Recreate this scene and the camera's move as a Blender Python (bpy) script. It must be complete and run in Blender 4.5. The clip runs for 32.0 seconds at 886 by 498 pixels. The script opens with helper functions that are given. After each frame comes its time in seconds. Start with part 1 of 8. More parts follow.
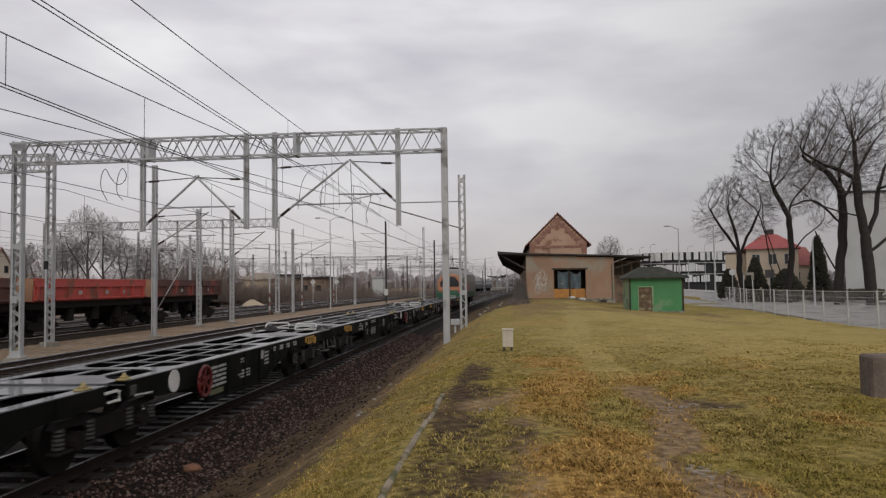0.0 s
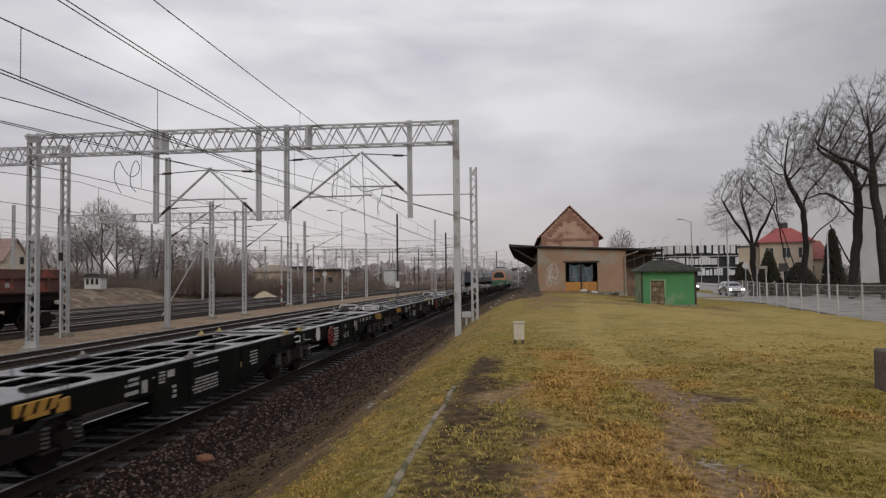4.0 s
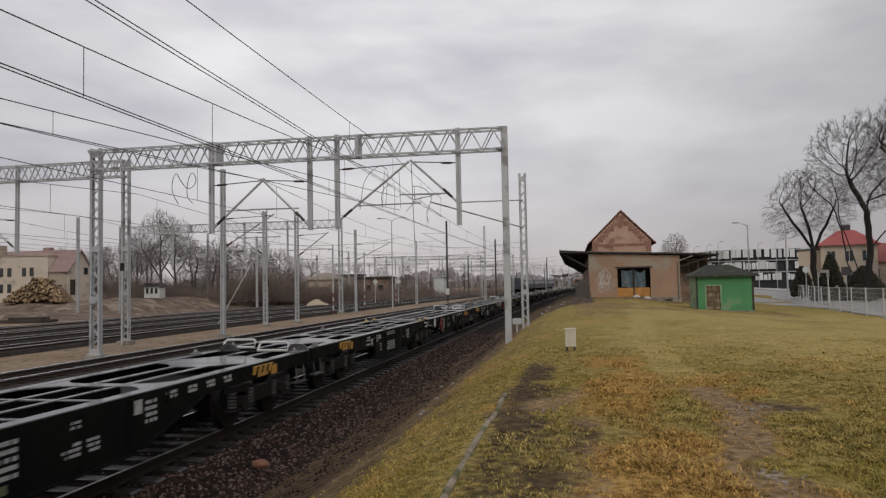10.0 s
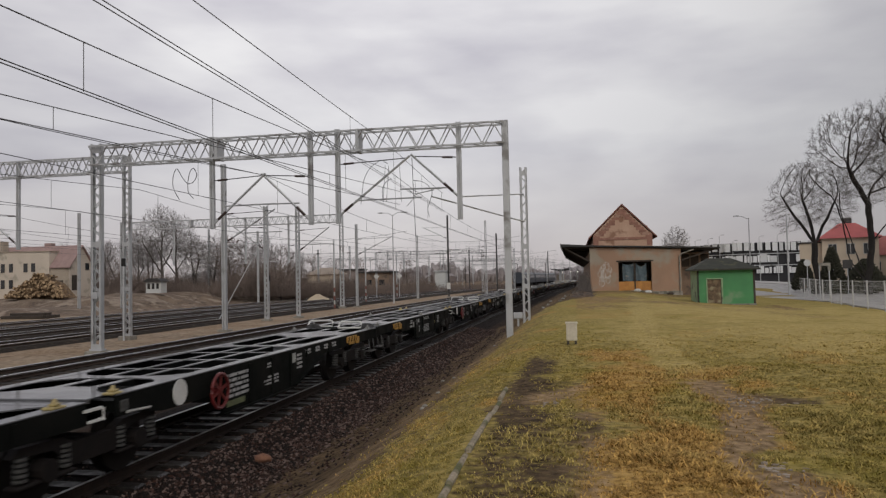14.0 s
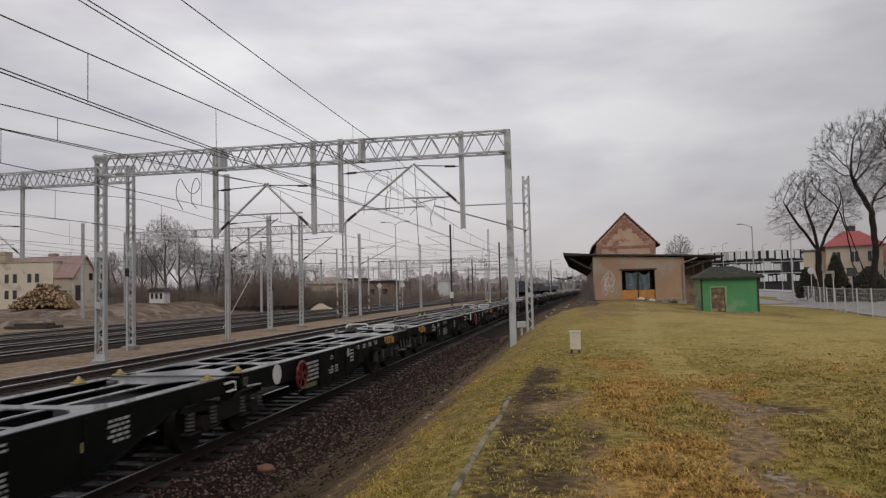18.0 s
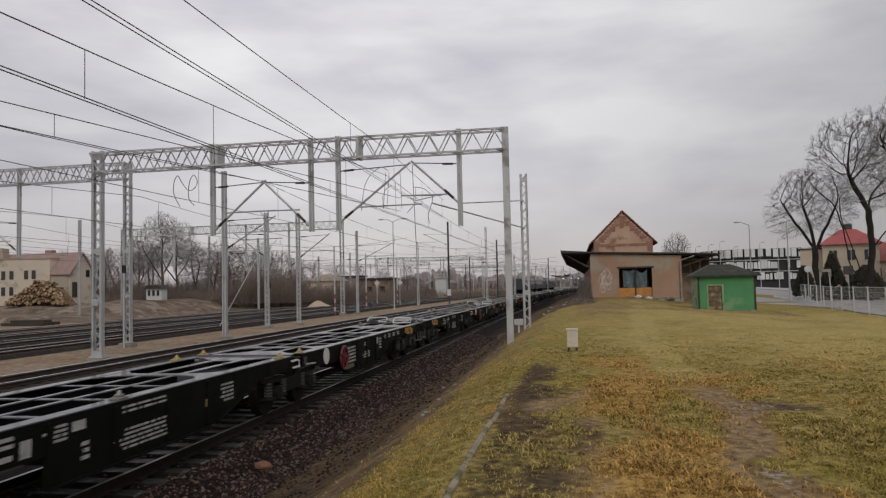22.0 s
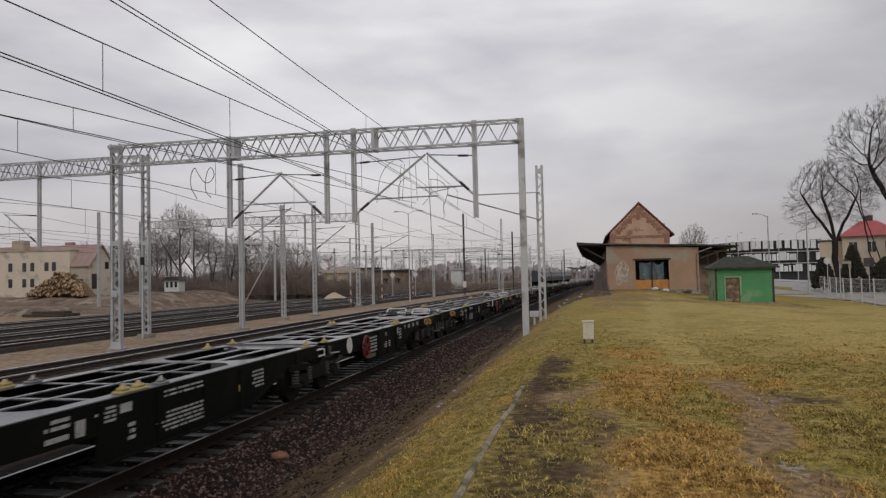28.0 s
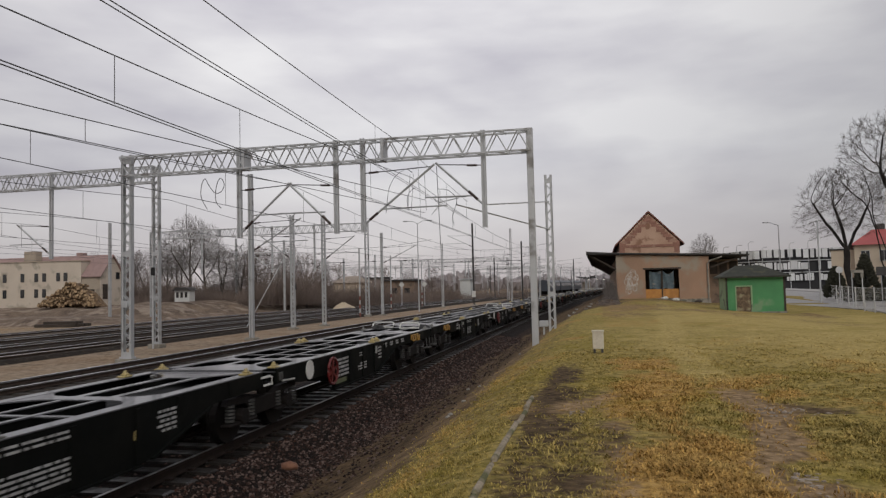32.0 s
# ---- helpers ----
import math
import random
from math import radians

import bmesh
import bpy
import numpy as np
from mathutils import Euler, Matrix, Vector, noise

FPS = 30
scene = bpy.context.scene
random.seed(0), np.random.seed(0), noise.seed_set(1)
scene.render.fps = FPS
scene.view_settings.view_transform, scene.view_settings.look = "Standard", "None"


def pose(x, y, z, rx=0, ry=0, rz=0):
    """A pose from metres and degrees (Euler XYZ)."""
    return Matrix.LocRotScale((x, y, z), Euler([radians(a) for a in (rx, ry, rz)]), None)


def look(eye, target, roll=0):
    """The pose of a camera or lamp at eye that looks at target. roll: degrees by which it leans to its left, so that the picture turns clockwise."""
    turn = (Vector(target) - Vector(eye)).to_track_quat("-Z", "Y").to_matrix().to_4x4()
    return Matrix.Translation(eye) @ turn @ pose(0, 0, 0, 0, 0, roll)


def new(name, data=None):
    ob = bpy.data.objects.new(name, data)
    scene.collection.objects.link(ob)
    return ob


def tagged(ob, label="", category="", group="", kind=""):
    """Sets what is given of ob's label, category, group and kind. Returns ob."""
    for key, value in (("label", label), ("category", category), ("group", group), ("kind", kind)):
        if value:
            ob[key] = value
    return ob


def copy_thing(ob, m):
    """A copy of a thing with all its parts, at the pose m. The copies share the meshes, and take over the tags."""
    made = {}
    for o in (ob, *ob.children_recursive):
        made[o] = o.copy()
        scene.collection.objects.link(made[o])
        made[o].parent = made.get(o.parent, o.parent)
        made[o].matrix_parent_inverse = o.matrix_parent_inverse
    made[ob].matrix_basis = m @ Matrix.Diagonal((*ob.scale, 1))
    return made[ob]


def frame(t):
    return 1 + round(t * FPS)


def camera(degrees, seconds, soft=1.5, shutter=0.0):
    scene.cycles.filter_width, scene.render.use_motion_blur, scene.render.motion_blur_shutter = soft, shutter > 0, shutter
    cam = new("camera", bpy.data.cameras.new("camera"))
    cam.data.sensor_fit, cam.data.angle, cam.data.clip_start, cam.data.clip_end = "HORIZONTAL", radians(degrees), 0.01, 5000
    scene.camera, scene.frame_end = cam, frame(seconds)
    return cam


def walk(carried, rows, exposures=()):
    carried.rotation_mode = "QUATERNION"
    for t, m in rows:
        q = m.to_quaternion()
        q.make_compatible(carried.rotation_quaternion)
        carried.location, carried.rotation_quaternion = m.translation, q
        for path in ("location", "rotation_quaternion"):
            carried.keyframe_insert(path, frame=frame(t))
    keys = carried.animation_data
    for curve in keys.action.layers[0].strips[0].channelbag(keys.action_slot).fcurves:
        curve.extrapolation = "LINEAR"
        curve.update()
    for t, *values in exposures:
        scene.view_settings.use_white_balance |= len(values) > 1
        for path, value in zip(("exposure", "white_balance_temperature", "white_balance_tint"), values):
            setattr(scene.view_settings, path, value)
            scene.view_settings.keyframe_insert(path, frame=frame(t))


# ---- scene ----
# camera: held on the grass beside the line, turning but not walking.
# World: y runs along the track, x to the right of it, z = 0 at the rail top.
EYE = Vector((0.0, 0.0, 2.6))
cam = camera(63.1, 32.0, soft=1.3, shutter=0.14)

# seconds, turn to the right of the track, tilt up, lean to the left (degrees)
YPR = [
    (0, -5.356, 2.809, -0.845),
    (0.5, -5.345, 2.703, -0.825),
    (1, -5.395, 2.685, -0.852),
    (1.5, -5.439, 2.724, -0.850),
    (2, -5.604, 2.662, -0.837),
    (2.5, -5.746, 2.631, -0.749),
    (3, -5.924, 2.480, -0.719),
    (3.5, -6.149, 2.254, -0.676),
    (5.5, -7.157, 2.244, -0.700),
    (6, -8.001, 2.425, -0.768),
    (6.5, -8.477, 2.474, -0.808),
    (7, -8.832, 2.453, -1.070),
    (7.5, -9.068, 2.324, -1.052),
    (8, -9.276, 2.265, -1.005),
    (8.5, -9.398, 2.856, -0.932),
    (9, -9.746, 3.007, -0.921),
    (9.5, -10.078, 2.950, -0.956),
    (10, -10.197, 2.841, -1.080),
    (10.5, -10.209, 2.728, -1.033),
    (11, -10.151, 2.677, -0.978),
    (11.5, -10.145, 2.415, -1.165),
    (12, -10.168, 2.133, -1.281),
    (12.5, -10.183, 1.998, -1.289),
    (13, -10.182, 2.006, -1.276),
    (13.5, -10.169, 2.146, -1.311),
    (14, -10.286, 2.394, -1.273),
    (14.5, -10.626, 2.790, -1.399),
    (16.5, -11.318, 2.740, -1.408),
    (17, -10.931, 2.783, -1.376),
    (17.5, -10.718, 2.961, -1.428),
    (18, -10.504, 3.119, -1.436),
    (18.5, -10.276, 3.235, -1.358),
    (19, -10.144, 3.194, -1.388),
    (19.5, -10.097, 3.262, -1.411),
    (20, -10.039, 3.267, -1.418),
    (20.5, -10.062, 3.170, -1.294),
    (21, -10.132, 3.113, -1.178),
    (21.5, -10.222, 3.048, -1.262),
    (22, -10.309, 2.915, -1.331),
    (22.5, -10.413, 2.754, -1.319),
    (23, -10.530, 2.685, -1.296),
    (23.5, -10.713, 2.659, -1.219),
    (24, -10.921, 2.617, -1.283),
    (24.5, -11.069, 2.568, -1.339),
    (25, -11.163, 2.569, -1.336),
    (25.5, -11.361, 2.514, -1.330),
    (27.5, -11.630, 2.226, -1.314),
    (28, -11.550, 2.300, -1.300),
    (28.5, -11.502, 2.356, -1.327),
    (29, -11.520, 2.394, -1.387),
    (29.5, -11.613, 2.364, -1.337),
    (30, -11.718, 2.338, -1.392),
    (30.5, -11.862, 2.448, -1.350),
    (31, -11.975, 2.655, -1.367),
    (31.5, -12.127, 2.884, -1.354),
    (32, -12.254, 3.085, -1.402),
]


def aim(turn, tilt, lean):
    a, b = radians(turn), radians(tilt)
    return look(EYE, EYE + 50 * Vector((math.sin(a) * math.cos(b), math.cos(a) * math.cos(b), math.sin(b))), lean)


walk(cam, [(t, aim(a, b, c)) for t, a, b, c in YPR])

# ---- light: a closed winter overcast ----
SUN_UP, SUN_ROUND = radians(32), radians(200)
world = bpy.data.worlds.new("sky")
scene.world = world
world.use_nodes = True


def sky_nodes():
    nt = world.node_tree
    nt.nodes.clear()
    N, L = nt.nodes.new, nt.links.new
    out, bg = N("ShaderNodeOutputWorld"), N("ShaderNodeBackground")
    sky = N("ShaderNodeTexSky")
    sky.sky_type, sky.sun_disc, sky.sun_elevation, sky.sun_rotation = "NISHITA", False, SUN_UP, SUN_ROUND
    dim = N("ShaderNodeVectorMath")
    dim.operation = "SCALE"
    dim.inputs["Scale"].default_value = 0.1
    L(sky.outputs["Color"], dim.inputs[0])
    tc, mp = N("ShaderNodeTexCoord"), N("ShaderNodeMapping")
    mp.inputs["Scale"].default_value = (1.0, 1.0, 3.4)
    mp.inputs["Location"].default_value = (0.35, 0.1, 0.2)
    L(tc.outputs["Generated"], mp.inputs["Vector"])
    big, fine = N("ShaderNodeTexNoise"), N("ShaderNodeTexNoise")
    big.inputs["Scale"].default_value, big.inputs["Detail"].default_value = 1.25, 4.0
    fine.inputs["Scale"].default_value, fine.inputs["Detail"].default_value = 5.0, 7.0
    big.inputs["Distortion"].default_value = 0.5
    for n in (big, fine):
        L(mp.outputs["Vector"], n.inputs["Vector"])
    mix = N("ShaderNodeMix")
    mix.inputs["Factor"].default_value = 0.3
    L(big.outputs["Fac"], mix.inputs["A"])
    L(fine.outputs["Fac"], mix.inputs["B"])
    ramp = N("ShaderNodeValToRGB")
    e = ramp.color_ramp.elements
    e[0].position, e[0].color = 0.36, (0.398, 0.381, 0.443, 1)
    e[1].position, e[1].color = 0.64, (0.766, 0.753, 0.762, 1)
    L(mix.outputs["Result"], ramp.inputs["Fac"])
    # a paler, faintly pink strip low over the horizon
    sep = N("ShaderNodeSeparateXYZ")
    L(tc.outputs["Generated"], sep.inputs[0])
    low = N("ShaderNodeMapRange")
    low.inputs["From Min"].default_value, low.inputs["From Max"].default_value = 0.0, 0.17
    low.inputs["To Min"].default_value, low.inputs["To Max"].default_value = 0.85, 0.0
    L(sep.outputs["Z"], low.inputs["Value"])
    m2 = N("ShaderNodeMix")
    m2.data_type = "RGBA"
    L(low.outputs["Result"], m2.inputs["Factor"])
    L(ramp.outputs["Color"], m2.inputs["A"])
    m2.inputs["B"].default_value = (0.61, 0.55, 0.555, 1)
    # the cloud is thinner, and brighter, up over the line
    dot = N("ShaderNodeVectorMath")
    dot.operation = "DOT_PRODUCT"
    dot.inputs[1].default_value = Vector((-0.29, 0.83, 0.48)).normalized()
    L(tc.outputs["Generated"], dot.inputs[0])
    thin = N("ShaderNodeMapRange")
    thin.inputs["From Min"].default_value, thin.inputs["From Max"].default_value = 0.73, 1.0
    thin.inputs["To Min"].default_value, thin.inputs["To Max"].default_value = 0.66, 1.12
    L(dot.outputs["Value"], thin.inputs["Value"])
    thin2 = N("ShaderNodeVectorMath")
    thin2.operation = "SCALE"
    L(m2.outputs["Result"], thin2.inputs[0])
    L(thin.outputs["Result"], thin2.inputs["Scale"])
    high = N("ShaderNodeMapRange")
    high.inputs["From Min"].default_value, high.inputs["From Max"].default_value = 0.12, 0.55
    high.inputs["To Min"].default_value, high.inputs["To Max"].default_value = 0.96, 1.12
    L(sep.outputs["Z"], high.inputs["Value"])
    sc = N("ShaderNodeVectorMath")
    sc.operation = "SCALE"
    L(thin2.outputs["Vector"], sc.inputs[0])
    L(high.outputs["Result"], sc.inputs["Scale"])
    m3 = N("ShaderNodeMix")
    m3.data_type = "RGBA"
    m3.inputs["Factor"].default_value = 0.95
    L(dim.outputs["Vector"], m3.inputs["A"])
    L(sc.outputs["Vector"], m3.inputs["B"])
    L(m3.outputs["Result"], bg.inputs["Color"])
    bg.inputs["Strength"].default_value = 1.0
    L(bg.outputs["Background"], out.inputs["Surface"])


sky_nodes()
sun = new("sun", bpy.data.lights.new("sun", "SUN"))
sun.data.energy, sun.data.angle, sun.data.color = 1.15, radians(40), (1.0, 0.95, 0.865)
sun.matrix_world = look((0, 0, 60), (-22, 46, 25))
scene.view_settings.exposure = 0.03

# ---- materials ----
def mat(name, c1, c2=None, scale=3.0, rough=0.8, metal=0.0, bump=0.15, grain=30.0, c3=None, spots=0.0, vary=0.0,
        rough2=None, stretch=(1, 1, 1), glow=None, coat=0.0, spec=0.5):
    """Two tones by broad noise, fine grain, stains of a third tone, relief, and a shift from piece to piece."""
    m = bpy.data.materials.new(name)
    m.use_nodes = True
    nt = m.node_tree
    N, L = nt.nodes.new, nt.links.new
    p = nt.nodes["Principled BSDF"]
    tc, mp = N("ShaderNodeTexCoord"), N("ShaderNodeMapping")
    mp.inputs["Scale"].default_value = stretch
    L(tc.outputs["Object"], mp.inputs["Vector"])
    c2 = c2 or tuple(v * 0.75 for v in c1)

    def noise_of(s, detail=5.0):
        n = N("ShaderNodeTexNoise")
        n.inputs["Scale"].default_value, n.inputs["Detail"].default_value = s, detail
        L(mp.outputs["Vector"], n.inputs["Vector"])
        return n

    broad, fine = noise_of(scale), noise_of(grain, 3.0)
    mx = N("ShaderNodeMix")
    mx.inputs["Factor"].default_value = 0.45
    L(broad.outputs["Fac"], mx.inputs["A"])
    L(fine.outputs["Fac"], mx.inputs["B"])
    r = N("ShaderNodeValToRGB")
    r.color_ramp.elements[0].position, r.color_ramp.elements[0].color = 0.38, (*c2, 1)
    r.color_ramp.elements[1].position, r.color_ramp.elements[1].color = 0.62, (*c1, 1)
    L(mx.outputs["Result"], r.inputs["Fac"])
    col = r.outputs["Color"]
    if c3 is not None:
        st = noise_of(scale * 0.6 + 0.31, 6.0)
        rr = N("ShaderNodeMapRange")
        rr.inputs["From Min"].default_value, rr.inputs["From Max"].default_value = 0.62 - 0.25 * spots, 0.7 - 0.2 * spots
        L(st.outputs["Fac"], rr.inputs["Value"])
        m2 = N("ShaderNodeMix")
        m2.data_type = "RGBA"
        L(rr.outputs["Result"], m2.inputs["Factor"])
        L(col, m2.inputs["A"])
        m2.inputs["B"].default_value = (*c3, 1)
        col = m2.outputs["Result"]
    if vary:
        oi, hv = N("ShaderNodeObjectInfo"), N("ShaderNodeHueSaturation")
        mr = N("ShaderNodeMapRange")
        mr.inputs["To Min"].default_value, mr.inputs["To Max"].default_value = 1 - vary, 1 + vary
        L(oi.outputs["Random"], mr.inputs["Value"])
        L(mr.outputs["Result"], hv.inputs["Value"])
        L(col, hv.inputs["Color"])
        col = hv.outputs["Color"]
    L(col, p.inputs["Base Color"])
    if rough2 is not None:
        mr = N("ShaderNodeMapRange")
        mr.inputs["From Min"].default_value, mr.inputs["From Max"].default_value = 0.35, 0.65
        mr.inputs["To Min"].default_value, mr.inputs["To Max"].default_value = rough, rough2
        L(broad.outputs["Fac"], mr.inputs["Value"])
        L(mr.outputs["Result"], p.inputs["Roughness"])
    else:
        p.inputs["Roughness"].default_value = rough
    p.inputs["Metallic"].default_value = metal
    p.inputs["Coat Weight"].default_value = coat
    p.inputs["Specular IOR Level"].default_value = spec
    if bump:
        b = N("ShaderNodeBump")
        b.inputs["Strength"].default_value, b.inputs["Distance"].default_value = bump, 0.02
        L(fine.outputs["Fac"], b.inputs["Height"])
        L(b.outputs["Normal"], p.inputs["Normal"])
    if glow:
        p.inputs["Emission Color"].default_value, p.inputs["Emission Strength"].default_value = (*glow[:3], 1), glow[3]
    return m


def glass_mat(name, tone):
    m = bpy.data.materials.new(name)
    m.use_nodes = True
    p = m.node_tree.nodes["Principled BSDF"]
    p.inputs["Base Color"].default_value = (*tone, 1)
    p.inputs["Roughness"].default_value = 0.05
    p.inputs["Specular IOR Level"].default_value = 0.8
    return m


M = dict(
    galv=mat("galvanised_steel", (0.52, 0.53, 0.54), (0.42, 0.43, 0.44), 1.2, 0.5, 0.35, 0.05, c3=(0.24, 0.23, 0.22), spots=0.15),
    wire=mat("weathered_wire", (0.15, 0.15, 0.155), (0.11, 0.11, 0.112), 2, 0.6, 0.4, 0.0),
    insul=mat("brown_insulator", (0.06, 0.04, 0.035), None, 4, 0.3, 0, 0.0),
    concrete=mat("old_concrete", (0.33, 0.305, 0.265), (0.2, 0.185, 0.155), 2.5, 0.9, 0, 0.4, 22, (0.13, 0.125, 0.1), 0.4, vary=0.12),
    # wet concrete, its colour darkened for the shade under the train
    sleeper=mat("wet_shaded_sleeper", (0.034, 0.031, 0.028), (0.014, 0.012, 0.011), 3, 0.22, 0, 0.2, 30, (0.01, 0.009, 0.008), 0.4, rough2=0.65, vary=0.5, spec=0.45),
    sleeperold=mat("sooty_sleeper", (0.08, 0.074, 0.068), (0.03, 0.026, 0.023), 4, 0.75, 0, 0.3, 30, (0.012, 0.010, 0.009), 0.5, vary=0.2, spec=0.1),
    rail=mat("rusty_rail", (0.026, 0.017, 0.013), (0.014, 0.010, 0.009), 5, 0.8, 0.2, 0.2, spec=0.2),
    railrust=mat("brown_rusty_rail", (0.05, 0.034, 0.026), (0.028, 0.02, 0.016), 5, 0.85, 0.1, 0.2, spec=0.2),
    railtop=mat("polished_rail_head", (0.78, 0.78, 0.79), (0.6, 0.6, 0.61), 3, 0.22, 0.9, 0.0),
    railmain=mat("running_rail_head", (0.52, 0.52, 0.52), (0.36, 0.36, 0.36), 3, 0.28, 0.85, 0.0),
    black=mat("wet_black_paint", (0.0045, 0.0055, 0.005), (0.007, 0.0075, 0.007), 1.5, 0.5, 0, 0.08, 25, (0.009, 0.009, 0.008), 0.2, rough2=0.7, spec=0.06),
    # black steel like the sides; the grey base paints in the sky's sheen
    deck=mat("wet_deck_sky_sheen", (0.10, 0.102, 0.108), (0.055, 0.056, 0.06), 1.2, 0.34, 0.0, 0.06, 12, (0.03, 0.03, 0.03), 0.15, rough2=0.5, coat=0.45),
    # running gear: the shade beneath the wagons is taken into these two colours
    bogie=mat("oily_shaded_bogie", (0.008, 0.007, 0.007), (0.014, 0.011, 0.01), 4, 0.7, 0.0, 0.2, spec=0.15),
    wheelsteel=mat("shade_dark_wheel", (0.014, 0.012, 0.011), (0.009, 0.008, 0.007), 4, 0.6, 0.1, 0.05, spec=0.2),
    white=mat("white_paint", (0.62, 0.62, 0.60), (0.5, 0.5, 0.48), 3, 0.5, 0, 0.05, c3=(0.35, 0.33, 0.3), spots=0.1),
    letter=mat("white_lettering", (0.44, 0.44, 0.44), (0.24, 0.24, 0.24), 6, 0.6, 0, 0.0),
    pinsteel=mat("wet_pin_steel", (0.24, 0.235, 0.22), (0.12, 0.12, 0.115), 6, 0.4, 0.3, 0.05),
    orange=mat("orange_paint", (0.46, 0.25, 0.045), (0.3, 0.16, 0.03), 4, 0.5, 0, 0.05),
    redwheel=mat("red_paint", (0.15, 0.016, 0.016), (0.08, 0.011, 0.011), 4, 0.45, 0, 0.05),
    spring=mat("grimy_pale_steel", (0.075, 0.075, 0.072), (0.03, 0.03, 0.028), 9, 0.6, 0.2, 0.1),
    tag=mat("pale_placard", (0.42, 0.42, 0.40), (0.26, 0.26, 0.25), 8, 0.6, 0, 0.0),
    oliveplate=mat("olive_placard", (0.13, 0.15, 0.07), (0.08, 0.09, 0.05), 8, 0.6, 0, 0.0),
    bufferhead=mat("greased_buffer_steel", (0.12, 0.12, 0.125), (0.05, 0.05, 0.05), 5, 0.45, 0.5, 0.05),
    stepsteel=mat("bare_step_steel", (0.16, 0.16, 0.16), (0.06, 0.06, 0.06), 6, 0.4, 0.5, 0.05),
    yellow=mat("yellow_paint", (0.42, 0.34, 0.14), (0.28, 0.22, 0.09), 4, 0.5, 0, 0.05),
)


# ---- small mesh builder ----
class Bld:
    """Gathers simple solids into one mesh."""

    def __init__(self):
        self.v, self.f, self.smooth = [], [], False

    def add(self, verts, faces):
        n = len(self.v)
        self.v += [tuple(q) for q in verts]
        self.f += [tuple(n + i for i in f) for f in faces]
        return self

    def box(self, x0, x1, y0, y1, z0, z1, c=0.0):
        if c <= 0:
            vs = [(x, y, z) for z in (z0, z1) for x, y in ((x0, y0), (x1, y0), (x1, y1), (x0, y1))]
            return self.add(vs, [(3, 2, 1, 0), (4, 5, 6, 7), (0, 1, 5, 4), (1, 2, 6, 5), (2, 3, 7, 6), (3, 0, 4, 7)])
        c = min(c, (x1 - x0) / 3, (y1 - y0) / 3, (z1 - z0) / 3)
        def ring(d, z):
            return [(x0 + c, y0 + d, z), (x1 - c, y0 + d, z), (x1 - d, y0 + c, z), (x1 - d, y1 - c, z), (x1 - c, y1 - d, z), (x0 + c, y1 - d, z), (x0 + d, y1 - c, z), (x0 + d, y0 + c, z)]
        rings = [ring(c, z0), ring(0, z0 + c), ring(0, z1 - c), ring(c, z1)]
        vs = [q for r in rings for q in r]
        fs = [tuple(range(7, -1, -1)), tuple(range(24, 32))]
        for k in range(3):
            fs += [(8 * k + i, 8 * k + (i + 1) % 8, 8 * k + 8 + (i + 1) % 8, 8 * k + 8 + i) for i in range(8)]
        return self.add(vs, fs)

    def beam(self, p, q, w, h=None, up=(0, 0, 1)):
        """A bar of square or oblong section from p to q."""
        p, q, h = Vector(p), Vector(q), h or w
        d = (q - p).normalized()
        s = d.cross(Vector(up))
        if s.length < 1e-4:
            s = d.cross(Vector((1, 0, 0)))
        s.normalize()
        u = s.cross(d)
        vs = [e + s * a * w / 2 + u * b * h / 2 for e in (p, q) for a, b in ((-1, -1), (1, -1), (1, 1), (-1, 1))]
        return self.add(vs, [(0, 1, 2, 3), (7, 6, 5, 4), (4, 5, 1, 0), (5, 6, 2, 1), (6, 7, 3, 2), (7, 4, 0, 3)])

    def tube(self, pts, r, n=6, r2=None, cap=True):
        pts = [Vector(p) for p in pts]
        base, m = len(self.v), len(pts)
        prev = None
        for i, p in enumerate(pts):
            d = (pts[min(i + 1, m - 1)] - pts[max(i - 1, 0)]).normalized()
            s = d.cross(prev if prev is not None else Vector((0.13, 0.21, 1)))
            if s.length < 1e-3:
                s = d.cross(Vector((1, 0, 0)))
            s.normalize()
            u = s.cross(d)
            prev = u if prev is not None else None
            rr = r if r2 is None else r + (r2 - r) * i / max(1, m - 1)
            for k in range(n):
                a = 2 * math.pi * k / n
                self.v.append(tuple(p + s * math.cos(a) * rr + u * math.sin(a) * rr))
        for i in range(m - 1):
            for k in range(n):
                a, b = base + i * n + k, base + i * n + (k + 1) % n
                self.f.append((b, a, a + n, b + n))
        if cap:
            self.f.append(tuple(base + k for k in range(n)))
            self.f.append(tuple(base + (m - 1) * n + k for k in range(n - 1, -1, -1)))
        return self

    def cyl(self, p, q, r, n=12, r2=None):
        return self.tube([p, q], r, n, r2)

    def prism(self, prof, axis, a, b):
        """A flat outline pushed along an axis: 'x' takes (y, z), 'y' takes (x, z), 'z' takes (x, y)."""
        n = len(prof)
        put = {"x": lambda u, w, t: (t, u, w), "y": lambda u, w, t: (u, t, w), "z": lambda u, w, t: (u, w, t)}[axis]
        vs = [put(u, w, t) for t in (a, b) for u, w in prof]
        fs = [tuple(range(n - 1, -1, -1)), tuple(range(n, 2 * n))]
        fs += [(i, (i + 1) % n, n + (i + 1) % n, n + i) for i in range(n)]
        return self.add(vs, fs)

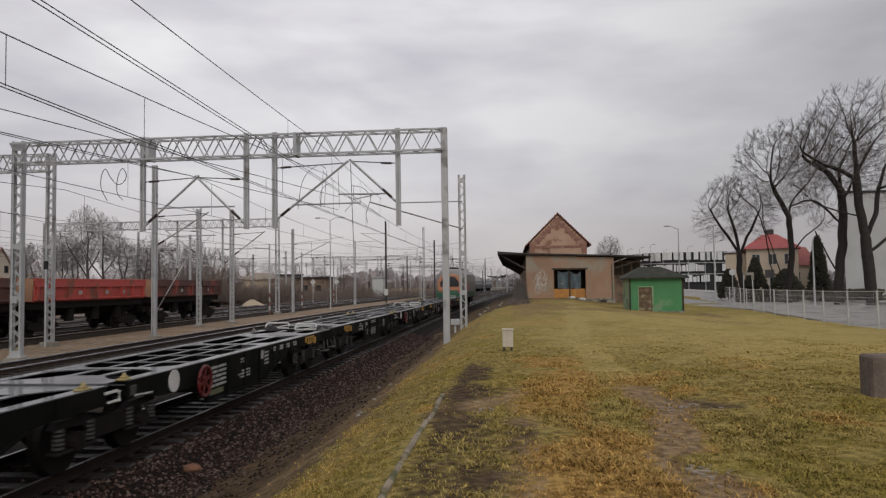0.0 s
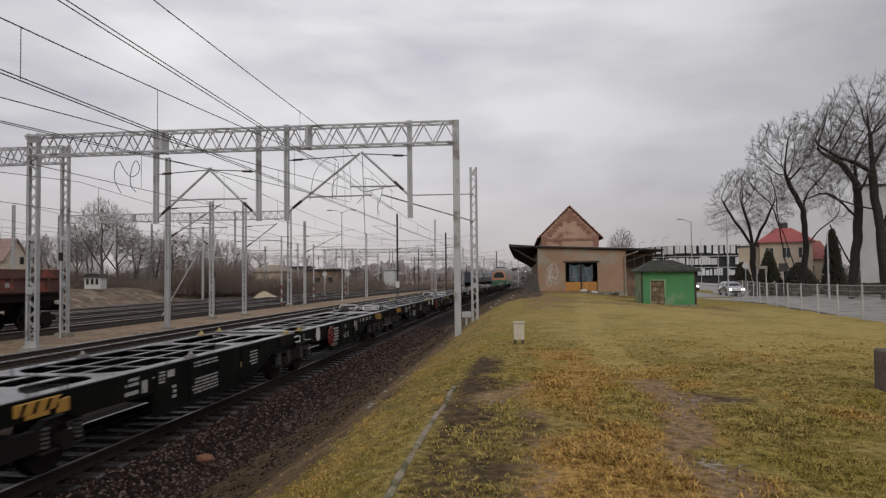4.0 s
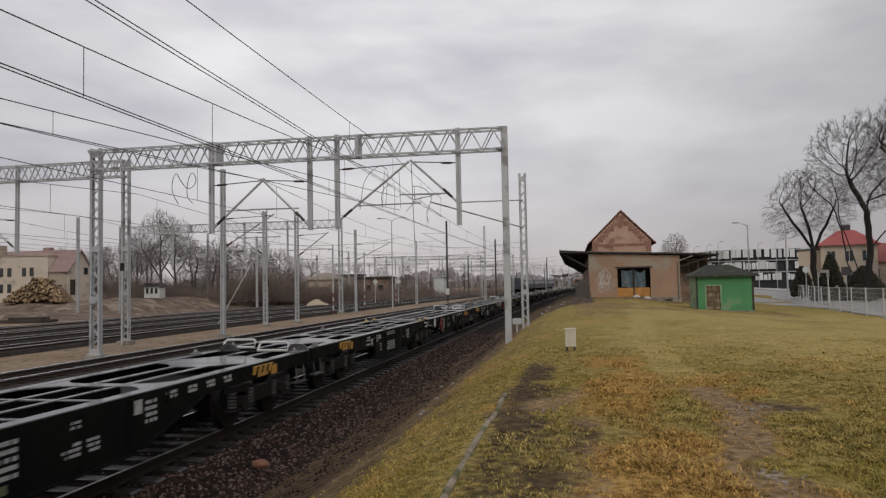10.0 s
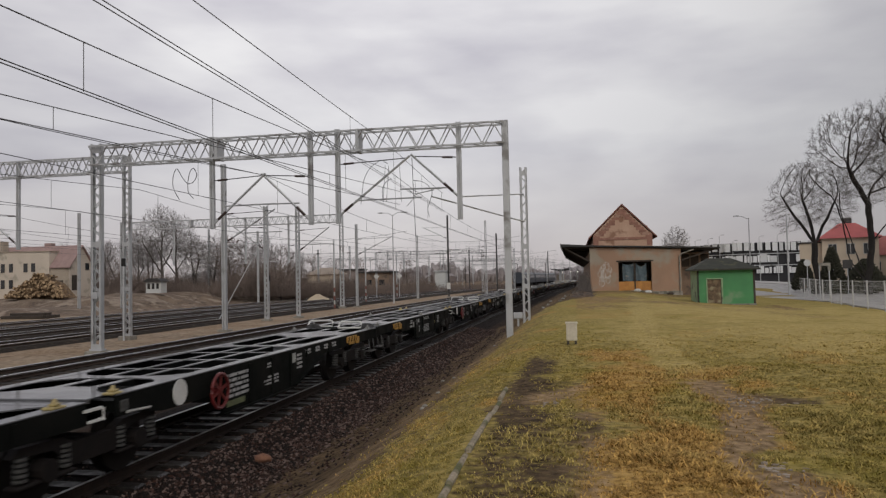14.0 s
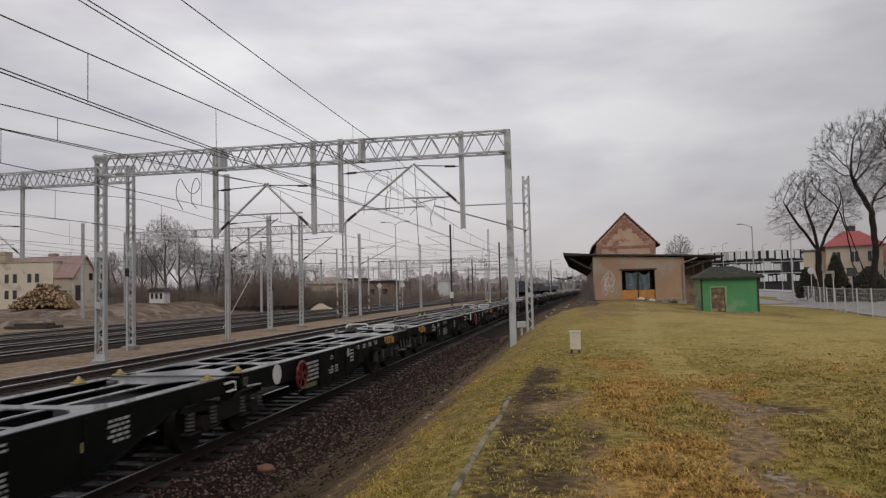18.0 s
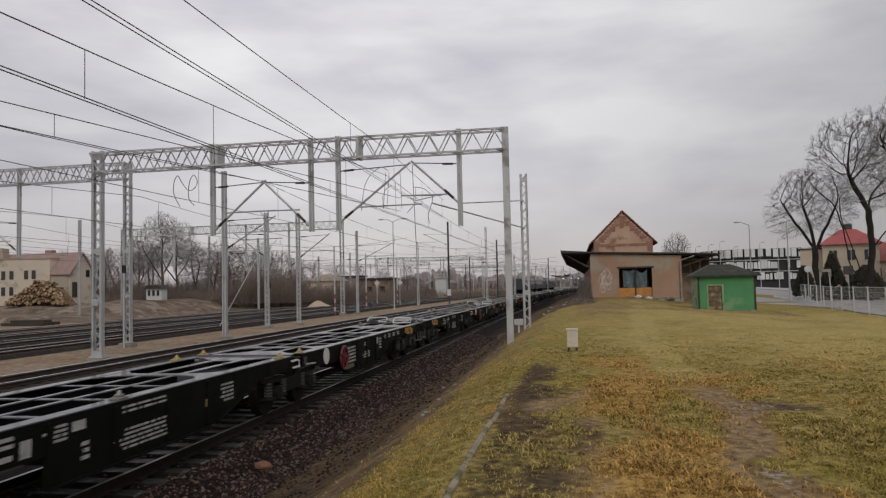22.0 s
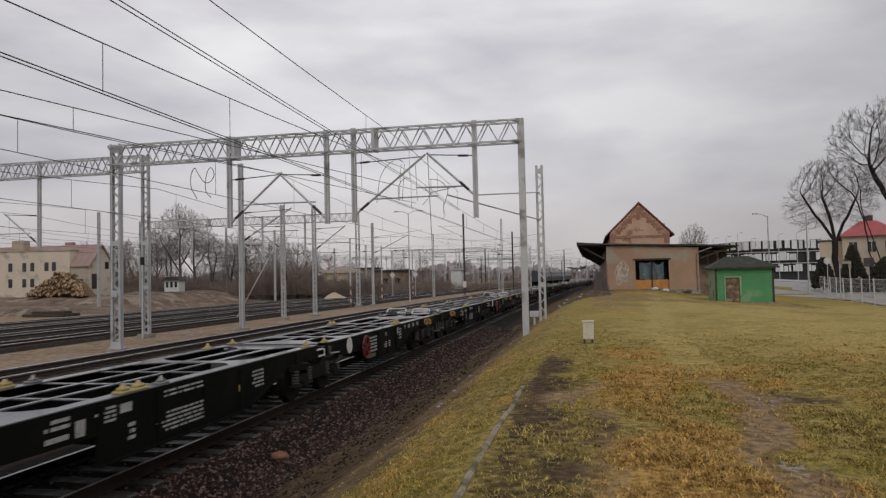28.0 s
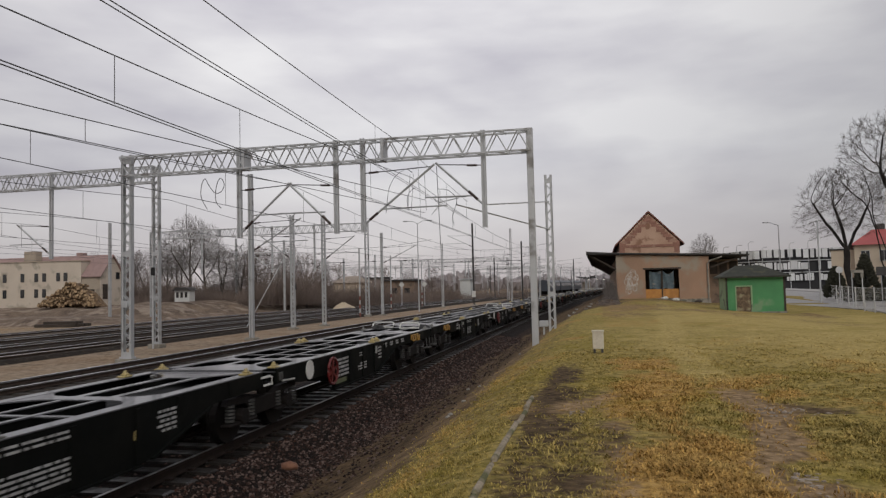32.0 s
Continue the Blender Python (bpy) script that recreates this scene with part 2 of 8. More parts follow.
    def mesh(self, name, material):
        me = bpy.data.meshes.new(name)
        me.from_pydata(self.v, [], self.f)
        bm = bmesh.new()
        bm.from_mesh(me)
        if len(bm.faces) < 60000:
            bmesh.ops.recalc_face_normals(bm, faces=bm.faces)
        bm.to_mesh(me)
        bm.free()
        if self.smooth:
            me.polygons.foreach_set("use_smooth", [True] * len(me.polygons))
        me.materials.append(material)
        return me


def part(name, b, material, parent=None, label=""):
    ob = new(name, b.mesh(name, material) if isinstance(b, Bld) else b)
    if parent is not None:
        ob.parent = parent
    return tagged(ob, label)


def thing(name, m, label, category, group="", kind=""):
    ob = new(name)
    ob.matrix_basis = m
    ob.empty_display_size = 0.2
    return tagged(ob, label, category, group, kind)


def at(az, dist, z=0.0):
    """A place by its bearing from the eye (degrees right of the track) and its distance along the track."""
    return Vector((dist * math.tan(radians(az)), dist, z))


# ---- ground ----
def sm(a, b, x):
    t = min(1.0, max(0.0, (x - a) / (b - a)))
    return t * t * (3 - 2 * t)


def bend(y):
    """How far the lines have swung to the right at y."""
    return 0.0 if y < 25 else (y - 25) ** 2 / 5000.0


def fence_x(y):
    d = min(y, 58.0) - 33.4
    return 14.7 + 0.07 * d + 0.002 * max(0.0, d) ** 2 + 0.16 * max(0.0, y - 58.0)


def ground_z(x, y):
    xs = x - min(bend(max(y, 0)), 110)
    z = -0.33
    z += (1.32 + 0.03 * math.sin(y * 0.21)) * (0.6 * sm(-4.5, -0.9, xs) + 0.4 * min(1.0, max(0.0, (xs + 4.3) / 3.3)))                     # bank up to the old loading ground
    z -= 0.28 * sm(6.5, 12.0, x) + 0.45 * sm(0.4, 1.2, x - fence_x(y))            # down to the road
    z -= 0.25 * sm(20, 38, y) * sm(4.5, 8, x)
    z += 0.1 * sm(45, 68, y) * sm(-2, 2, x) * (1 - sm(5, 9, x))
    if -3 < x < 13:
        z += 0.05 * noise.noise((x * 0.7, y * 0.5, 0)) + 0.022 * noise.noise((x * 2.6, y * 2.6, 3)) + 0.02 * noise.noise((x * 6, y * 6, 9))
    return z


def near_line(x, y, pts):
    best = 99.0
    p = Vector((x, y))
    for a, b in zip(pts, pts[1:]):
        a, b = Vector(a), Vector(b)
        t = max(0, min(1, (p - a).dot(b - a) / (b - a).length_squared))
        best = min(best, (p - (a + (b - a) * t)).length)
    return best


PATH_WORN = [(1.5, 3.5), (1.53, 6.0), (1.69, 7.65), (1.87, 9.4), (1.85, 10.6), (1.74, 12.3), (1.73, 15.3), (2.23, 25), (4.2, 53), (5.0, 68)]


def lawn_edge(y):
    """Where the turf gives way to brown soil beside the line."""
    return float(np.interp(y, [37, 39, 47.6, 53, 58, 72], [-2.6, -2.05, -1.35, -0.1, 1.0, 1.6]))


def cover(x, y):
    """Shares of grass, bare earth and dry growth at a place."""
    n1, n2 = noise.noise((x * 0.55, y * 0.4, 1.7)), noise.noise((x * 1.9, y * 1.5, 4.1))
    xs = x - bend(y)
    grass = sm(-4.7, -4.0, xs + 0.35 * n1 + 0.25 * n2) * (1 - sm(0.5, 1.1, x - fence_x(y)))
    d = near_line(x, y, PATH_WORN)
    bare = 1.15 * (1 - sm(0.1, 0.42, d + 0.22 * n2)) * (1 - 0.8 * sm(10.2, 12.5, y))
    bare = max(bare, (1 - sm(0.05, 0.5, abs(x + 0.72 + 0.1 * n1) + 0.35 * n2)) * (0.55 + 0.45 * sm(6.5, 8.5, y)) * (1 - sm(13.5, 16, y)))
    bare = max(bare, 0.9 * (1 - sm(0.5, 1.0, ((x - 2.25) ** 2 / 0.75 + (y - 9.55) ** 2 / 0.3) ** 0.5 + 0.3 * n2)))
    dry = sm(-0.15, 0.45, 0.8 * n1 + 0.4 * n2 + 0.85 * sm(-0.4, 0.4, x) * (1 - sm(1.0, 1.6, x)) * (1 - sm(14, 18, y)) * (1 - 0.5 * math.exp(-((y - 9.0) / 1.3) ** 2)) - 0.25)
    n3 = noise.noise((x * 1.5, y * 1.2, 8.8))
    if y < 30:
        bare = max(bare, 0.3 * sm(0.25, 0.5, -n3) * (1 - sm(14, 26, y)))
    if bare > 0.25 and -0.9 < x < 12:
        dry = 0.15 * dry if x < 0.2 else max(0.2 * dry, 0.8 - 0.75 * sm(2.05, 2.4, x))
    if 58 < y < 72.5 and 0 < x < 10.5:
        bare = max(bare, 0.75 * sm(58, 68, y + 4 * n1) + 0.2 * n2)
    if 28 < y < 73 and 0 < x < 13:
        n4 = noise.noise((x * 0.28, y * 0.16, 12.3))
        bare = max(bare, sm(28, 38, y) * (0.34 + 0.5 * n4 + 0.3 * n2))
        dry = max(dry, 0.3 + 0.5 * n4)
    if x < -3:
        dry *= 0.25
    if xs < -1.15 and x > -19 and y < 60:
        bare = max(bare, 0.3 + 0.3 * n2 + 0.85 * (1 - sm(-2.95, -2.15, xs + 0.3 * n1)))
    if -3.1 < xs < -1.6:
        dry = max(dry, 0.35 - 0.5 * n2)
    if -0.95 < x < 0.5 and y < 11:
        bare = max(bare, (0.62 + 0.55 * n2 + 0.3 * n3) * (1 - sm(0.0, 0.5, x + 0.25 * n1)))
    # a lush yellow patch by the path, a dark green one before it
    if ((x - 2.62) / 0.72) ** 2 + ((y - 8.2) / 0.6) ** 2 + 0.5 * n2 < 1:
        bare, dry = 0.0, 0.08
    if ((x - 2.2) / 0.65) ** 2 + ((y - 6.6) / 0.55) ** 2 + 0.5 * n2 < 1:
        bare, dry = 0.1, 0.0
    if y > 37 and -4.6 < xs < lawn_edge(y) + 0.5 * n1 + 0.25 * n2:
        bare, dry = 0.95 + 0.2 * n2, 0.12 + 0.25 * n3
    if x < -19:
        dry = 0.85 + 0.5 * n1
    if x < -45:
        grass = 0.25 + 0.3 * n1
    return grass, max(0.0, bare), dry


def pale(x, y):
    """Share of short tan turf, farther out on the loading ground."""
    n = noise.noise((x * 0.3, y * 0.22, 6.1))
    trod = 0.55 * (1 - sm(0.15, 0.5, near_line(x, y, PATH_WORN))) * sm(11, 14, y) if 11 < y < 60 and 0 < x < 6 else 0.0
    return min(1.0, max(0.0, (0.12 + (0.42 + 0.25 * sm(3, 7, x)) * sm(11, 21, y + 5 * n)) * sm(-1.5, 1.5, x) * (1 - 0.75 * sm(36, 60, y)) + 0.36 * sm(3, 6, x) * (1 - sm(14, 22, y)) + 0.3 * n * sm(18, 30, y) + trod))


def ground_mat(blades=False):
    m = bpy.data.materials.new("grass_blades" if blades else "grass_and_soil")
    m.use_nodes = True
    nt = m.node_tree
    N, L = nt.nodes.new, nt.links.new
    p = nt.nodes["Principled BSDF"]
    at_, sep = N("ShaderNodeAttribute"), N("ShaderNodeSeparateColor")
    at_.attribute_name = "cover"
    L(at_.outputs["Color"], sep.inputs[0])
    tc = N("ShaderNodeTexCoord")

    def nz(s, d=6.0):
        n = N("ShaderNodeTexNoise")
        n.inputs["Scale"].default_value, n.inputs["Detail"].default_value = s, d
        L(tc.outputs["Object"], n.inputs["Vector"])
        return n.outputs["Fac"]

    def ramp(f, a, b, lo=0.35, hi=0.65):
        r = N("ShaderNodeValToRGB")
        r.color_ramp.elements[0].position, r.color_ramp.elements[0].color = lo, (*a, 1)
        r.color_ramp.elements[1].position, r.color_ramp.elements[1].color = hi, (*b, 1)
        L(f, r.inputs["Fac"])
        return r.outputs["Color"]

    def blend(f, a, b):
        x = N("ShaderNodeMix")
        x.data_type = "RGBA"
        L(f, x.inputs["Factor"]), L(a, x.inputs["A"]), L(b, x.inputs["B"])
        return x.outputs["Result"]

    def edge(v, n, k=0.9):
        """A share broken up by noise."""
        a, r = N("ShaderNodeMath"), N("ShaderNodeMapRange")
        a.operation = "MULTIPLY_ADD"
        L(n, a.inputs[0])
        a.inputs[1].default_value = k
        L(v, a.inputs[2])
        r.inputs["From Min"].default_value, r.inputs["From Max"].default_value = 0.5 * k + 0.26, 0.5 * k + 0.74
        L(a.outputs[0], r.inputs["Value"])
        return r.outputs["Result"]

    green = ramp(nz(9.0), (0.17, 0.138, 0.04), (0.41, 0.315, 0.105))
    brown = ramp(nz(14.0), (0.23, 0.135, 0.04), (0.53, 0.34, 0.11))
    turf = blend(edge(sep.outputs[2], nz(3.5)), green, brown)
    turf = blend(edge(at_.outputs["Alpha"], nz(1.3), 1.2), turf, ramp(nz(11), (0.33, 0.255, 0.085), (0.50, 0.385, 0.15)))
    turf = blend(edge(ramp(nz(0.5), (0, 0, 0), (0.45, 0.45, 0.45)), nz(2.5)), turf, ramp(nz(16), (0.155, 0.135, 0.022), (0.29, 0.23, 0.044)))
    earth = blend(sep.outputs[2], ramp(nz(7.0, 9.0), (0.04, 0.027, 0.015), (0.125, 0.085, 0.047)), ramp(nz(9.0, 9.0), (0.18, 0.118, 0.06), (0.44, 0.31, 0.18)))
    stony = ramp(nz(30.0, 3), (0.012, 0.008, 0.006), (0.055, 0.036, 0.026), 0.4, 0.62)
    c = blend(edge(sep.outputs[1], nz(8.0, 8.0), 1.6), turf, earth)
    sandy = ramp(nz(4.0, 8), (0.22, 0.165, 0.112), (0.38, 0.30, 0.22))
    sandy = blend(edge(ramp(nz(0.35), (0, 0, 0), (0.9, 0.9, 0.9)), nz(1.5)), sandy, ramp(nz(5.0, 8), (0.19, 0.132, 0.084), (0.34, 0.25, 0.168)))
    stony = blend(edge(sep.outputs[2], nz(2.0)), stony, sandy)
    c = blend(edge(sep.outputs[0], nz(4.0)), stony, c)
    p.inputs["Roughness"].default_value = 0.9
    p.inputs["Specular IOR Level"].default_value = 0.08
    if blades:
        ge, mr, hv = N("ShaderNodeNewGeometry"), N("ShaderNodeMapRange"), N("ShaderNodeHueSaturation")
        mr.inputs["To Min"].default_value, mr.inputs["To Max"].default_value = 0.66, 1.6
        L(ge.outputs["Random Per Island"], mr.inputs["Value"])
        L(mr.outputs["Result"], hv.inputs["Value"])
        L(turf, hv.inputs["Color"])
        L(hv.outputs["Color"], p.inputs["Base Color"])
        return m
    L(c, p.inputs["Base Color"])
    b = N("ShaderNodeBump")
    b.inputs["Strength"].default_value, b.inputs["Distance"].default_value = 0.8, 0.04
    L(nz(26.0, 4), b.inputs["Height"])
    L(b.outputs["Normal"], p.inputs["Normal"])
    return m


def steps(lo, hi, fine_lo, fine_hi, fine, grow=1.35):
    out, x, s = [], fine_lo, fine
    n = int(round((fine_hi - fine_lo) / fine))
    out = [fine_lo + i * fine for i in range(n + 1)]
    s, x = fine, fine_hi
    while x < hi:
        s *= grow
        x += s
        out.append(min(x, hi))
    s, x = fine, fine_lo
    while x > lo:
        s *= grow
        x -= s
        out.insert(0, max(x, lo))
    return out


def build_ground():
    xs = steps(-3500, 3500, -5.0, 14.5, 0.3, 1.25)
    ys = steps(-1500, 4500, 2.5, 34, 0.35, 1.16)
    nx = len(xs)
    vs = [(x, y, ground_z(x, y)) for y in ys for x in xs]
    fs = [(j * nx + i, j * nx + i + 1, j * nx + nx + i + 1, j * nx + nx + i) for j in range(len(ys) - 1) for i in range(nx - 1)]
    me = bpy.data.meshes.new("ground")
    me.from_pydata(vs, [], fs)
    ca = me.color_attributes.new("cover", "FLOAT_COLOR", "POINT")
    cols = []
    for v in vs:
        cols += [*cover(v[0], v[1]), pale(v[0], v[1])]
    ca.data.foreach_set("color", cols)
    me.polygons.foreach_set("use_smooth", [True] * len(me.polygons))
    me.materials.append(ground_mat())
    tagged(new("ground", me), "worn winter grass and bare stony soil around the railway yard", "ground", kind="structure")


build_ground()


def earth_bank():
    """A low uneven bank of brown earth at the far edge of the yard."""
    nx, ny = 120, 44
    vs = []
    for j in range(ny + 1):
        for i in range(nx + 1):
            x, y = -118 + 84 * i / nx, 62 + 53 * (j / ny) ** 1.3
            rough = noise.noise((x * 0.22, y * 0.25, 1.0)) + 0.5 * noise.noise((x * 0.7, y * 0.6, 4.0))
            top = 1.7 + 0.3 * sm(-64, -58, x)
            z = -0.45 + (top + 0.28 * rough) * sm(-47, -57, x + 3 * rough) * (0.42 * sm(64.5, 67.5, y + 1.4 * rough + 1.6 * math.sin(x * 0.31)) + 0.4 * sm(75.5, 79, y + 1.5 * rough) + 0.18 * sm(79, 86, y + 2 * rough))
            vs.append((x, y, z))
    fs = [(j * (nx + 1) + i, j * (nx + 1) + i + 1, (j + 1) * (nx + 1) + i + 1, (j + 1) * (nx + 1) + i) for j in range(ny) for i in range(nx)]
    me = bpy.data.meshes.new("earth_bank")
    me.from_pydata(vs, [], fs)
    me.polygons.foreach_set("use_smooth", [True] * len(fs))
    me.materials.append(mat("brown_earth", (0.20, 0.145, 0.10), (0.085, 0.058, 0.04), 0.5, 0.95, 0, 0.8, 4.0, (0.27, 0.215, 0.165), 0.35))
    tagged(new("earth_bank", me), "low uneven bank of brown earth beside the yard", "earth bank", kind="structure")


earth_bank()

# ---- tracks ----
# main-line bed: stains plus the train's shade, both in the base colour
M["ballast"] = mat("stained_shaded_ballast", (0.016, 0.011, 0.009), (0.006, 0.0045, 0.004), 9, 0.85, 0, 1.0, 42, (0.012, 0.009, 0.008), 0.35, spec=0.08)
M["ballast_old"] = mat("sooty_ballast", (0.044, 0.037, 0.031), (0.018, 0.015, 0.013), 6, 0.9, 0, 0.9, 30, (0.085, 0.066, 0.05), 0.2, spec=0.1)
M["ballast_side"] = mat("brown_dusty_ballast", (0.055, 0.044, 0.036), (0.022, 0.017, 0.014), 6, 0.9, 0, 0.9, 30, (0.10, 0.078, 0.06), 0.2, spec=0.1)
M["ballast_dust"] = mat("pale_dusty_ballast", (0.13, 0.105, 0.085), (0.06, 0.048, 0.039), 6, 0.9, 0, 0.9, 30, (0.17, 0.135, 0.1), 0.25, spec=0.1)
RAIL = [(-0.07, -0.172), (0.07, -0.172), (0.07, -0.155), (0.012, -0.13), (0.012, -0.045), (0.036, -0.032), (0.036, -0.004), (-0.036, -0.004), (-0.036, -0.032), (-0.012, -0.045), (-0.012, -0.13), (-0.07, -0.155)]
HEAD = [(-0.03, -0.006), (0.03, -0.006), (0.024, 0.0), (-0.024, 0.0)]
HEAD_YARD = [(-0.039, -0.05), (0.039, -0.05), (0.038, -0.008), (0.03, 0.0), (-0.03, 0.0), (-0.038, -0.008)]


def sweep(b, prof, x, ys):
    n, base = len(prof), len(b.v)
    for y in ys:
        b.v += [(x + bend(y) + u, y, w) for u, w in prof]
    for k in range(len(ys) - 1):
        for i in range(n):
            a, c = base + k * n + i, base + k * n + (i + 1) % n
            b.f.append((a, c, c + n, a + n))


def along(y0, y1):
    out, y = [], y0
    while y < y1:
        out.append(y)
        y += 10 if y < 60 else 25
    return out + [y1]


SLEEPER = [(-1.25, -0.36), (1.25, -0.36), (1.25, -0.185), (1.2, -0.165), (0.95, -0.16), (0.5, -0.175), (-0.5, -0.175), (-0.95, -0.16), (-1.2, -0.165), (-1.25, -0.185)]


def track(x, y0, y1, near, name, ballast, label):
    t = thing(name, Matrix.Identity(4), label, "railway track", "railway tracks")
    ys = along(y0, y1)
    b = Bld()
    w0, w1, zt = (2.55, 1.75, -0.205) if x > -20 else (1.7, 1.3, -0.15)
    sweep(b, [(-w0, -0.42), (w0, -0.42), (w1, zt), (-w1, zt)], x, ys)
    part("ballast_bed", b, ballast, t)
    for side in (-0.753, 0.753):
        b = Bld()
        sweep(b, RAIL, x + side, ys)
        r = part("rail", b, M["rail" if near else "railrust"], t)
        b = Bld()
        sweep(b, HEAD if near else HEAD_YARD, x + side, ys)
        part("rail_head", b, M["railmain" if near else "railtop"], r, "polished running surface")
    return t, ys


lines = {}
lines["main"] = track(-7.25, -60, 760, True, "main_track", M["ballast"], "main line track with concrete sleepers in stained ballast, toned dark for the train's shade")[0]
for xx in (-12.3, -17.7):
    lines[xx] = track(xx, -60, 700, False, "side_track", M["ballast_side"], "empty station track with brown rails in sooty ballast")[0]
for xx in (-27.3, -32.2, -37.4, -43.0):
    lines[xx] = track(xx, -60, 600, False, "yard_track", M["ballast_old" if xx > -40 else "ballast_dust"], "yard track with shiny rails in sooty ballast")[0]


def sleepers():
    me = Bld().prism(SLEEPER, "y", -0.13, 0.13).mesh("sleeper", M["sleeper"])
    clip = Bld()
    for sx in (-0.753, 0.753):
        clip.box(sx - 0.16, sx - 0.07, -0.06, 0.06, -0.165, -0.13).box(sx + 0.07, sx + 0.16, -0.06, 0.06, -0.165, -0.13)
    cm = clip.mesh("rail_clip", M["rail"])
    y = -4.0
    for i in range(120):
        o = part("sleeper", me, None, lines["main"])
        o.location = (-7.25 + bend(y), y, 0)
        if y < 30:
            tagged(part("rail_clip", cm, None, o), kind="stuff")
        y += 0.6
    far = Bld()
    while y < 300:
        far.add([(vx - 7.25 + bend(y), vy + y, vz) for vx, vy, vz in me_pts(me)], me_faces(me))
        y += 0.6
    tagged(part("sleeper_row", far, M["sleeper"], lines["main"]), kind="stuff")
    old = Bld().box(-1.3, 1.3, -0.13, 0.13, -0.36, -0.185, 0.015).mesh("sleeper", M["sleeperold"])
    for xx in (-12.3, -17.7):
        for i in range(110):
            part("sleeper", old, None, lines[xx]).location = (xx + bend(8 + 0.6 * i), 8 + 0.6 * i, 0)
    for xx in (-12.3, -17.7):
        far, y = Bld(), 74.0
        while y < 140:
            far.box(xx - 1.3 + bend(y), xx + 1.3 + bend(y), y - 0.13, y + 0.13, -0.36, -0.185)
            y += 0.6
        tagged(part("sleeper_row", far, M["sleeperold"], lines[xx]), kind="stuff")


def me_pts(me):
    return [tuple(v.co) for v in me.vertices]


def me_faces(me):
    return [tuple(q.vertices) for q in me.polygons]


# ---- road and its edge ----
# base colour raised to hold the sky's sheen on the wet road
M["asphalt"] = mat("worn_asphalt_sky_sheen", (0.34, 0.325, 0.305), (0.26, 0.25, 0.235), 0.6, 0.5, 0, 0.35, 45, (0.10, 0.1, 0.1), 0.25)
M["kerbstone"] = mat("kerb_concrete", (0.42, 0.41, 0.39), (0.3, 0.29, 0.28), 2, 0.85, 0, 0.25, 30, vary=0.1)


def road_x(y):
    return fence_x(min(y, 58.0)) + 1.2 + 0.06 * max(0.0, y - 58.0)


def build_road():
    ys = [-30, -10, 0, 10, 20, 30, 40, 50, 60, 75, 90, 110, 140, 180, 240]
    b = Bld()
    for y in ys:
        x = road_x(y)
        b.v += [(x, y, 0.06), (x, y, 0.36), (x + 11.5, y, 0.42), (x + 11.5, y, 0.06)]
    for k in range(len(ys) - 1):
        for i in range(3):
            a = 4 * k + i
            b.f.append((a, a + 1, a + 5, a + 4))
    tagged(part("road", b, M["asphalt"]), "worn asphalt road beyond the fence, paled to carry its sky sheen", "road", kind="structure")
    # pavement on the far side, one kerb step up
    b = Bld()
    for y in ys:
        x = road_x(y) + 11.5
        b.v += [(x, y, 0.06), (x, y, 0.54), (x + 5, y, 0.56), (x + 5, y, 0.06)]
    for k in range(len(ys) - 1):
        for i in range(3):
            a = 4 * k + i
            b.f.append((a, a + 1, a + 5, a + 4))
    pv = tagged(part("pavement", b, M["kerbstone"]), "light concrete pavement with a raised kerb", "pavement", kind="structure")
    me = Bld().box(-0.07, 0.07, -0.49, 0.49, 0.16, 0.58, 0.02).mesh("kerbstone", M["kerbstone"])
    y = 20.0
    for i in range(70):
        o = part("kerbstone", me, None, pv)
        x = road_x(y) + 11.44
        o.location, o.rotation_euler = (x, y, 0), (0, 0, -math.atan(0.03))
        y += 1.0
    # painted edge lines and a traffic island
    b = Bld()
    for y in range(24, 110, 6):
        x = road_x(y) + 5.7
        b.box(x, x + 0.14, y, y + 3, 0.37, 0.405)
    part("lane_mark", b, M["white"], bpy.data.objects["road"], "dashed white centre line")


build_road()


def forecourt():
    """Paved apron between the hut, the shed and the road."""
    edge = [(17.1, 53.5), (16.5, 60), (15.4, 66), (13.9, 76), (13.9, 118)]
    b = Bld()
    b.prism(edge + [(road_x(y) - 0.02, y) for y in (118, 90, 75, 66, 60, 54.5)], "z", 0.1, 0.485)
    tagged(part("forecourt", b, M["asphalt"]), "worn asphalt apron between the lawn and the road, paled by the same sky sheen", "pavement", kind="structure")


forecourt()


def traffic_island(x0, x1, y0, y1):
    c = min((x1 - x0) / 2, 0.35)
    prof = [(x0 + c, y0), (x1 - c, y0), (x1, y0 + c), (x1, y1 - c), (x1 - c, y1), (x0 + c, y1), (x0, y1 - c), (x0, y0 + c)]
    g = thing("traffic_island", pose(0, 0, 0), "low pale kerbed traffic island on the road", "traffic island", "traffic islands")
    part("kerb", Bld().prism(prof, "z", 0.3, 0.53), M["kerbstone"], g)
    part("infill", Bld().prism([(x0 + (x1 - x0) * 0.5 + (a - (x0 + x1) / 2) * 0.72, y0 + (y1 - y0) * 0.5 + (b - (y0 + y1) / 2) * 0.9) for a, b in prof], "z", 0.5, 0.545), M["asphalt"], g)


traffic_island(27.2, 28.2, 60.6, 63.4)
traffic_island(27.6, 28.6, 71.8, 78.2)


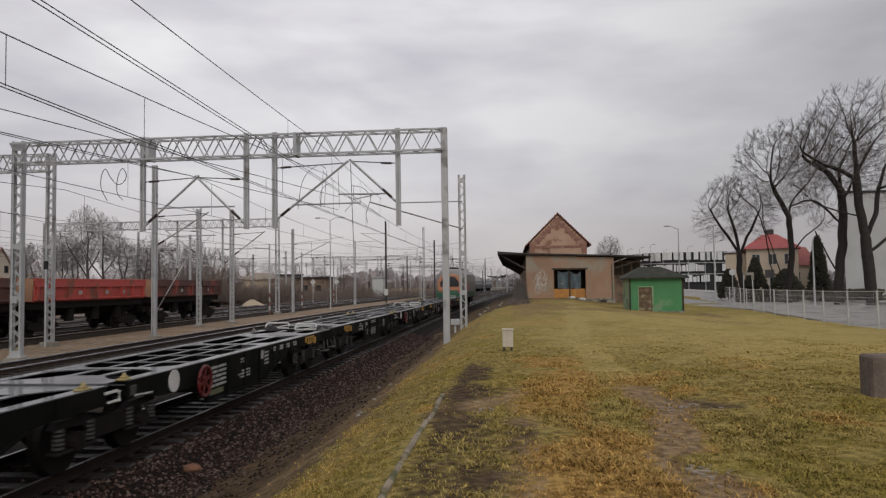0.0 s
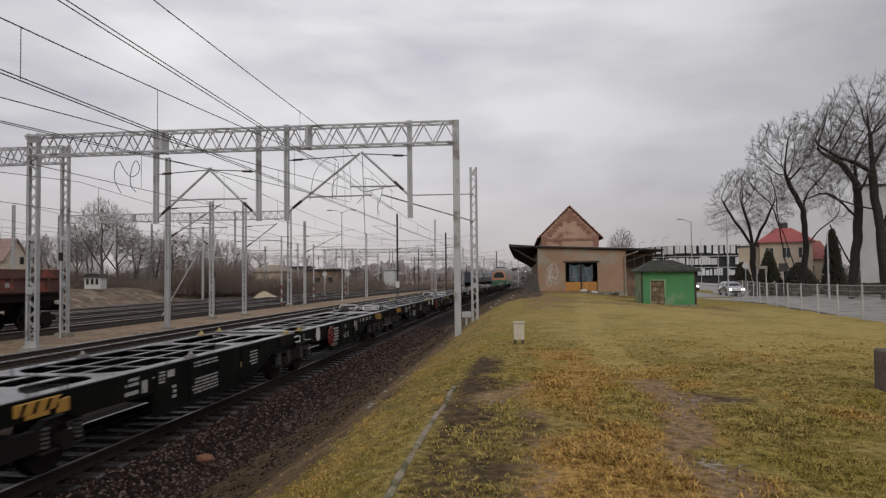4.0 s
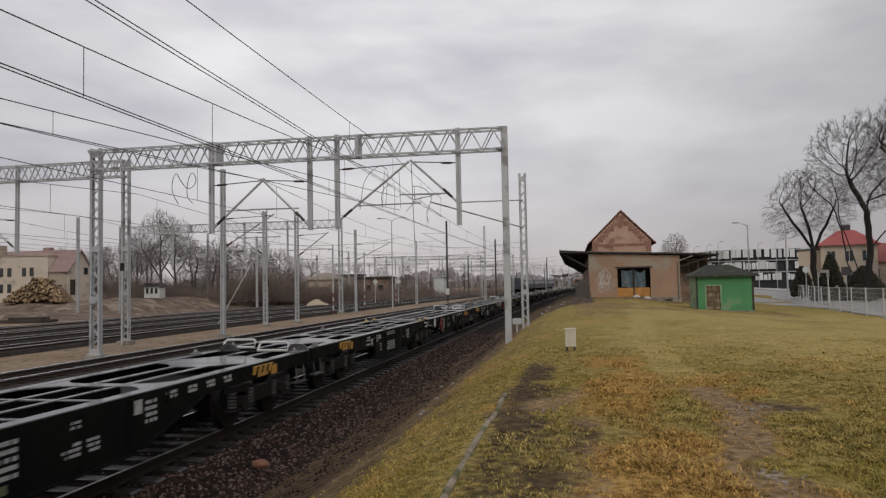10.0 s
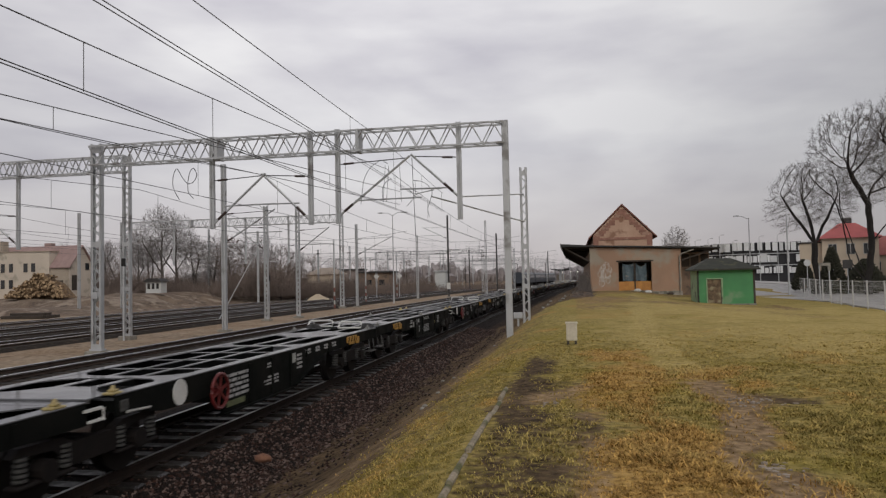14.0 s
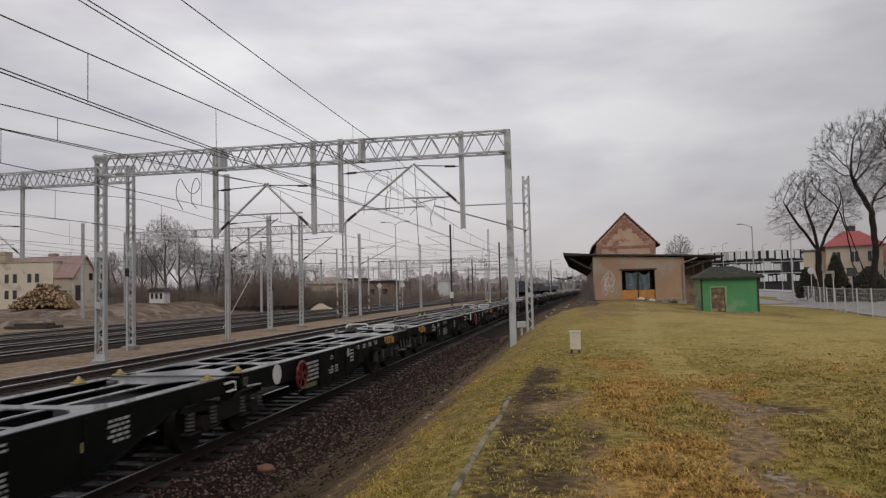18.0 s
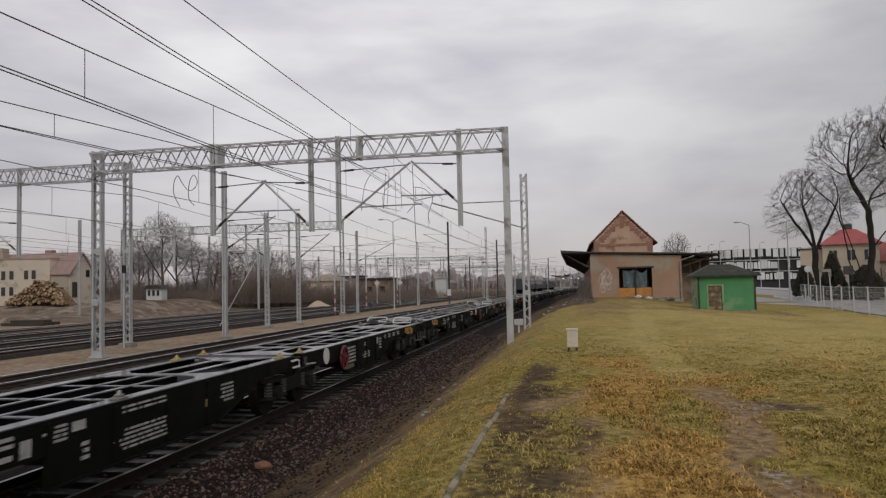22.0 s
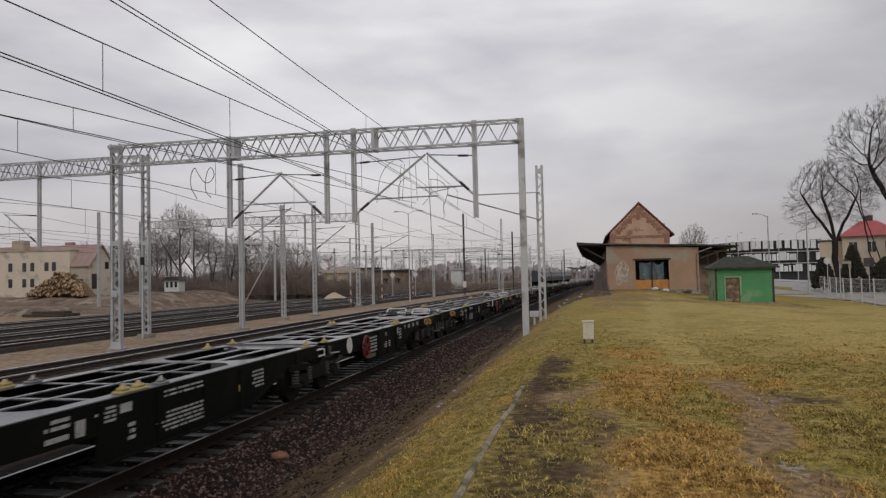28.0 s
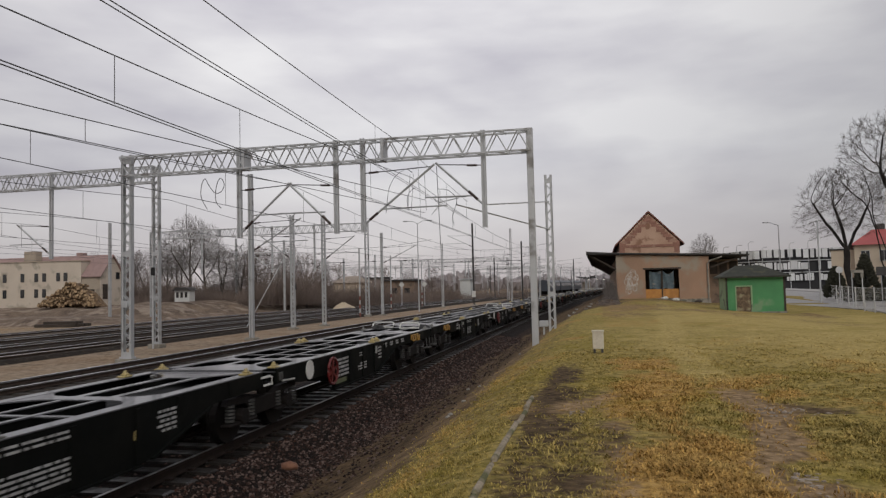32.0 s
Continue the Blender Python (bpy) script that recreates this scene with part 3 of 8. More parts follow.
# ---- the container train ----
def lettered(b, x, u0, u1, z0, z1, rows, seed, thick=0.28, ragged=0.35):
    """Lines of unreadable lettering on a side at x: words as plain bars, ragged at the end of the line."""
    rnd = random.Random(seed)
    h = (z1 - z0) / rows
    for k in range(rows):
        z = z1 - h * (k + 0.5)
        u, end = u0, u1 - rnd.uniform(0, ragged) * (u1 - u0)
        while u < end:
            w = min(end - u, rnd.choice((0.07, 0.12, 0.2, 0.3)))
            b.box(x, x + 0.006, -u - w, -u, z - h * thick, z + h * thick)
            u += w + rnd.uniform(0.025, 0.06)


def arc_plate(cx, yc, half, flare, s):
    """Outline of a cross plate that widens in a curve where it meets the side flange."""
    out = [(0.0, yc - half)]
    for k in range(6):
        a = k / 5
        out.append((s * (0.45 + (cx - 0.45) * a), yc - half - flare * a ** 2.6))
    for k in range(5, -1, -1):
        a = k / 5
        out.append((s * (0.45 + (cx - 0.45) * a), yc + half + flare * a ** 2.6))
    return out + [(0.0, yc + half)]


# side elevation of the two frames: tapered behind the leading bogie, deep amidships, shallow again before the trailing one
SILL = [[(-0.35, 1.135), (-0.35, 0.86), (-4.7, 0.86), (-5.15, 0.83), (-6.85, 0.37), (-7.05, 0.34), (-10.15, 0.34), (-10.15, 0.72), (-12.0, 0.74), (-12.75, 0.86), (-13.1, 0.86), (-13.1, 1.135)],
        [(-13.7, 1.135), (-13.7, 0.86), (-15.1, 0.86), (-15.5, 0.83), (-17.05, 0.37), (-17.3, 0.34), (-21.1, 0.34), (-21.1, 0.72), (-23.2, 0.74), (-23.5, 0.86), (-26.45, 0.86), (-26.45, 1.135)]]
BOLT = (-2.55, -13.4, -24.25)


def build_wagon():
    """A twin wagon, front coupling at its origin, running back along -y; its two frames share the middle bogie."""
    w = thing("container_wagon", pose(0, 0, 0), "empty black twin container wagon with wet open skeletal deck", "freight wagon", "container wagons of the moving train")
    TOP = 1.155
    for k in (0, 1):
        prof = SILL[k]
        y0, y1 = prof[-1][0], prof[0][0]
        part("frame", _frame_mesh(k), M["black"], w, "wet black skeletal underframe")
        deep0, deep1 = prof[6][0], prof[5][0]
        for s in (-1, 1):
            b = Bld().prism(prof, "x", s * 1.15 - 0.02, s * 1.15 + 0.02)
            out = lambda a, c: (s * 1.15 + (a if s > 0 else -c), s * 1.15 + (c if s > 0 else -a))
            for y in [deep1 - 0.05] + [deep1 + (deep0 - deep1) * q for q in (0.33, 0.66)] + [deep0 + 0.05]:
                b.box(*out(0.02, 0.05), y - 0.04, y + 0.04, 0.38, TOP - 0.06)
            b.box(s * 1.15 - 0.08, s * 1.15 + 0.08, deep0, deep1, 0.325, 0.352)
            # bent flange along the tapered edge
            (ya, za), (yb, zb) = prof[3], prof[4]
            b.beam((s * 1.16, ya, za), (s * 1.16, yb, zb), 0.12, 0.03)
            for y in (deep1 + 0.9, deep1 + 2.4):
                b.box(*out(0.02, 0.045), y - 0.03, y + 0.03, 0.9, TOP - 0.04)
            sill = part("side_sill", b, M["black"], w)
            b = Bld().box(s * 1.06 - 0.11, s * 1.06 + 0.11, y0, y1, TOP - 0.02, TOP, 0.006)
            part("top_flange", b, M["deck"], sill, "wet top flange, sky shine put into its grey")
            if s > 0:
                t, x = Bld(), 1.172
                if k == 0:
                    lettered(t, x, 9.15, 10.05, 0.56, 1.02, 5, 1)
                    lettered(t, x, 7.75, 8.5, 0.56, 0.76, 3, 2)
                    lettered(t, x, 8.1, 8.3, 0.9, 1.02, 2, 3)
                    lettered(t, x, 6.45, 6.75, 0.68, 1.04, 4, 4)
                    for q in (5.9, 5.3, 4.7, 4.1):
                        lettered(t, x, q, q + 0.3, 0.95, 1.08, 2, int(q * 10), 0.36, 0.2)
                else:
                    lettered(t, x, 18.5, 19.85, 0.46, 0.77, 5, 5, 0.24, 0.3)
                    lettered(t, x, 18.5, 20.2, 0.95, 1.08, 2, 6, 0.22, 0.4)
                    lettered(t, x, 16.45, 16.95, 0.66, 1.0, 5, 7, 0.26, 0.4)
                    lettered(t, x, 20.35, 20.5, 0.52, 0.78, 3, 8)
                    lettered(t, x, 20.75, 21.15, 0.84, 1.06, 4, 9)
                    lettered(t, x, 21.6, 22.0, 0.92, 1.08, 2, 10)
                tagged(part("lettering", t, M["letter"], sill, "rows of white lettering"), kind="stuff")
                t = Bld()
                if k == 0:
                    t.box(x, x + 0.008, -7.0, -6.82, 0.86, 1.06)
                else:
                    t.box(x, x + 0.008, -21.5, -21.34, 0.78, 0.98)
                    part("placard", Bld().box(x, x + 0.008, -20.66, -20.42, 0.92, 1.04), M["tag"], sill)
                    part("placard", Bld().box(x, x + 0.008, -22.0, -21.62, 0.8, 0.86), M["tag"], sill)
                part("placard", t, M["tag"], sill, "small pale placard")
                if k == 0:
                    part("placard", Bld().box(x, x + 0.008, -10.05, -9.3, 0.43, 0.53), M["oliveplate"], sill, "dull yellow-green placard")
                else:
                    part("placard", Bld().box(x, x + 0.008, -17.42, -17.34, 0.69, 0.81), M["yellow"], sill, "small yellow mark")
    # deck: cross plates flared into the flanges, twin inner bars, light cross bars, splayed arms to the bolsters
    for ga, gb in ((-6.05, -11.35), (-16.85, -22.0)):
        for y in (ga, gb):
            b = Bld()
            for s in (-1, 1):
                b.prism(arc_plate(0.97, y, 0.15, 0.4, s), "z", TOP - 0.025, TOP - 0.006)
            part("cross_plate", b, M["deck"], w, "wet cross plate, sky shine put into its grey")
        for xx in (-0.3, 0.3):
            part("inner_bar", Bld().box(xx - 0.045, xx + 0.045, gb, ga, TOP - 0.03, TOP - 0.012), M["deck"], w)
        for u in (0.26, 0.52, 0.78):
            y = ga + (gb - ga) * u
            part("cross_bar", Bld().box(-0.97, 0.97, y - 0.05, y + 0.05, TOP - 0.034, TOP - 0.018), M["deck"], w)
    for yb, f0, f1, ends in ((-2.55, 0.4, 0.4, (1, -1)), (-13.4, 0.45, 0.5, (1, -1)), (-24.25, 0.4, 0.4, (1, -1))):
        part("bolster_plate", Bld().box(-0.97, 0.97, yb - f1, yb + f0, TOP - 0.03, TOP - 0.009, 0.006), M["deck"], w, "wet bolster plate, sky shine put into its grey")
        for d in ends:
            # the plate narrows in a curve to the spine between the bogie and the next cross plate
            a = yb + (f0 if d > 0 else -f1)
            prof = [(0.97 - 0.62 * (q / 5) ** 0.55, a + d * 0.6 * (q / 5)) for q in range(6)]
            part("spine_plate", Bld().prism(prof + [(-u, v) for u, v in reversed(prof)], "z", TOP - 0.03, TOP - 0.012), M["deck"], w)
    for y0, y1 in ((-6.05, -3.5), (-11.35, -12.4), (-16.85, -14.45), (-22.0, -23.3), (-1.6, -0.45), (-25.2, -26.35)):
        for xx in (-0.3, 0.3):
            part("inner_bar", Bld().box(xx - 0.07, xx + 0.07, min(y0, y1), max(y0, y1), TOP - 0.03, TOP - 0.014), M["deck"], w)
    # bogies with coil springs beside each axle box
    for yb in BOLT:
        g = part("bogie", Bld().box(-0.28, 0.28, yb - 0.22, yb + 0.22, 0.42, 0.72, 0.03).box(-1.0, 1.0, yb - 0.18, yb + 0.18, 0.5, 0.68, 0.03), M["bogie"], w, "oily bogie, blackened for the shade under the deck")
        for s in (-1, 1):
            b = Bld().prism([(yb - 1.4, 0.7), (yb - 1.3, 0.8), (yb - 0.6, 0.78), (yb - 0.35, 0.68), (yb + 0.35, 0.68), (yb + 0.6, 0.78), (yb + 1.3, 0.8), (yb + 1.4, 0.7), (yb + 0.75, 0.66), (yb + 0.42, 0.4), (yb - 0.42, 0.4), (yb - 0.75, 0.66)], "x", s * 1.0 - 0.06, s * 1.0 + 0.06)
            part("side_frame", b, M["bogie"], g)
            for ya in (yb - 0.9, yb + 0.9):
                b = Bld().cyl((s * 0.94, ya, 0.46), (s * 1.14, ya, 0.46), 0.14, 12).box(s * 1.02 - 0.1, s * 1.02 + 0.1, ya - 0.48, ya + 0.48, 0.33, 0.39, 0.02)
                part("axle_box", b, M["bogie"], g)
                for d in (-0.36, 0.36):
                    b = Bld()
                    for q in range(5):
                        z = 0.42 + 0.06 * q
                        b.cyl((s * 1.04, ya + d, z), (s * 1.04, ya + d, z + 0.034), 0.085, 8)
                    part("coil_spring", b, M["spring"], g, "pale grimy coil spring")
        for ya in (yb - 0.9, yb + 0.9):
            for s in (-1, 1):
                b = Bld().cyl((s * 0.70, ya, 0.46), (s * 0.83, ya, 0.46), 0.46, 20)
                b.cyl((s * 0.665, ya, 0.46), (s * 0.70, ya, 0.46), 0.49, 20)
                part("wheel", b, M["wheelsteel"], g, "worn steel wheel")
    # buffers, coupling, end beams, steps
    for ye, d in ((0.0, 1), (-26.8, -1)):
        part("end_beam", Bld().box(-1.2, 1.2, ye - 0.35 * d - 0.1, ye - 0.35 * d + 0.1, 0.82, 1.14, 0.02), M["black"], w)
        for s in (-0.875, 0.875):
            b = Bld().cyl((s, ye - d * 0.3, 1.04), (s, ye - d * 0.08, 1.04), 0.11, 10).cyl((s, ye - d * 0.08, 1.04), (s, ye - d * 0.03, 1.04), 0.24, 16)
            part("buffer", b, M["bufferhead"], w)
        part("coupling", Bld().box(-0.05, 0.05, min(ye, ye - d * 0.35), max(ye, ye - d * 0.35), 0.98, 1.1), M["bogie"], w)
        for dx in (-0.3, 0.3):
            part("brake_hose", Bld().tube([(dx, ye - 0.3 * d, 0.95), (dx, ye - 0.1 * d, 0.8), (dx, ye - 0.06 * d, 0.5), (dx * 0.6, ye, 0.42)], 0.028, 6), M["bogie"], w)
        for s in (-1, 1):
            b = Bld().tube([(s * 1.12, ye - 0.5 * d, 0.95), (s * 1.16, ye - 0.5 * d, 0.5)], 0.018, 5).tube([(s * 1.12, ye - 0.95 * d, 0.95), (s * 1.16, ye - 0.95 * d, 0.5)], 0.018, 5)
            b.box(s * 1.12 - 0.09, s * 1.12 + 0.09, min(ye - 0.45 * d, ye - 1.0 * d), max(ye - 0.45 * d, ye - 1.0 * d), 0.48, 0.51)
            part("step", b, M["stepsteel"], w, "worn bare steel step")
    # hazard-striped step plates near the ends, guard hoops, brake gear
    for yo, e in ((-2.7, 1), (-23.95, 1)):
        for s in (-1, 1):
            b = Bld().box(s * 1.18 - 0.02, s * 1.18 + 0.02, yo - 0.5, yo + 0.4, 0.94, 1.1, 0.008).box(s * 1.19 - 0.02, s * 1.19 + 0.02, yo + 0.3, yo + 0.55, 0.86, 1.05, 0.012).box(s * 1.18 - 0.02, s * 1.18 + 0.02, yo - 0.3, yo + 0.15, 0.88, 0.945, 0.008)
            st = part("step_plate", b, M["orange"], w, "orange striped step plate")
            for q in (-0.44, -0.2, 0.04, 0.26):
                x = s * 1.204
                part("stripe", Bld().prism([(yo + q, 0.95), (yo + q + 0.06, 0.95), (yo + q + 0.14, 1.09), (yo + q + 0.08, 1.09)], "x", x - 0.003, x + 0.003), M["black"], st)
    for xa, xb, y in ((0.04, 0.76, -0.42), (-1.12, -0.3, -26.4)):
        # an upright loop of white tube across one corner of each end
        loop = [(xa, y - 0.1, 1.17), (xa + 0.02, y - 0.02, 1.31), (xa + 0.08, y, 1.35), (xb - 0.07, y, 1.35), (xb, y - 0.02, 1.31), (xb, y - 0.1, 1.17), (xa, y - 0.1, 1.17)]
        part("end_frame", Bld().tube(loop, 0.03, 6), M["white"], w, "white tubular guard frame")
    for s in (-1, 1):
        part("round_plate", Bld().cyl((s * 1.17, -11.53, 0.94), (s * 1.185, -11.53, 0.94), 0.2, 24), M["white"], w, "round white plate")
        yw, zw = -10.42, 0.79
        rim = [(s * 1.27, yw + 0.29 * math.cos(a), zw + 0.29 * math.sin(a)) for a in [2 * math.pi * q / 20 for q in range(21)]]
        c = Bld().tube(rim, 0.03, 6)
        for q in range(3):
            a = math.pi * q / 3 + 0.3
            c.beam((s * 1.26, yw + 0.28 * math.cos(a), zw + 0.28 * math.sin(a)), (s * 1.26, yw - 0.28 * math.cos(a), zw - 0.28 * math.sin(a)), 0.025, 0.05)
        c.cyl((s * 1.17, yw, zw), (s * 1.29, yw, zw), 0.06, 8)
        part("brake_wheel", c, M["redwheel"], w, "red spoked brake wheel")
        c = Bld().tube([(s * 1.17, -13.45, 1.04), (s * 1.24, -13.47, 1.04), (s * 1.24, -13.47, 0.9), (s * 1.17, -13.45, 0.9)], 0.022, 6).box(s * 1.2 - 0.02, s * 1.2 + 0.02, -13.78, -13.46, 1.03, 1.065).box(s * 1.2 - 0.02, s * 1.2 + 0.02, -13.7, -13.46, 0.885, 0.915)
        part("grab_handle", c, M["white"], w, "white grab handle")
        part("label_holder", Bld().box(s * 1.16 - 0.02, s * 1.16 + 0.02, -13.02, -12.84, 0.9, 1.06, 0.01), M["spring"], w)
        part("pipe", Bld().tube([(s * 1.19, -12.9, 0.89), (s * 1.19, -12.35, 0.86)], 0.02, 6), M["tag"], w, "short pale brake pipe")
    # folding container pins
    for yo in (-0.9, -1.3, -13.05, -14.16, -19.6, -26.07):
        for s in (-1, 1):
            if (yo == -1.3 and s > 0) or (yo == -0.9 and s < 0):
                continue
            yy = yo if s > 0 or yo > -10 else yo - 0.35 * (yo > -15)
            b = Bld().box(s * 1.08 - 0.08, s * 1.08 + 0.08, yy - 0.13, yy + 0.11, 1.15, 1.185, 0.012).box(s * 1.08 - 0.05, s * 1.08 + 0.05, yy - 0.06, yy + 0.06, 1.18, 1.22, 0.012).cyl((s * 1.08, yy, 1.21), (s * 1.08, yy, 1.27), 0.045, 8, 0.022)
            lit = yo in (-13.05, -14.16)
            part("container_pin", b, M["yellow" if lit else "pinsteel"], w, "yellow folding container pin" if lit else "wet grey folding container pin")
    part("gap_plate", Bld().box(-1.1, 1.1, -13.62, -13.54, TOP - 0.05, TOP + 0.02, 0.01), M["deck"], w)
    return w


def _frame_mesh(k):
    b = Bld()
    y0, y1 = SILL[k][-1][0], SILL[k][0][0]
    ga, gb = ((-6.05, -11.35), (-16.85, -22.0))[k]
    for xx in (-0.3, 0.3):
        b.box(xx - 0.02, xx + 0.02, gb, ga, 0.6, 1.12)
    b.box(-0.3, 0.3, gb - 0.6, ga + 0.6, 0.55, 0.8)
    b.box(-0.3, 0.3, ga, y1 - 0.2, 0.75, 1.0).box(-0.3, 0.3, y0 + 0.2, gb, 0.75, 1.0)
    b.box(-1.1, 1.1, y1 - 0.35, y1 - 0.1, 0.9, 1.05).box(-1.1, 1.1, y0 + 0.1, y0 + 0.35, 0.9, 1.05)
    for y in (ga, gb, (ga + gb) / 2):
        b.prism([(-1.12, 1.0), (1.12, 1.0), (1.12, 0.8), (0.35, 0.55), (-0.35, 0.55), (-1.12, 0.8)], "y", y - 0.03, y + 0.03)
    b.cyl((-0.45, ga - 1.4, 0.6), (-0.45, ga - 2.4, 0.6), 0.2, 12)
    b.box(0.3, 0.8, ga - 3.6, ga - 2.8, 0.45, 0.8)
    return b


wagons = [build_wagon()]
for q in range(22):
    wagons.append(copy_thing(wagons[0], pose(0, 0, 0)))


def raised_pins(w):
    """Yellow double pins folded up amidships, on the last wagons only."""
    for yo in (-6.75, -20.3):
        for s in (-1, 1):
            b = Bld().box(s * 1.08 - 0.09, s * 1.08 + 0.09, yo - 0.3, yo + 0.28, 1.15, 1.19, 0.012)
            for d in (-0.17, 0.16):
                b.box(s * 1.08 - 0.06, s * 1.08 + 0.06, yo + d - 0.09, yo + d + 0.09, 1.185, 1.235, 0.02).cyl((s * 1.08, yo + d, 1.23), (s * 1.08, yo + d, 1.28), 0.05, 8, 0.03)
            part("container_pin", b, M["yellow"], w, "yellow double container pin folded up")


for w in wagons[16:]:
    raised_pins(w)

# seconds and metres by which the train runs ahead of its even pace
AHEAD = [(0, 0.16), (1, 0.12), (2, 0.36), (3, -0.12), (6, 0.58), (7, 0.16), (8, 0.13), (9, 0.36), (10, 0.04), (11, 0.24), (12, 0.26), (13, -0.01), (14, 0.38), (17, -0.19), (18, 0.05), (19, -0.33),
         (20, 0.14), (21, 0.36), (22, 0.84), (23, 0.48), (24, 0.84), (25, 0.91), (28, 0.81), (29, 0.10), (30, 0.12), (31, -0.19), (32, -0.67)]


def run(t):
    """Way gone by the train at t, taken at the front of the wagon that passes the eye near 11 s; it slows a little."""
    d = t - 12.0
    return 19.02 + 14.73 * d - 0.0435 * d * d - 0.0002 * d ** 3 + float(np.interp(t, [a for a, _ in AHEAD], [b for _, b in AHEAD]))


def on_line(y, x=-7.25):
    """Pose on the curved line at y."""
    slope = 0.0 if y < 25 else (y - 25) / 2500.0
    return pose(x + bend(y), y, 0, 0, 0, -math.degrees(math.atan(slope)))


TIMES = [0, 1, 2, 3, 4, 5, 6, 7, 8, 9, 10, 11, 12, 13, 14, 15, 16, 17, 18, 19, 20, 21, 22, 23, 24, 25, 26, 27, 28, 29, 30, 31, 32]


# ---- portals, masts and wires ----
def lattice_leg(b, x, y, z0, z1, w=0.5, d=0.4, bar=0.09):
    """Four-cornered lattice column built of two channels and zigzag lacing."""
    for sx in (-1, 1):
        e = x + sx * w / 2
        b.box(e - 0.012, e + 0.012, y - d / 2, y + d / 2, z0, z1)
        for yy in (y - d / 2, y + d / 2 - 0.025):
            b.box(min(e, e - sx * 0.09), max(e, e - sx * 0.09), yy, yy + 0.025, z0, z1)
    for zz in (z0 + 0.1, z0 + 0.26 * (z1 - z0), z0 + 0.5 * (z1 - z0), z1 - 0.4):
        b.box(x - w / 2, x + w / 2, y - d / 2 - 0.008, y - d / 2, zz, zz + 0.22)
    n = max(4, int((z1 - z0) / 0.38))
    h = (z1 - z0) / n
    for i in range(n):
        s = 1 if i % 2 else -1
        for yy in (y - d / 2 + 0.03, y + d / 2 - 0.03):
            b.beam((x - s * w / 2, yy, z0 + i * h), (x + s * w / 2, yy, z0 + (i + 1) * h), 0.02, 0.04)
    b.box(x - w / 2 - 0.06, x + w / 2 + 0.06, y - d / 2 - 0.05, y + d / 2 + 0.05, z0, z0 + 0.12)


def lattice_beam(x0, x1, y, zt, zb, root, d=0.55, bar=0.068):
    for z, nm in ((zt, "top_chord"), (zb, "bottom_chord")):
        for yy in (y - d / 2, y + d / 2):
            part(nm, Bld().box(x0, x1, yy - bar / 2, yy + bar / 2, z - bar / 2, z + bar / 2), M["galv"], root)
    n = int(abs(x1 - x0) / 0.42)
    h = (x1 - x0) / n
    if y < 30:
        for k, (a, c) in enumerate(((zt, zb), (zb, zt))):
            me = Bld().beam((0, 0, a), (h, 0, c), 0.038, 0.038).mesh("diagonal", M["galv"])
            for yy in (y - d / 2, y + d / 2):
                for i in range(k, n, 2):
                    part("diagonal", me, None, root).location = (x0 + i * h, yy, 0)
    else:
        for yy in (y - d / 2, y + d / 2):
            b = Bld()
            for i in range(n):
                s = i % 2
                b.beam((x0 + i * h, yy, zb if s else zt), (x0 + (i + 1) * h, yy, zt if s else zb), 0.045, 0.045)
            tagged(part("lacing", b, M["galv"], root), kind="stuff")
    b = Bld()
    for i in range(n + 1):
        if i % 2 == 0:
            for z in (zt, zb):
                b.beam((x0 + i * h, y - d / 2, z), (x0 + min(n, i + 1) * h, y + d / 2, z), 0.04, 0.04)
    tagged(part("plan_lacing", b, M["galv"], root), kind="stuff")
    for xx in (x0 + (x1 - x0) * 0.33, x0 + (x1 - x0) * 0.67):
        part("joint_post", Bld().box(xx - 0.06, xx + 0.06, y - d / 2 - 0.03, y + d / 2 + 0.03, zb - 0.05, zt + 0.05), M["galv"], root)


def cantilever(root, x, y, zlow, xt, zt, zarm):
    """Strut from the foot of a hanger up to the carrying wire, with top tie, register arm and insulators."""
    s = 1 if xt > x else -1
    st = part("strut", Bld().cyl((x, y, zlow), (xt + 0.15 * s, y, zt + 0.1), 0.045, 8), M["galv"], root)
    part("insulator", Bld().cyl((x + 0.25 * s, y, zlow + 0.25 * (zt - zlow) / abs(xt - x)), (x + 0.6 * s, y, zlow + 0.6 * (zt - zlow) / abs(xt - x)), 0.055, 8), M["insul"], st, "brown ribbed insulator")
    tie = part("tie", Bld().cyl((x, y, zt - 0.1), (xt, y, zt + 0.02), 0.02, 6), M["wire"], root)
    part("insulator", Bld().cyl((x + 0.25 * s, y, zt - 0.09), (x + 0.65 * s, y, zt - 0.07), 0.045, 8), M["insul"], tie, "brown ribbed insulator")
    xa = x + (xt - x) * 0.25
    part("register_arm", Bld().cyl((xa, y, zarm), (xt + 0.6 * s, y, zarm + 0.02), 0.03, 6).cyl((xt + 0.3 * s, y, zarm + 0.02), (xt, y, zarm - 0.3), 0.015, 5), M["galv"], root)


def hanger(root, x, y, z0, z1, w=0.18):
    b = Bld().box(x - w / 2, x - w / 2 + 0.06, y - 0.08, y + 0.08, z0, z1).box(x + w / 2 - 0.06, x + w / 2, y - 0.08, y + 0.08, z0, z1).box(x - 0.04, x + 0.04, y - 0.03, y + 0.03, z0 + 0.02, z1)
    return part("hanger", b, M["galv"], root)


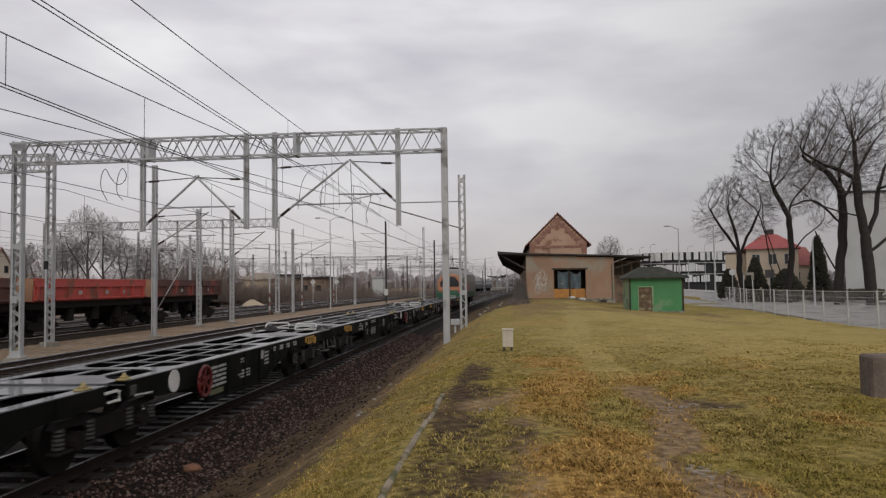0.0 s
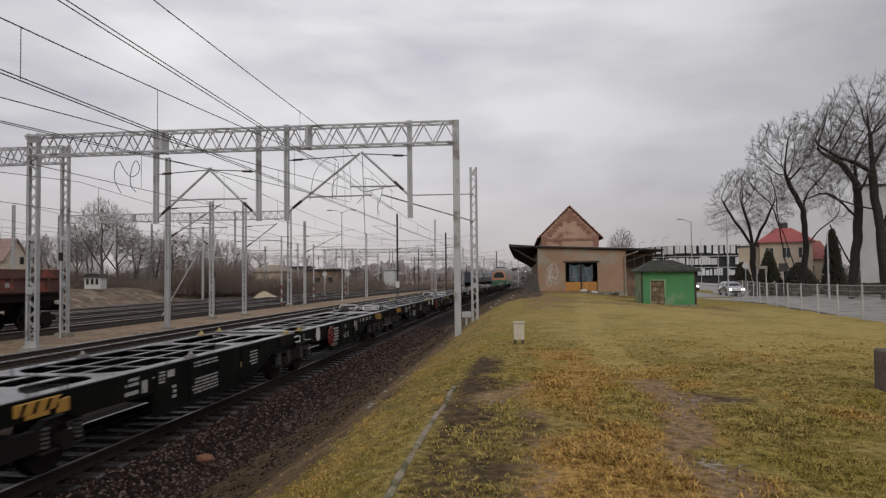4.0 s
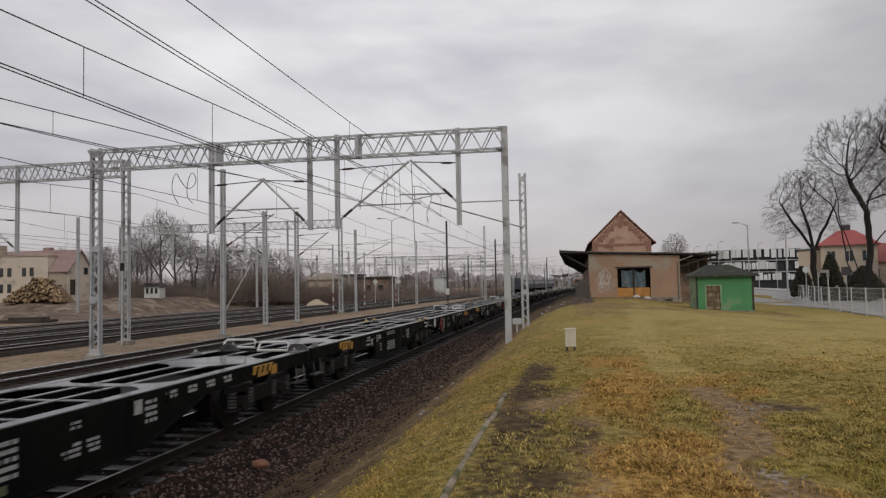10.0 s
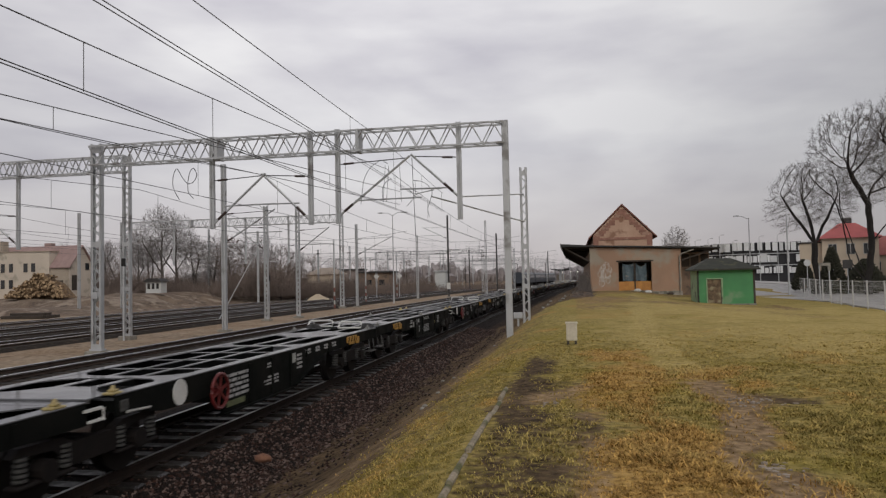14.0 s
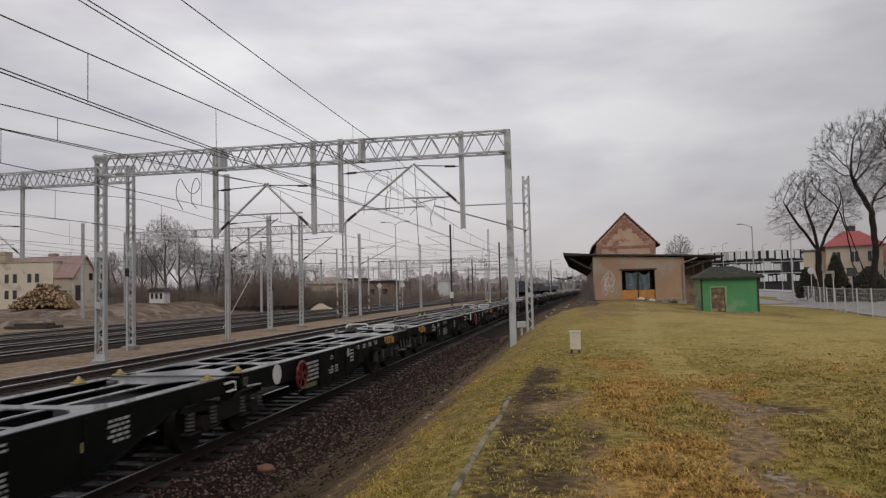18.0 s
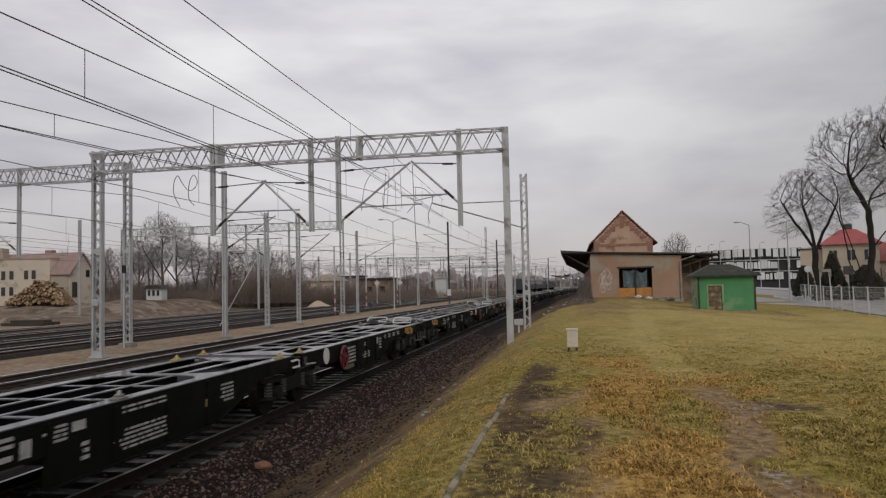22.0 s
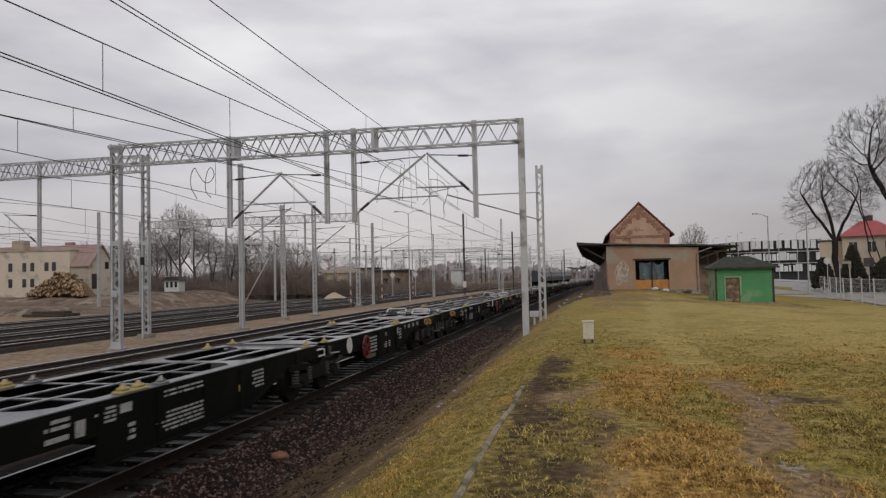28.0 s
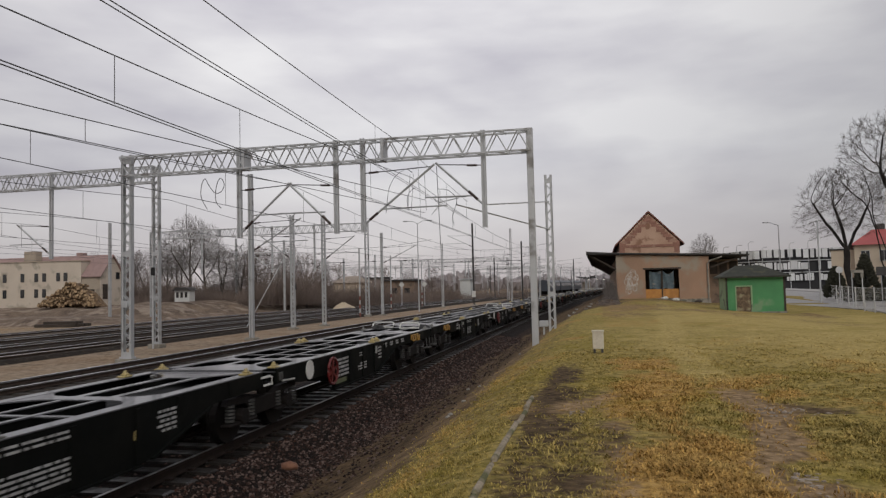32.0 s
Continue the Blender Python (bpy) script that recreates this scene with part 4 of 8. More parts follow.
def rounded(pts, n=4):
    """A smooth line through a few bends."""
    out, P = [], [Vector(q) for q in [pts[0], *pts, pts[-1]]]
    for a, b, c, d in zip(P, P[1:], P[2:], P[3:]):
        for i in range(n):
            t = i / n
            out.append(0.5 * (2 * b + (c - a) * t + (2 * a - 5 * b + 4 * c - d) * t * t + (3 * b - a - 3 * c + d) * t ** 3))
    return out + [P[-1]]


def portal_near():
    """The big portal over the nearest three tracks."""
    y = 27.1
    g = thing("catenary_portal", pose(0, 0, 0), "galvanised lattice portal carrying the overhead wires across the tracks", "portal", "overhead line portals")
    b = Bld().box(-2.56, -2.32, y - 0.13, y + 0.13, 0.12, 8.55, 0.01).box(-2.72, -2.16, y - 0.25, y + 0.25, 0.12, 0.22)
    part("post", b, M["galv"], g, "plain boxed steel post")
    part("foundation", Bld().box(-2.72, -2.16, y - 0.3, y + 0.3, -0.3, 0.13, 0.03), M["concrete"], g)
    b = Bld()
    lattice_leg(b, -19.62, y, -0.1, 8.6, 0.46, 0.2)
    part("lattice_leg", b, M["galv"], g)
    part("foundation", Bld().box(-20.0, -19.25, y - 0.35, y + 0.35, -0.45, -0.05, 0.03), M["concrete"], g)
    lattice_beam(-19.82, -2.44, y, 8.47, 7.68, g)
    for x in (-14.4, -10.19, -9.06, -4.22):
        hanger(g, x, y, 4.86, 8.6)
    cantilever(g, -14.4, y, 5.0, -12.25, 6.9, 5.75)
    cantilever(g, -10.19, y, 5.0, -12.1, 6.9, 5.75)
    cantilever(g, -9.06, y, 5.15, -6.3, 7.3, 5.75)
    cantilever(g, -4.22, y, 5.7, -5.95, 7.35, 6.1)
    part("tie", Bld().cyl((-4.2, y, 5.73), (-2.24, y + 6.7, 6.5), 0.028, 6).cyl((-5.3, y, 5.78), (-2.24, y + 6.7, 5.2), 0.03, 6), M["galv"], g)
    part("small_plate", Bld().box(-19.75, -19.5, y - 0.19, y - 0.165, 2.1, 2.3), M["galv"], g, "small grey plate")
    # arched jumper leads
    lead = [(-0.7, -0.68), (-0.97, -0.17), (-0.97, 0.33), (-0.8, 0.64), (-0.59, 0.31), (-0.32, 0.0), (-0.05, 0.04), (0.11, 0.33), (-0.04, 0.63), (-0.21, 0.44), (-0.3, 0.0), (-0.27, -0.4), (-0.04, -0.66)]
    part("jumper_lead", Bld().tube(rounded([(-15.7 + u, y + 0.9, 6.9 + v) for u, v in lead]), 0.016, 5), M["wire"], g, "looped copper lead")
    leads = [[(-8.38, 5.69), (-8.27, 6.48), (-8.17, 6.82), (-7.97, 7.13), (-7.71, 7.33), (-7.48, 7.41), (-7.24, 7.26)], [(-7.44, 5.74), (-7.48, 6.2), (-7.35, 6.51), (-7.09, 6.66)],
             [(-6.21, 6.55), (-5.83, 6.48), (-5.58, 6.29), (-5.45, 6.06), (-5.55, 5.68), (-5.64, 5.39), (-5.58, 5.07)]]
    for pts in leads:
        part("jumper_lead", Bld().tube(rounded([(u, y + 0.8, v) for u, v in pts]), 0.012, 5), M["wire"], g, "bowed copper lead")
    for (xa, za), (xb, zb), r in (((-7.34, 7.19), (-7.46, 5.74), 0.009), ((-7.2, 7.19), (-7.32, 5.73), 0.009), ((-6.75, 7.25), (-6.7, 5.71), 0.009), ((-6.24, 7.45), (-6.15, 4.31), 0.014), ((-6.13, 6.54), (-6.13, 6.0), 0.009)):
        part("drop_wire", Bld().cyl((xa, y + 0.8, za), (xb, y + 0.8, zb), r, 5), M["wire"], g)
    part("register_arm", Bld().cyl((-6.29, y + 0.8, 6.21), (-5.08, y + 0.8, 6.18), 0.025, 6), M["galv"], g)
    part("register_arm", Bld().cyl((-6.16, y + 0.8, 6.0), (-5.38, y + 0.8, 6.14), 0.02, 6), M["galv"], g)


def portal_far(x0, x1, y, zt, zb, hangers, legs_lattice=True, lead=True):
    g = thing("catenary_portal", pose(0, 0, 0), "galvanised lattice portal spanning the yard tracks", "portal", "overhead line portals")
    for x in (x0, x1):
        b = Bld()
        lattice_leg(b, x, y, -0.3, zt + 0.1, 0.44, 0.2)
        part("lattice_leg", b, M["galv"], g)
        part("foundation", Bld().box(x - 0.35, x + 0.35, y - 0.35, y + 0.35, -0.45, -0.1, 0.03), M["concrete"], g)
    lattice_beam(x0, x1, y, zt, zb, g)
    for x, s in hangers:
        hanger(g, x, y, 4.8, zt + 0.1)
        if s:
            cantilever(g, x, y, 5.0, x + 2.2 * s, 6.8, 5.7)
    return g


def mast(x, y, z1, kind="post", arms=(), z0=-0.3):
    g = thing("catenary_mast", pose(x, y, 0), {"post": "slim galvanised steel overhead line mast", "lattice": "lattice steel overhead line mast", "dark": "dark weathered steel overhead line mast"}[kind], "mast", "overhead line masts")
    m = M["darksteel"] if kind == "dark" else M["galv"]
    b = Bld()
    if kind == "lattice":
        lattice_leg(b, 0, 0, z0, z1, 0.32, 0.18)
    else:
        b.box(-0.13, -0.06, -0.13, 0.13, z0, z1).box(0.06, 0.13, -0.13, 0.13, z0, z1).box(-0.07, 0.07, -0.03, 0.03, z0, z1)
        b.box(-0.22, 0.22, -0.22, 0.22, z0, z0 + 0.06)
    part("pole", b, m, g)
    part("foundation", Bld().box(-0.35, 0.35, -0.35, 0.35, z0 - 0.2, z0 + 0.12, 0.03), M["concrete"], g)
    for s, ln, zt in arms:
        cantilever(g, 0.0, 0.0, zt - 1.9, s * ln, zt, zt - 1.3)
    return g


def catenary(x, y0, y1, supports, zc, zs, sag, double=False, slant=0.0, ref=27.1, name="overhead_line", near=()):
    """Carrying wire in sagging spans, contact wire below it and droppers between."""
    g = thing(name, pose(0, 0, 0), "overhead contact line of copper wires with droppers", "overhead line", "overhead contact lines")
    def zm(y):
        for a, b in zip(supports, supports[1:]):
            if a <= y <= b:
                u = (y - (a + b) / 2) / ((b - a) / 2)
                return zs - sag * (1 - u * u)
        return zs
    xw = lambda y: x + bend(y) + slant * (y - ref)
    ys = [y0 + (y1 - y0) * i / int((y1 - y0) / 4) for i in range(int((y1 - y0) / 4) + 1)]
    part("carrying_wire", Bld().tube([(xw(y), y, zm(y)) for y in ys], 0.011, 5), M["wire"], g)
    for dx in ((-0.06, 0.06) if double else (0,)):
        part("contact_wire", Bld().tube([(xw(y) + dx, y, zc) for y in ys], 0.010, 5), M["wire"], g)
    y = y0 + 3
    for q in near:
        part("dropper", Bld().cyl((xw(q), q, zc), (xw(q), q, zm(q)), 0.007, 4), M["wire"], g)
    while y < min(y1, 130):
        if y > 18:
            part("dropper", Bld().cyl((xw(y), y, zc), (xw(y), y, zm(y)), 0.008, 4), M["wire"], g)
        y += 6.5
    return g


M["darksteel"] = mat("dark_weathered_steel", (0.085, 0.08, 0.078), (0.05, 0.047, 0.045), 2, 0.7, 0.3, 0.1)
portal_near()
portal_far(-62.0, -24.1, 35.8, 9.75, 8.9, ((-30.9, -1), (-40.0, 1)))
portal_far(-51.5, -25.0, 75.6, 9.95, 9.1, ((-45.0, 0), (-36.2, -1), (-31.1, 1)))
# masts: place, height, arms (side, reach, height)
mast(-2.24, 33.8, 7.75, "lattice", z0=0.1)
mast(-21.2, 41.3, 10.0, "post", ((1, 3.2, 7.0),))
mast(-23.5, 52.6, 8.6, "lattice", ((-1, 2.6, 7.0),))
mast(-22.5, 56.6, 8.9, "lattice", ((1, 2.6, 7.0),))
mast(-24.1, 78.2, 9.0, "post", ((1, 4.0, 7.4),))
dark_mast = mast(-20.0, 114.7, 12.9, "dark", ((-1, 4.0, 11.0), (1, 3.2, 7.4)))
part("number_plate", Bld().box(-0.3, 0.3, -0.16, -0.135, 1.0, 2.0), M["white"], dark_mast, "white plate fixed to the mast")
mast(-58.8, 109.3, 11.6, "post", ((1, 3.0, 7.2),))
mast(-54.4, 72.0, 10.9, "post")
mast(-15.0, 124.0, 12.6, "lattice", ((-1, 3.4, 8.2),), z0=-0.2)
mast(-14.2, 134.0, 10.9, "dark", ((1, 3.0, 8.2), (-1, 3.0, 7.4)))
rnd = random.Random(11)
for k in range(26):
    yy = 95 + k * 13.5
    xx = rnd.choice((-9.8, -15.0, -20.2, -24.6, -30.0, -35.0, -40.5, -46.0)) + bend(yy)
    mast(xx, yy + rnd.uniform(-4, 4), rnd.uniform(8.0, 10.5), rnd.choice(("post", "lattice", "post", "dark" if yy > 150 else "post")), ((rnd.choice((-1, 1)), 2.6, 7.0),))
for yy in (150, 215, 290):
    portal_far(-45 + bend(yy), -22 + bend(yy), yy, 8.6, 7.85, ((-39 + bend(yy), 0), (-31 + bend(yy), 1)))
for xa, xb, yy in ((-80, -46, 198), (-50, -20, 255), (-72, -38, 330), (-46, -12, 400)):
    portal_far(xa + bend(yy), xb + bend(yy), yy, 9.2, 8.4, ((xa + 8 + bend(yy), 1), ((xa + xb) / 2 + bend(yy), -1), (xb - 7 + bend(yy), 1)))


def span_wire(xa, xb, y, z, low):
    """A cross wire hung between two masts with a few drop rods to a second wire below."""
    g = thing("cross_span_wire", pose(0, 0, 0), "thin cross wire with insulators strung over the tracks", "cross wire", "cross wires over the yard")
    at_u = lambda u, sag: (xa + (xb - xa) * u + bend(y), y, z - sag * (1 - (2 * u - 1) ** 2))
    part("carrying_wire", Bld().tube([at_u(q / 10, 0.9) for q in range(11)], 0.022, 4), M["wire"], g)
    part("lower_wire", Bld().tube([(xa + bend(y), y, low), (xb + bend(y), y, low)], 0.022, 4), M["wire"], g)
    for q in (2, 4, 6, 8):
        p = at_u(q / 10, 0.9)
        part("drop_rod", Bld().cyl(p, (p[0], y, low), 0.02, 4), M["wire"], g)
        part("insulator", Bld().cyl((p[0] + 0.5, y, low), (p[0] + 1.0, y, low), 0.07, 6), M["insul"], g)


for xa, xb, yy, zt, zl in ((-47, -24, 98, 9.4, 6.6), (-30, -9.5, 122, 9.8, 7.0), (-46, -15, 141, 9.2, 6.9), (-52, -20, 168, 9.6, 6.8), (-40, -9.6, 186, 9.3, 7.0), (-50, -14, 236, 9.8, 7.2), (-44, -10, 275, 9.4, 7.0)):
    span_wire(xa, xb, yy, zt, zl)
SUP = [-93, -33, 27.1, 87, 147, 207, 267, 327, 387, 447, 507, 567]
catenary(-7.1, -33, 500, SUP, 5.5, 6.95, 0.85, True, near=(9.5, 13.4))
catenary(-7.1, -33, 42, [-33, 27.1, 87], 6.62, 8.0, 0.42, True, -0.035)
catenary(-6.95, -13, 28, [-33, 27.1, 87], 5.62, 6.15, 0.12, False, 0.186, near=(12.15,))
catenary(-12.2, -33, 480, SUP, 5.55, 6.95, 0.95, near=(13.5,))
catenary(-17.7, -33, 440, SUP, 5.35, 6.6, 0.9)
for xx in (-27.3, -32.2, -37.4, -43.0):
    catenary(xx, -20, 330, [-44, 35.8, 75.6, 150, 215, 290, 360], 5.5, 6.9, 0.8)


# ---- goods shed ----
M["plaster"] = mat("stained_ochre_plaster", (0.39, 0.245, 0.165), (0.29, 0.19, 0.13), 0.45, 0.9, 0, 0.4, 14, (0.32, 0.275, 0.215), 0.4)
M["plaster2"] = mat("pale_gable_plaster", (0.50, 0.34, 0.25), (0.42, 0.265, 0.19), 1.1, 0.9, 0, 0.25, 18, (0.27, 0.15, 0.1), 0.3)
M["brickred"] = mat("old_red_brick", (0.33, 0.175, 0.13), (0.24, 0.12, 0.09), 3, 0.9, 0, 0.4, 30, (0.38, 0.24, 0.18), 0.25, vary=0.12)
M["tar"] = mat("tarred_roof_felt", (0.05, 0.047, 0.045), (0.035, 0.033, 0.032), 1.5, 0.85, 0, 0.3)
M["tile"] = mat("red_brown_roof_tile", (0.22, 0.085, 0.06), (0.14, 0.055, 0.04), 3, 0.8, 0, 0.4, 18)
M["darkwood"] = mat("dark_old_wood", (0.06, 0.045, 0.035), (0.035, 0.028, 0.022), 2, 0.85, 0, 0.3, 25)
M["ochredoor"] = mat("ochre_door_boards", (0.50, 0.24, 0.06), (0.40, 0.18, 0.05), 3, 0.75, 0, 0.2, vary=0.1)
M["bluegrey"] = mat("faded_blue_sheet", (0.10, 0.14, 0.16), (0.06, 0.09, 0.11), 4, 0.7, 0, 0.3, 20, (0.2, 0.2, 0.19), 0.2)
M["spray"] = mat("white_spray_paint", (0.62, 0.58, 0.53), (0.4, 0.35, 0.3), 3, 0.8, 0, 0.0)


M["bayplaster"] = mat("brown_bay_plaster", (0.27, 0.19, 0.14), (0.18, 0.125, 0.09), 0.9, 0.9, 0, 0.25, 14, (0.12, 0.09, 0.07), 0.4)


def shed():
    Y = 72.0
    g = thing("goods_shed", pose(0, 0, 0), "derelict ochre plastered goods shed with pointed brick gable and canopies", "shed")
    X0, X1, ZB = 1.5, 10.05, 0.5
    D0, D1, DB, DT = 4.2, 7.3, 1.1, 3.88        # doorway
    prof = lambda x: 5.36 - 0.042 * (x - X0)    # lean of the low roof
    b = Bld()
    b.prism([(X0, ZB), (D0, ZB), (D0, DT), (D1, DT), (D1, ZB), (X1, ZB), (X1, prof(X1)), (X0, prof(X0))], "y", Y, Y + 0.4)
    part("threshold", Bld().box(D0, D1, Y + 0.01, Y + 0.39, ZB, DB), M["concrete"], g)
    part("front_wall", b, M["plaster"], g, "stained ochre plaster wall")
    for x in (X0, X1 - 0.4):
        part("side_wall", Bld().box(x, x + 0.4, Y + 0.4, Y + 48, ZB, 5.0), M["plaster"], g)
    part("back_wall", Bld().box(X0, X1, Y + 48, Y + 48.4, ZB, 5.0), M["plaster"], g)
    # doors: boarded ochre lower leaves, torn sheet above
    dr = part("door", Bld().box(D0, D1, Y + 0.22, Y + 0.27, DB, 1.98), M["ochredoor"], g, "ochre boarded sliding door")
    for k in range(10):
        x = D0 + 0.02 + k * (D1 - D0 - 0.04) / 10
        part("board", Bld().box(x, x + 0.29, Y + 0.195, Y + 0.222, DB + 0.02, 1.95), M["ochredoor"], dr)
    part("post", Bld().box(5.68, 5.8, Y + 0.12, Y + 0.2, DB, DT), M["darkwood"], g)
    # dark sheet behind the doorway, added for the shade of the interior
    part("lining", Bld().box(D0, D1, Y + 1.5, Y + 1.6, DB, DT), M["darkwood"], g, "dark sheet put in for the shade inside")
    for x0, x1, dz in ((4.6, 5.65, 0.15), (5.85, 6.85, 0.35)):
        n, vs, fs = 9, [], []
        for i in range(n + 1):
            for j in range(7):
                u, w = i / n, j / 6
                vs.append((x0 + (x1 - x0) * u, Y + 0.32 + 0.05 * math.sin(9 * u + 3 * w), 2.0 + (1.75 - dz * math.sin(3.1 * u)) * w + 0.06 * math.sin(7 * u) * (w < 0.1)))
        for i in range(n):
            for j in range(6):
                a = i * 7 + j
                fs.append((a, a + 7, a + 8, a + 1))
        part("hanging_sheet", Bld().add(vs, fs).add([(p[0], p[1] + 0.02, p[2]) for p in vs], fs), M["bluegrey"], g, "torn faded blue sheet")
    part("lintel", Bld().box(D0 - 0.2, D1 + 0.2, Y - 0.04, Y + 0.1, DT, DT + 0.14), M["darkwood"], g)
    # low roof slab with canopies on both sides
    b = Bld().prism([(-1.25, 5.5), (X0, 5.44), (X1 + 0.1, 5.1), (13.6, 4.95), (13.6, 5.07), (X1 + 0.1, 5.24), (X0, 5.58), (-1.25, 5.78)], "y", Y - 0.35, Y + 48)
    part("roof", b, M["tar"], g, "tarred felt roof with wide canopies")
    for k in range(9):
        y = Y + 0.2 + k * 5.6
        part("bracket", Bld().beam((X0, y, 4.0), (-1.0, y, 5.42), 0.14).beam((X0, y, 5.4), (-1.15, y, 5.5), 0.16), M["darkwood"], g)
        part("bracket", Bld().beam((X1, y, 3.9), (13.2, y, 4.92), 0.14).beam((X1, y, 4.98), (13.5, y, 4.9), 0.16), M["darkwood"], g)
    part("fascia", Bld().box(-1.3, -1.22, Y - 0.38, Y + 48, 5.45, 5.82), M["darkwood"], g)
    # upper storey with gable
    GX0, GX1, GA = 1.9, 7.5, 4.72
    b = Bld().prism([(GX0, 5.2), (GX1, 5.2), (GX1, 6.55), (GA, 9.35), (GX0, 6.55)], "y", Y + 0.35, Y + 0.75)
    part("gable_wall", b, M["plaster2"], g, "pale plaster gable edged in brick")
    for s, xa, xb in ((1, GX0, GA), (-1, GX1, GA)):
        # stepped brick edging along the verge
        for k in range(11):
            u = k / 11
            x, z = xa + (xb - xa) * u, 6.5 + 2.85 * u
            wq = 0.62 + 0.13 * (k % 2) + 0.05 * (k % 3)
            lo, hi = (x, x + wq) if s > 0 else (x - wq, x)
            zz = z - 0.05
            part("brick_quoin", Bld().box(max(lo, GX0) + 0.003 * k, min(hi, GX1) - 0.003 * k, Y + 0.31 + 0.001 * k + 0.0005 * s, Y + 0.362, zz - 0.255, zz - 0.0), M["brickred"], g)
    part("brick_band", Bld().box(GX0 + 0.01, GX1 - 0.01, Y + 0.30, Y + 0.36, 6.05, 6.3), M["brickred"], g)
    part("brick_pier", Bld().box(GX0 - 0.01, GX0 + 0.5, Y + 0.29, Y + 0.355, 5.5, 6.6), M["brickred"], g)
    part("brick_pier", Bld().box(GX1 - 0.5, GX1 + 0.01, Y + 0.29, Y + 0.355, 5.5, 6.6), M["brickred"], g)
    part("crack_cover", Bld().box(GA - 0.04, GA + 0.04, Y + 0.335, Y + 0.358, 5.5, 8.7), M["plaster2"], g)
    an = part("side_bay", Bld().box(10.1, 13.0, Y + 2.2, Y + 30, 0.4, 4.7), M["bayplaster"], g, "brown plastered side bay under the canopy")
    for xw in (10.4, 11.3, 12.2):
        part("window", Bld().box(xw, xw + 0.7, Y + 2.15, Y + 2.21, 3.3, 4.5), M["darkwood"], an)
    for s, xe in ((-1, GX0), (1, GX1)):
        b = Bld().prism([(GA, 9.42), (GA, 9.6), (xe + s * 0.45, 6.35), (xe + s * 0.45, 6.2)], "y", Y + 0.2, Y + 44)
        part("upper_roof", b, M["tile"], g, "red-brown tiled pitched roof")
    part("upper_wall", Bld().box(GX0, GX0 + 0.3, Y + 0.75, Y + 44, 5.2, 6.5).box(GX1 - 0.3, GX1, Y + 0.75, Y + 44, 5.2, 6.5), M["plaster2"], g)
    part("chimney", Bld().box(6.9, 7.35, Y + 3, Y + 3.5, 6.6, 7.55, 0.02), M["brickred"], g)
    # gutter pipe, graffiti, rubble
    part("downpipe", Bld().tube([(11.2, Y - 0.3, 4.9), (10.1, Y - 0.12, 4.55), (9.9, Y - 0.1, 4.3), (9.9, Y - 0.1, 0.8)], 0.07, 8), M["concrete"], g)
    gr = random.Random(3)
    b = Bld()
    for k in range(30):
        # loops and strokes inside a rounded patch
        a, u = gr.uniform(0, 6.28), gr.random() ** 0.6
        x, z, r = 2.8 + 0.55 * u * math.cos(a), 2.75 + 1.0 * u * math.sin(a), gr.uniform(0.08, 0.3)
        turn, start = gr.uniform(2.0, 6.0), gr.uniform(0, 6.28)
        pts = [(x + r * math.cos(start + turn * q / 8), Y - 0.012 - 0.0007 * k, z + 1.3 * r * math.sin(start + turn * q / 8)) for q in range(9)]
        for p, c in zip(pts, pts[1:]):
            b.beam(p, c, 0.05, 0.012, up=(0, 1, 0))
    part("graffiti", b, M["spray"], g, "scrawled white spray paint")
    part("plinth", Bld().box(X0 - 0.05, X1 + 0.05, Y - 0.06, Y, 0.4, 1.0), M["concrete"], g)
    return g


shed()

# ---- green hut ----
M["green"] = mat("bright_green_paint", (0.075, 0.28, 0.105), (0.055, 0.205, 0.08), 0.9, 0.65, 0, 0.12, 20, (0.16, 0.28, 0.15), 0.22)
M["green2"] = mat("pale_green_paint", (0.27, 0.38, 0.22), (0.18, 0.28, 0.15), 1.5, 0.6, 0, 0.12, 20, (0.1, 0.11, 0.08), 0.2)
M["rustdoor"] = mat("rotten_door", (0.20, 0.14, 0.085), (0.075, 0.05, 0.032), 3.5, 0.85, 0, 0.4, 12, (0.28, 0.24, 0.15), 0.3)
M["felt"] = mat("dark_green_roof_felt", (0.045, 0.047, 0.036), (0.028, 0.03, 0.025), 2.5, 0.9, 0, 0.4, 18, (0.07, 0.075, 0.04), 0.3)


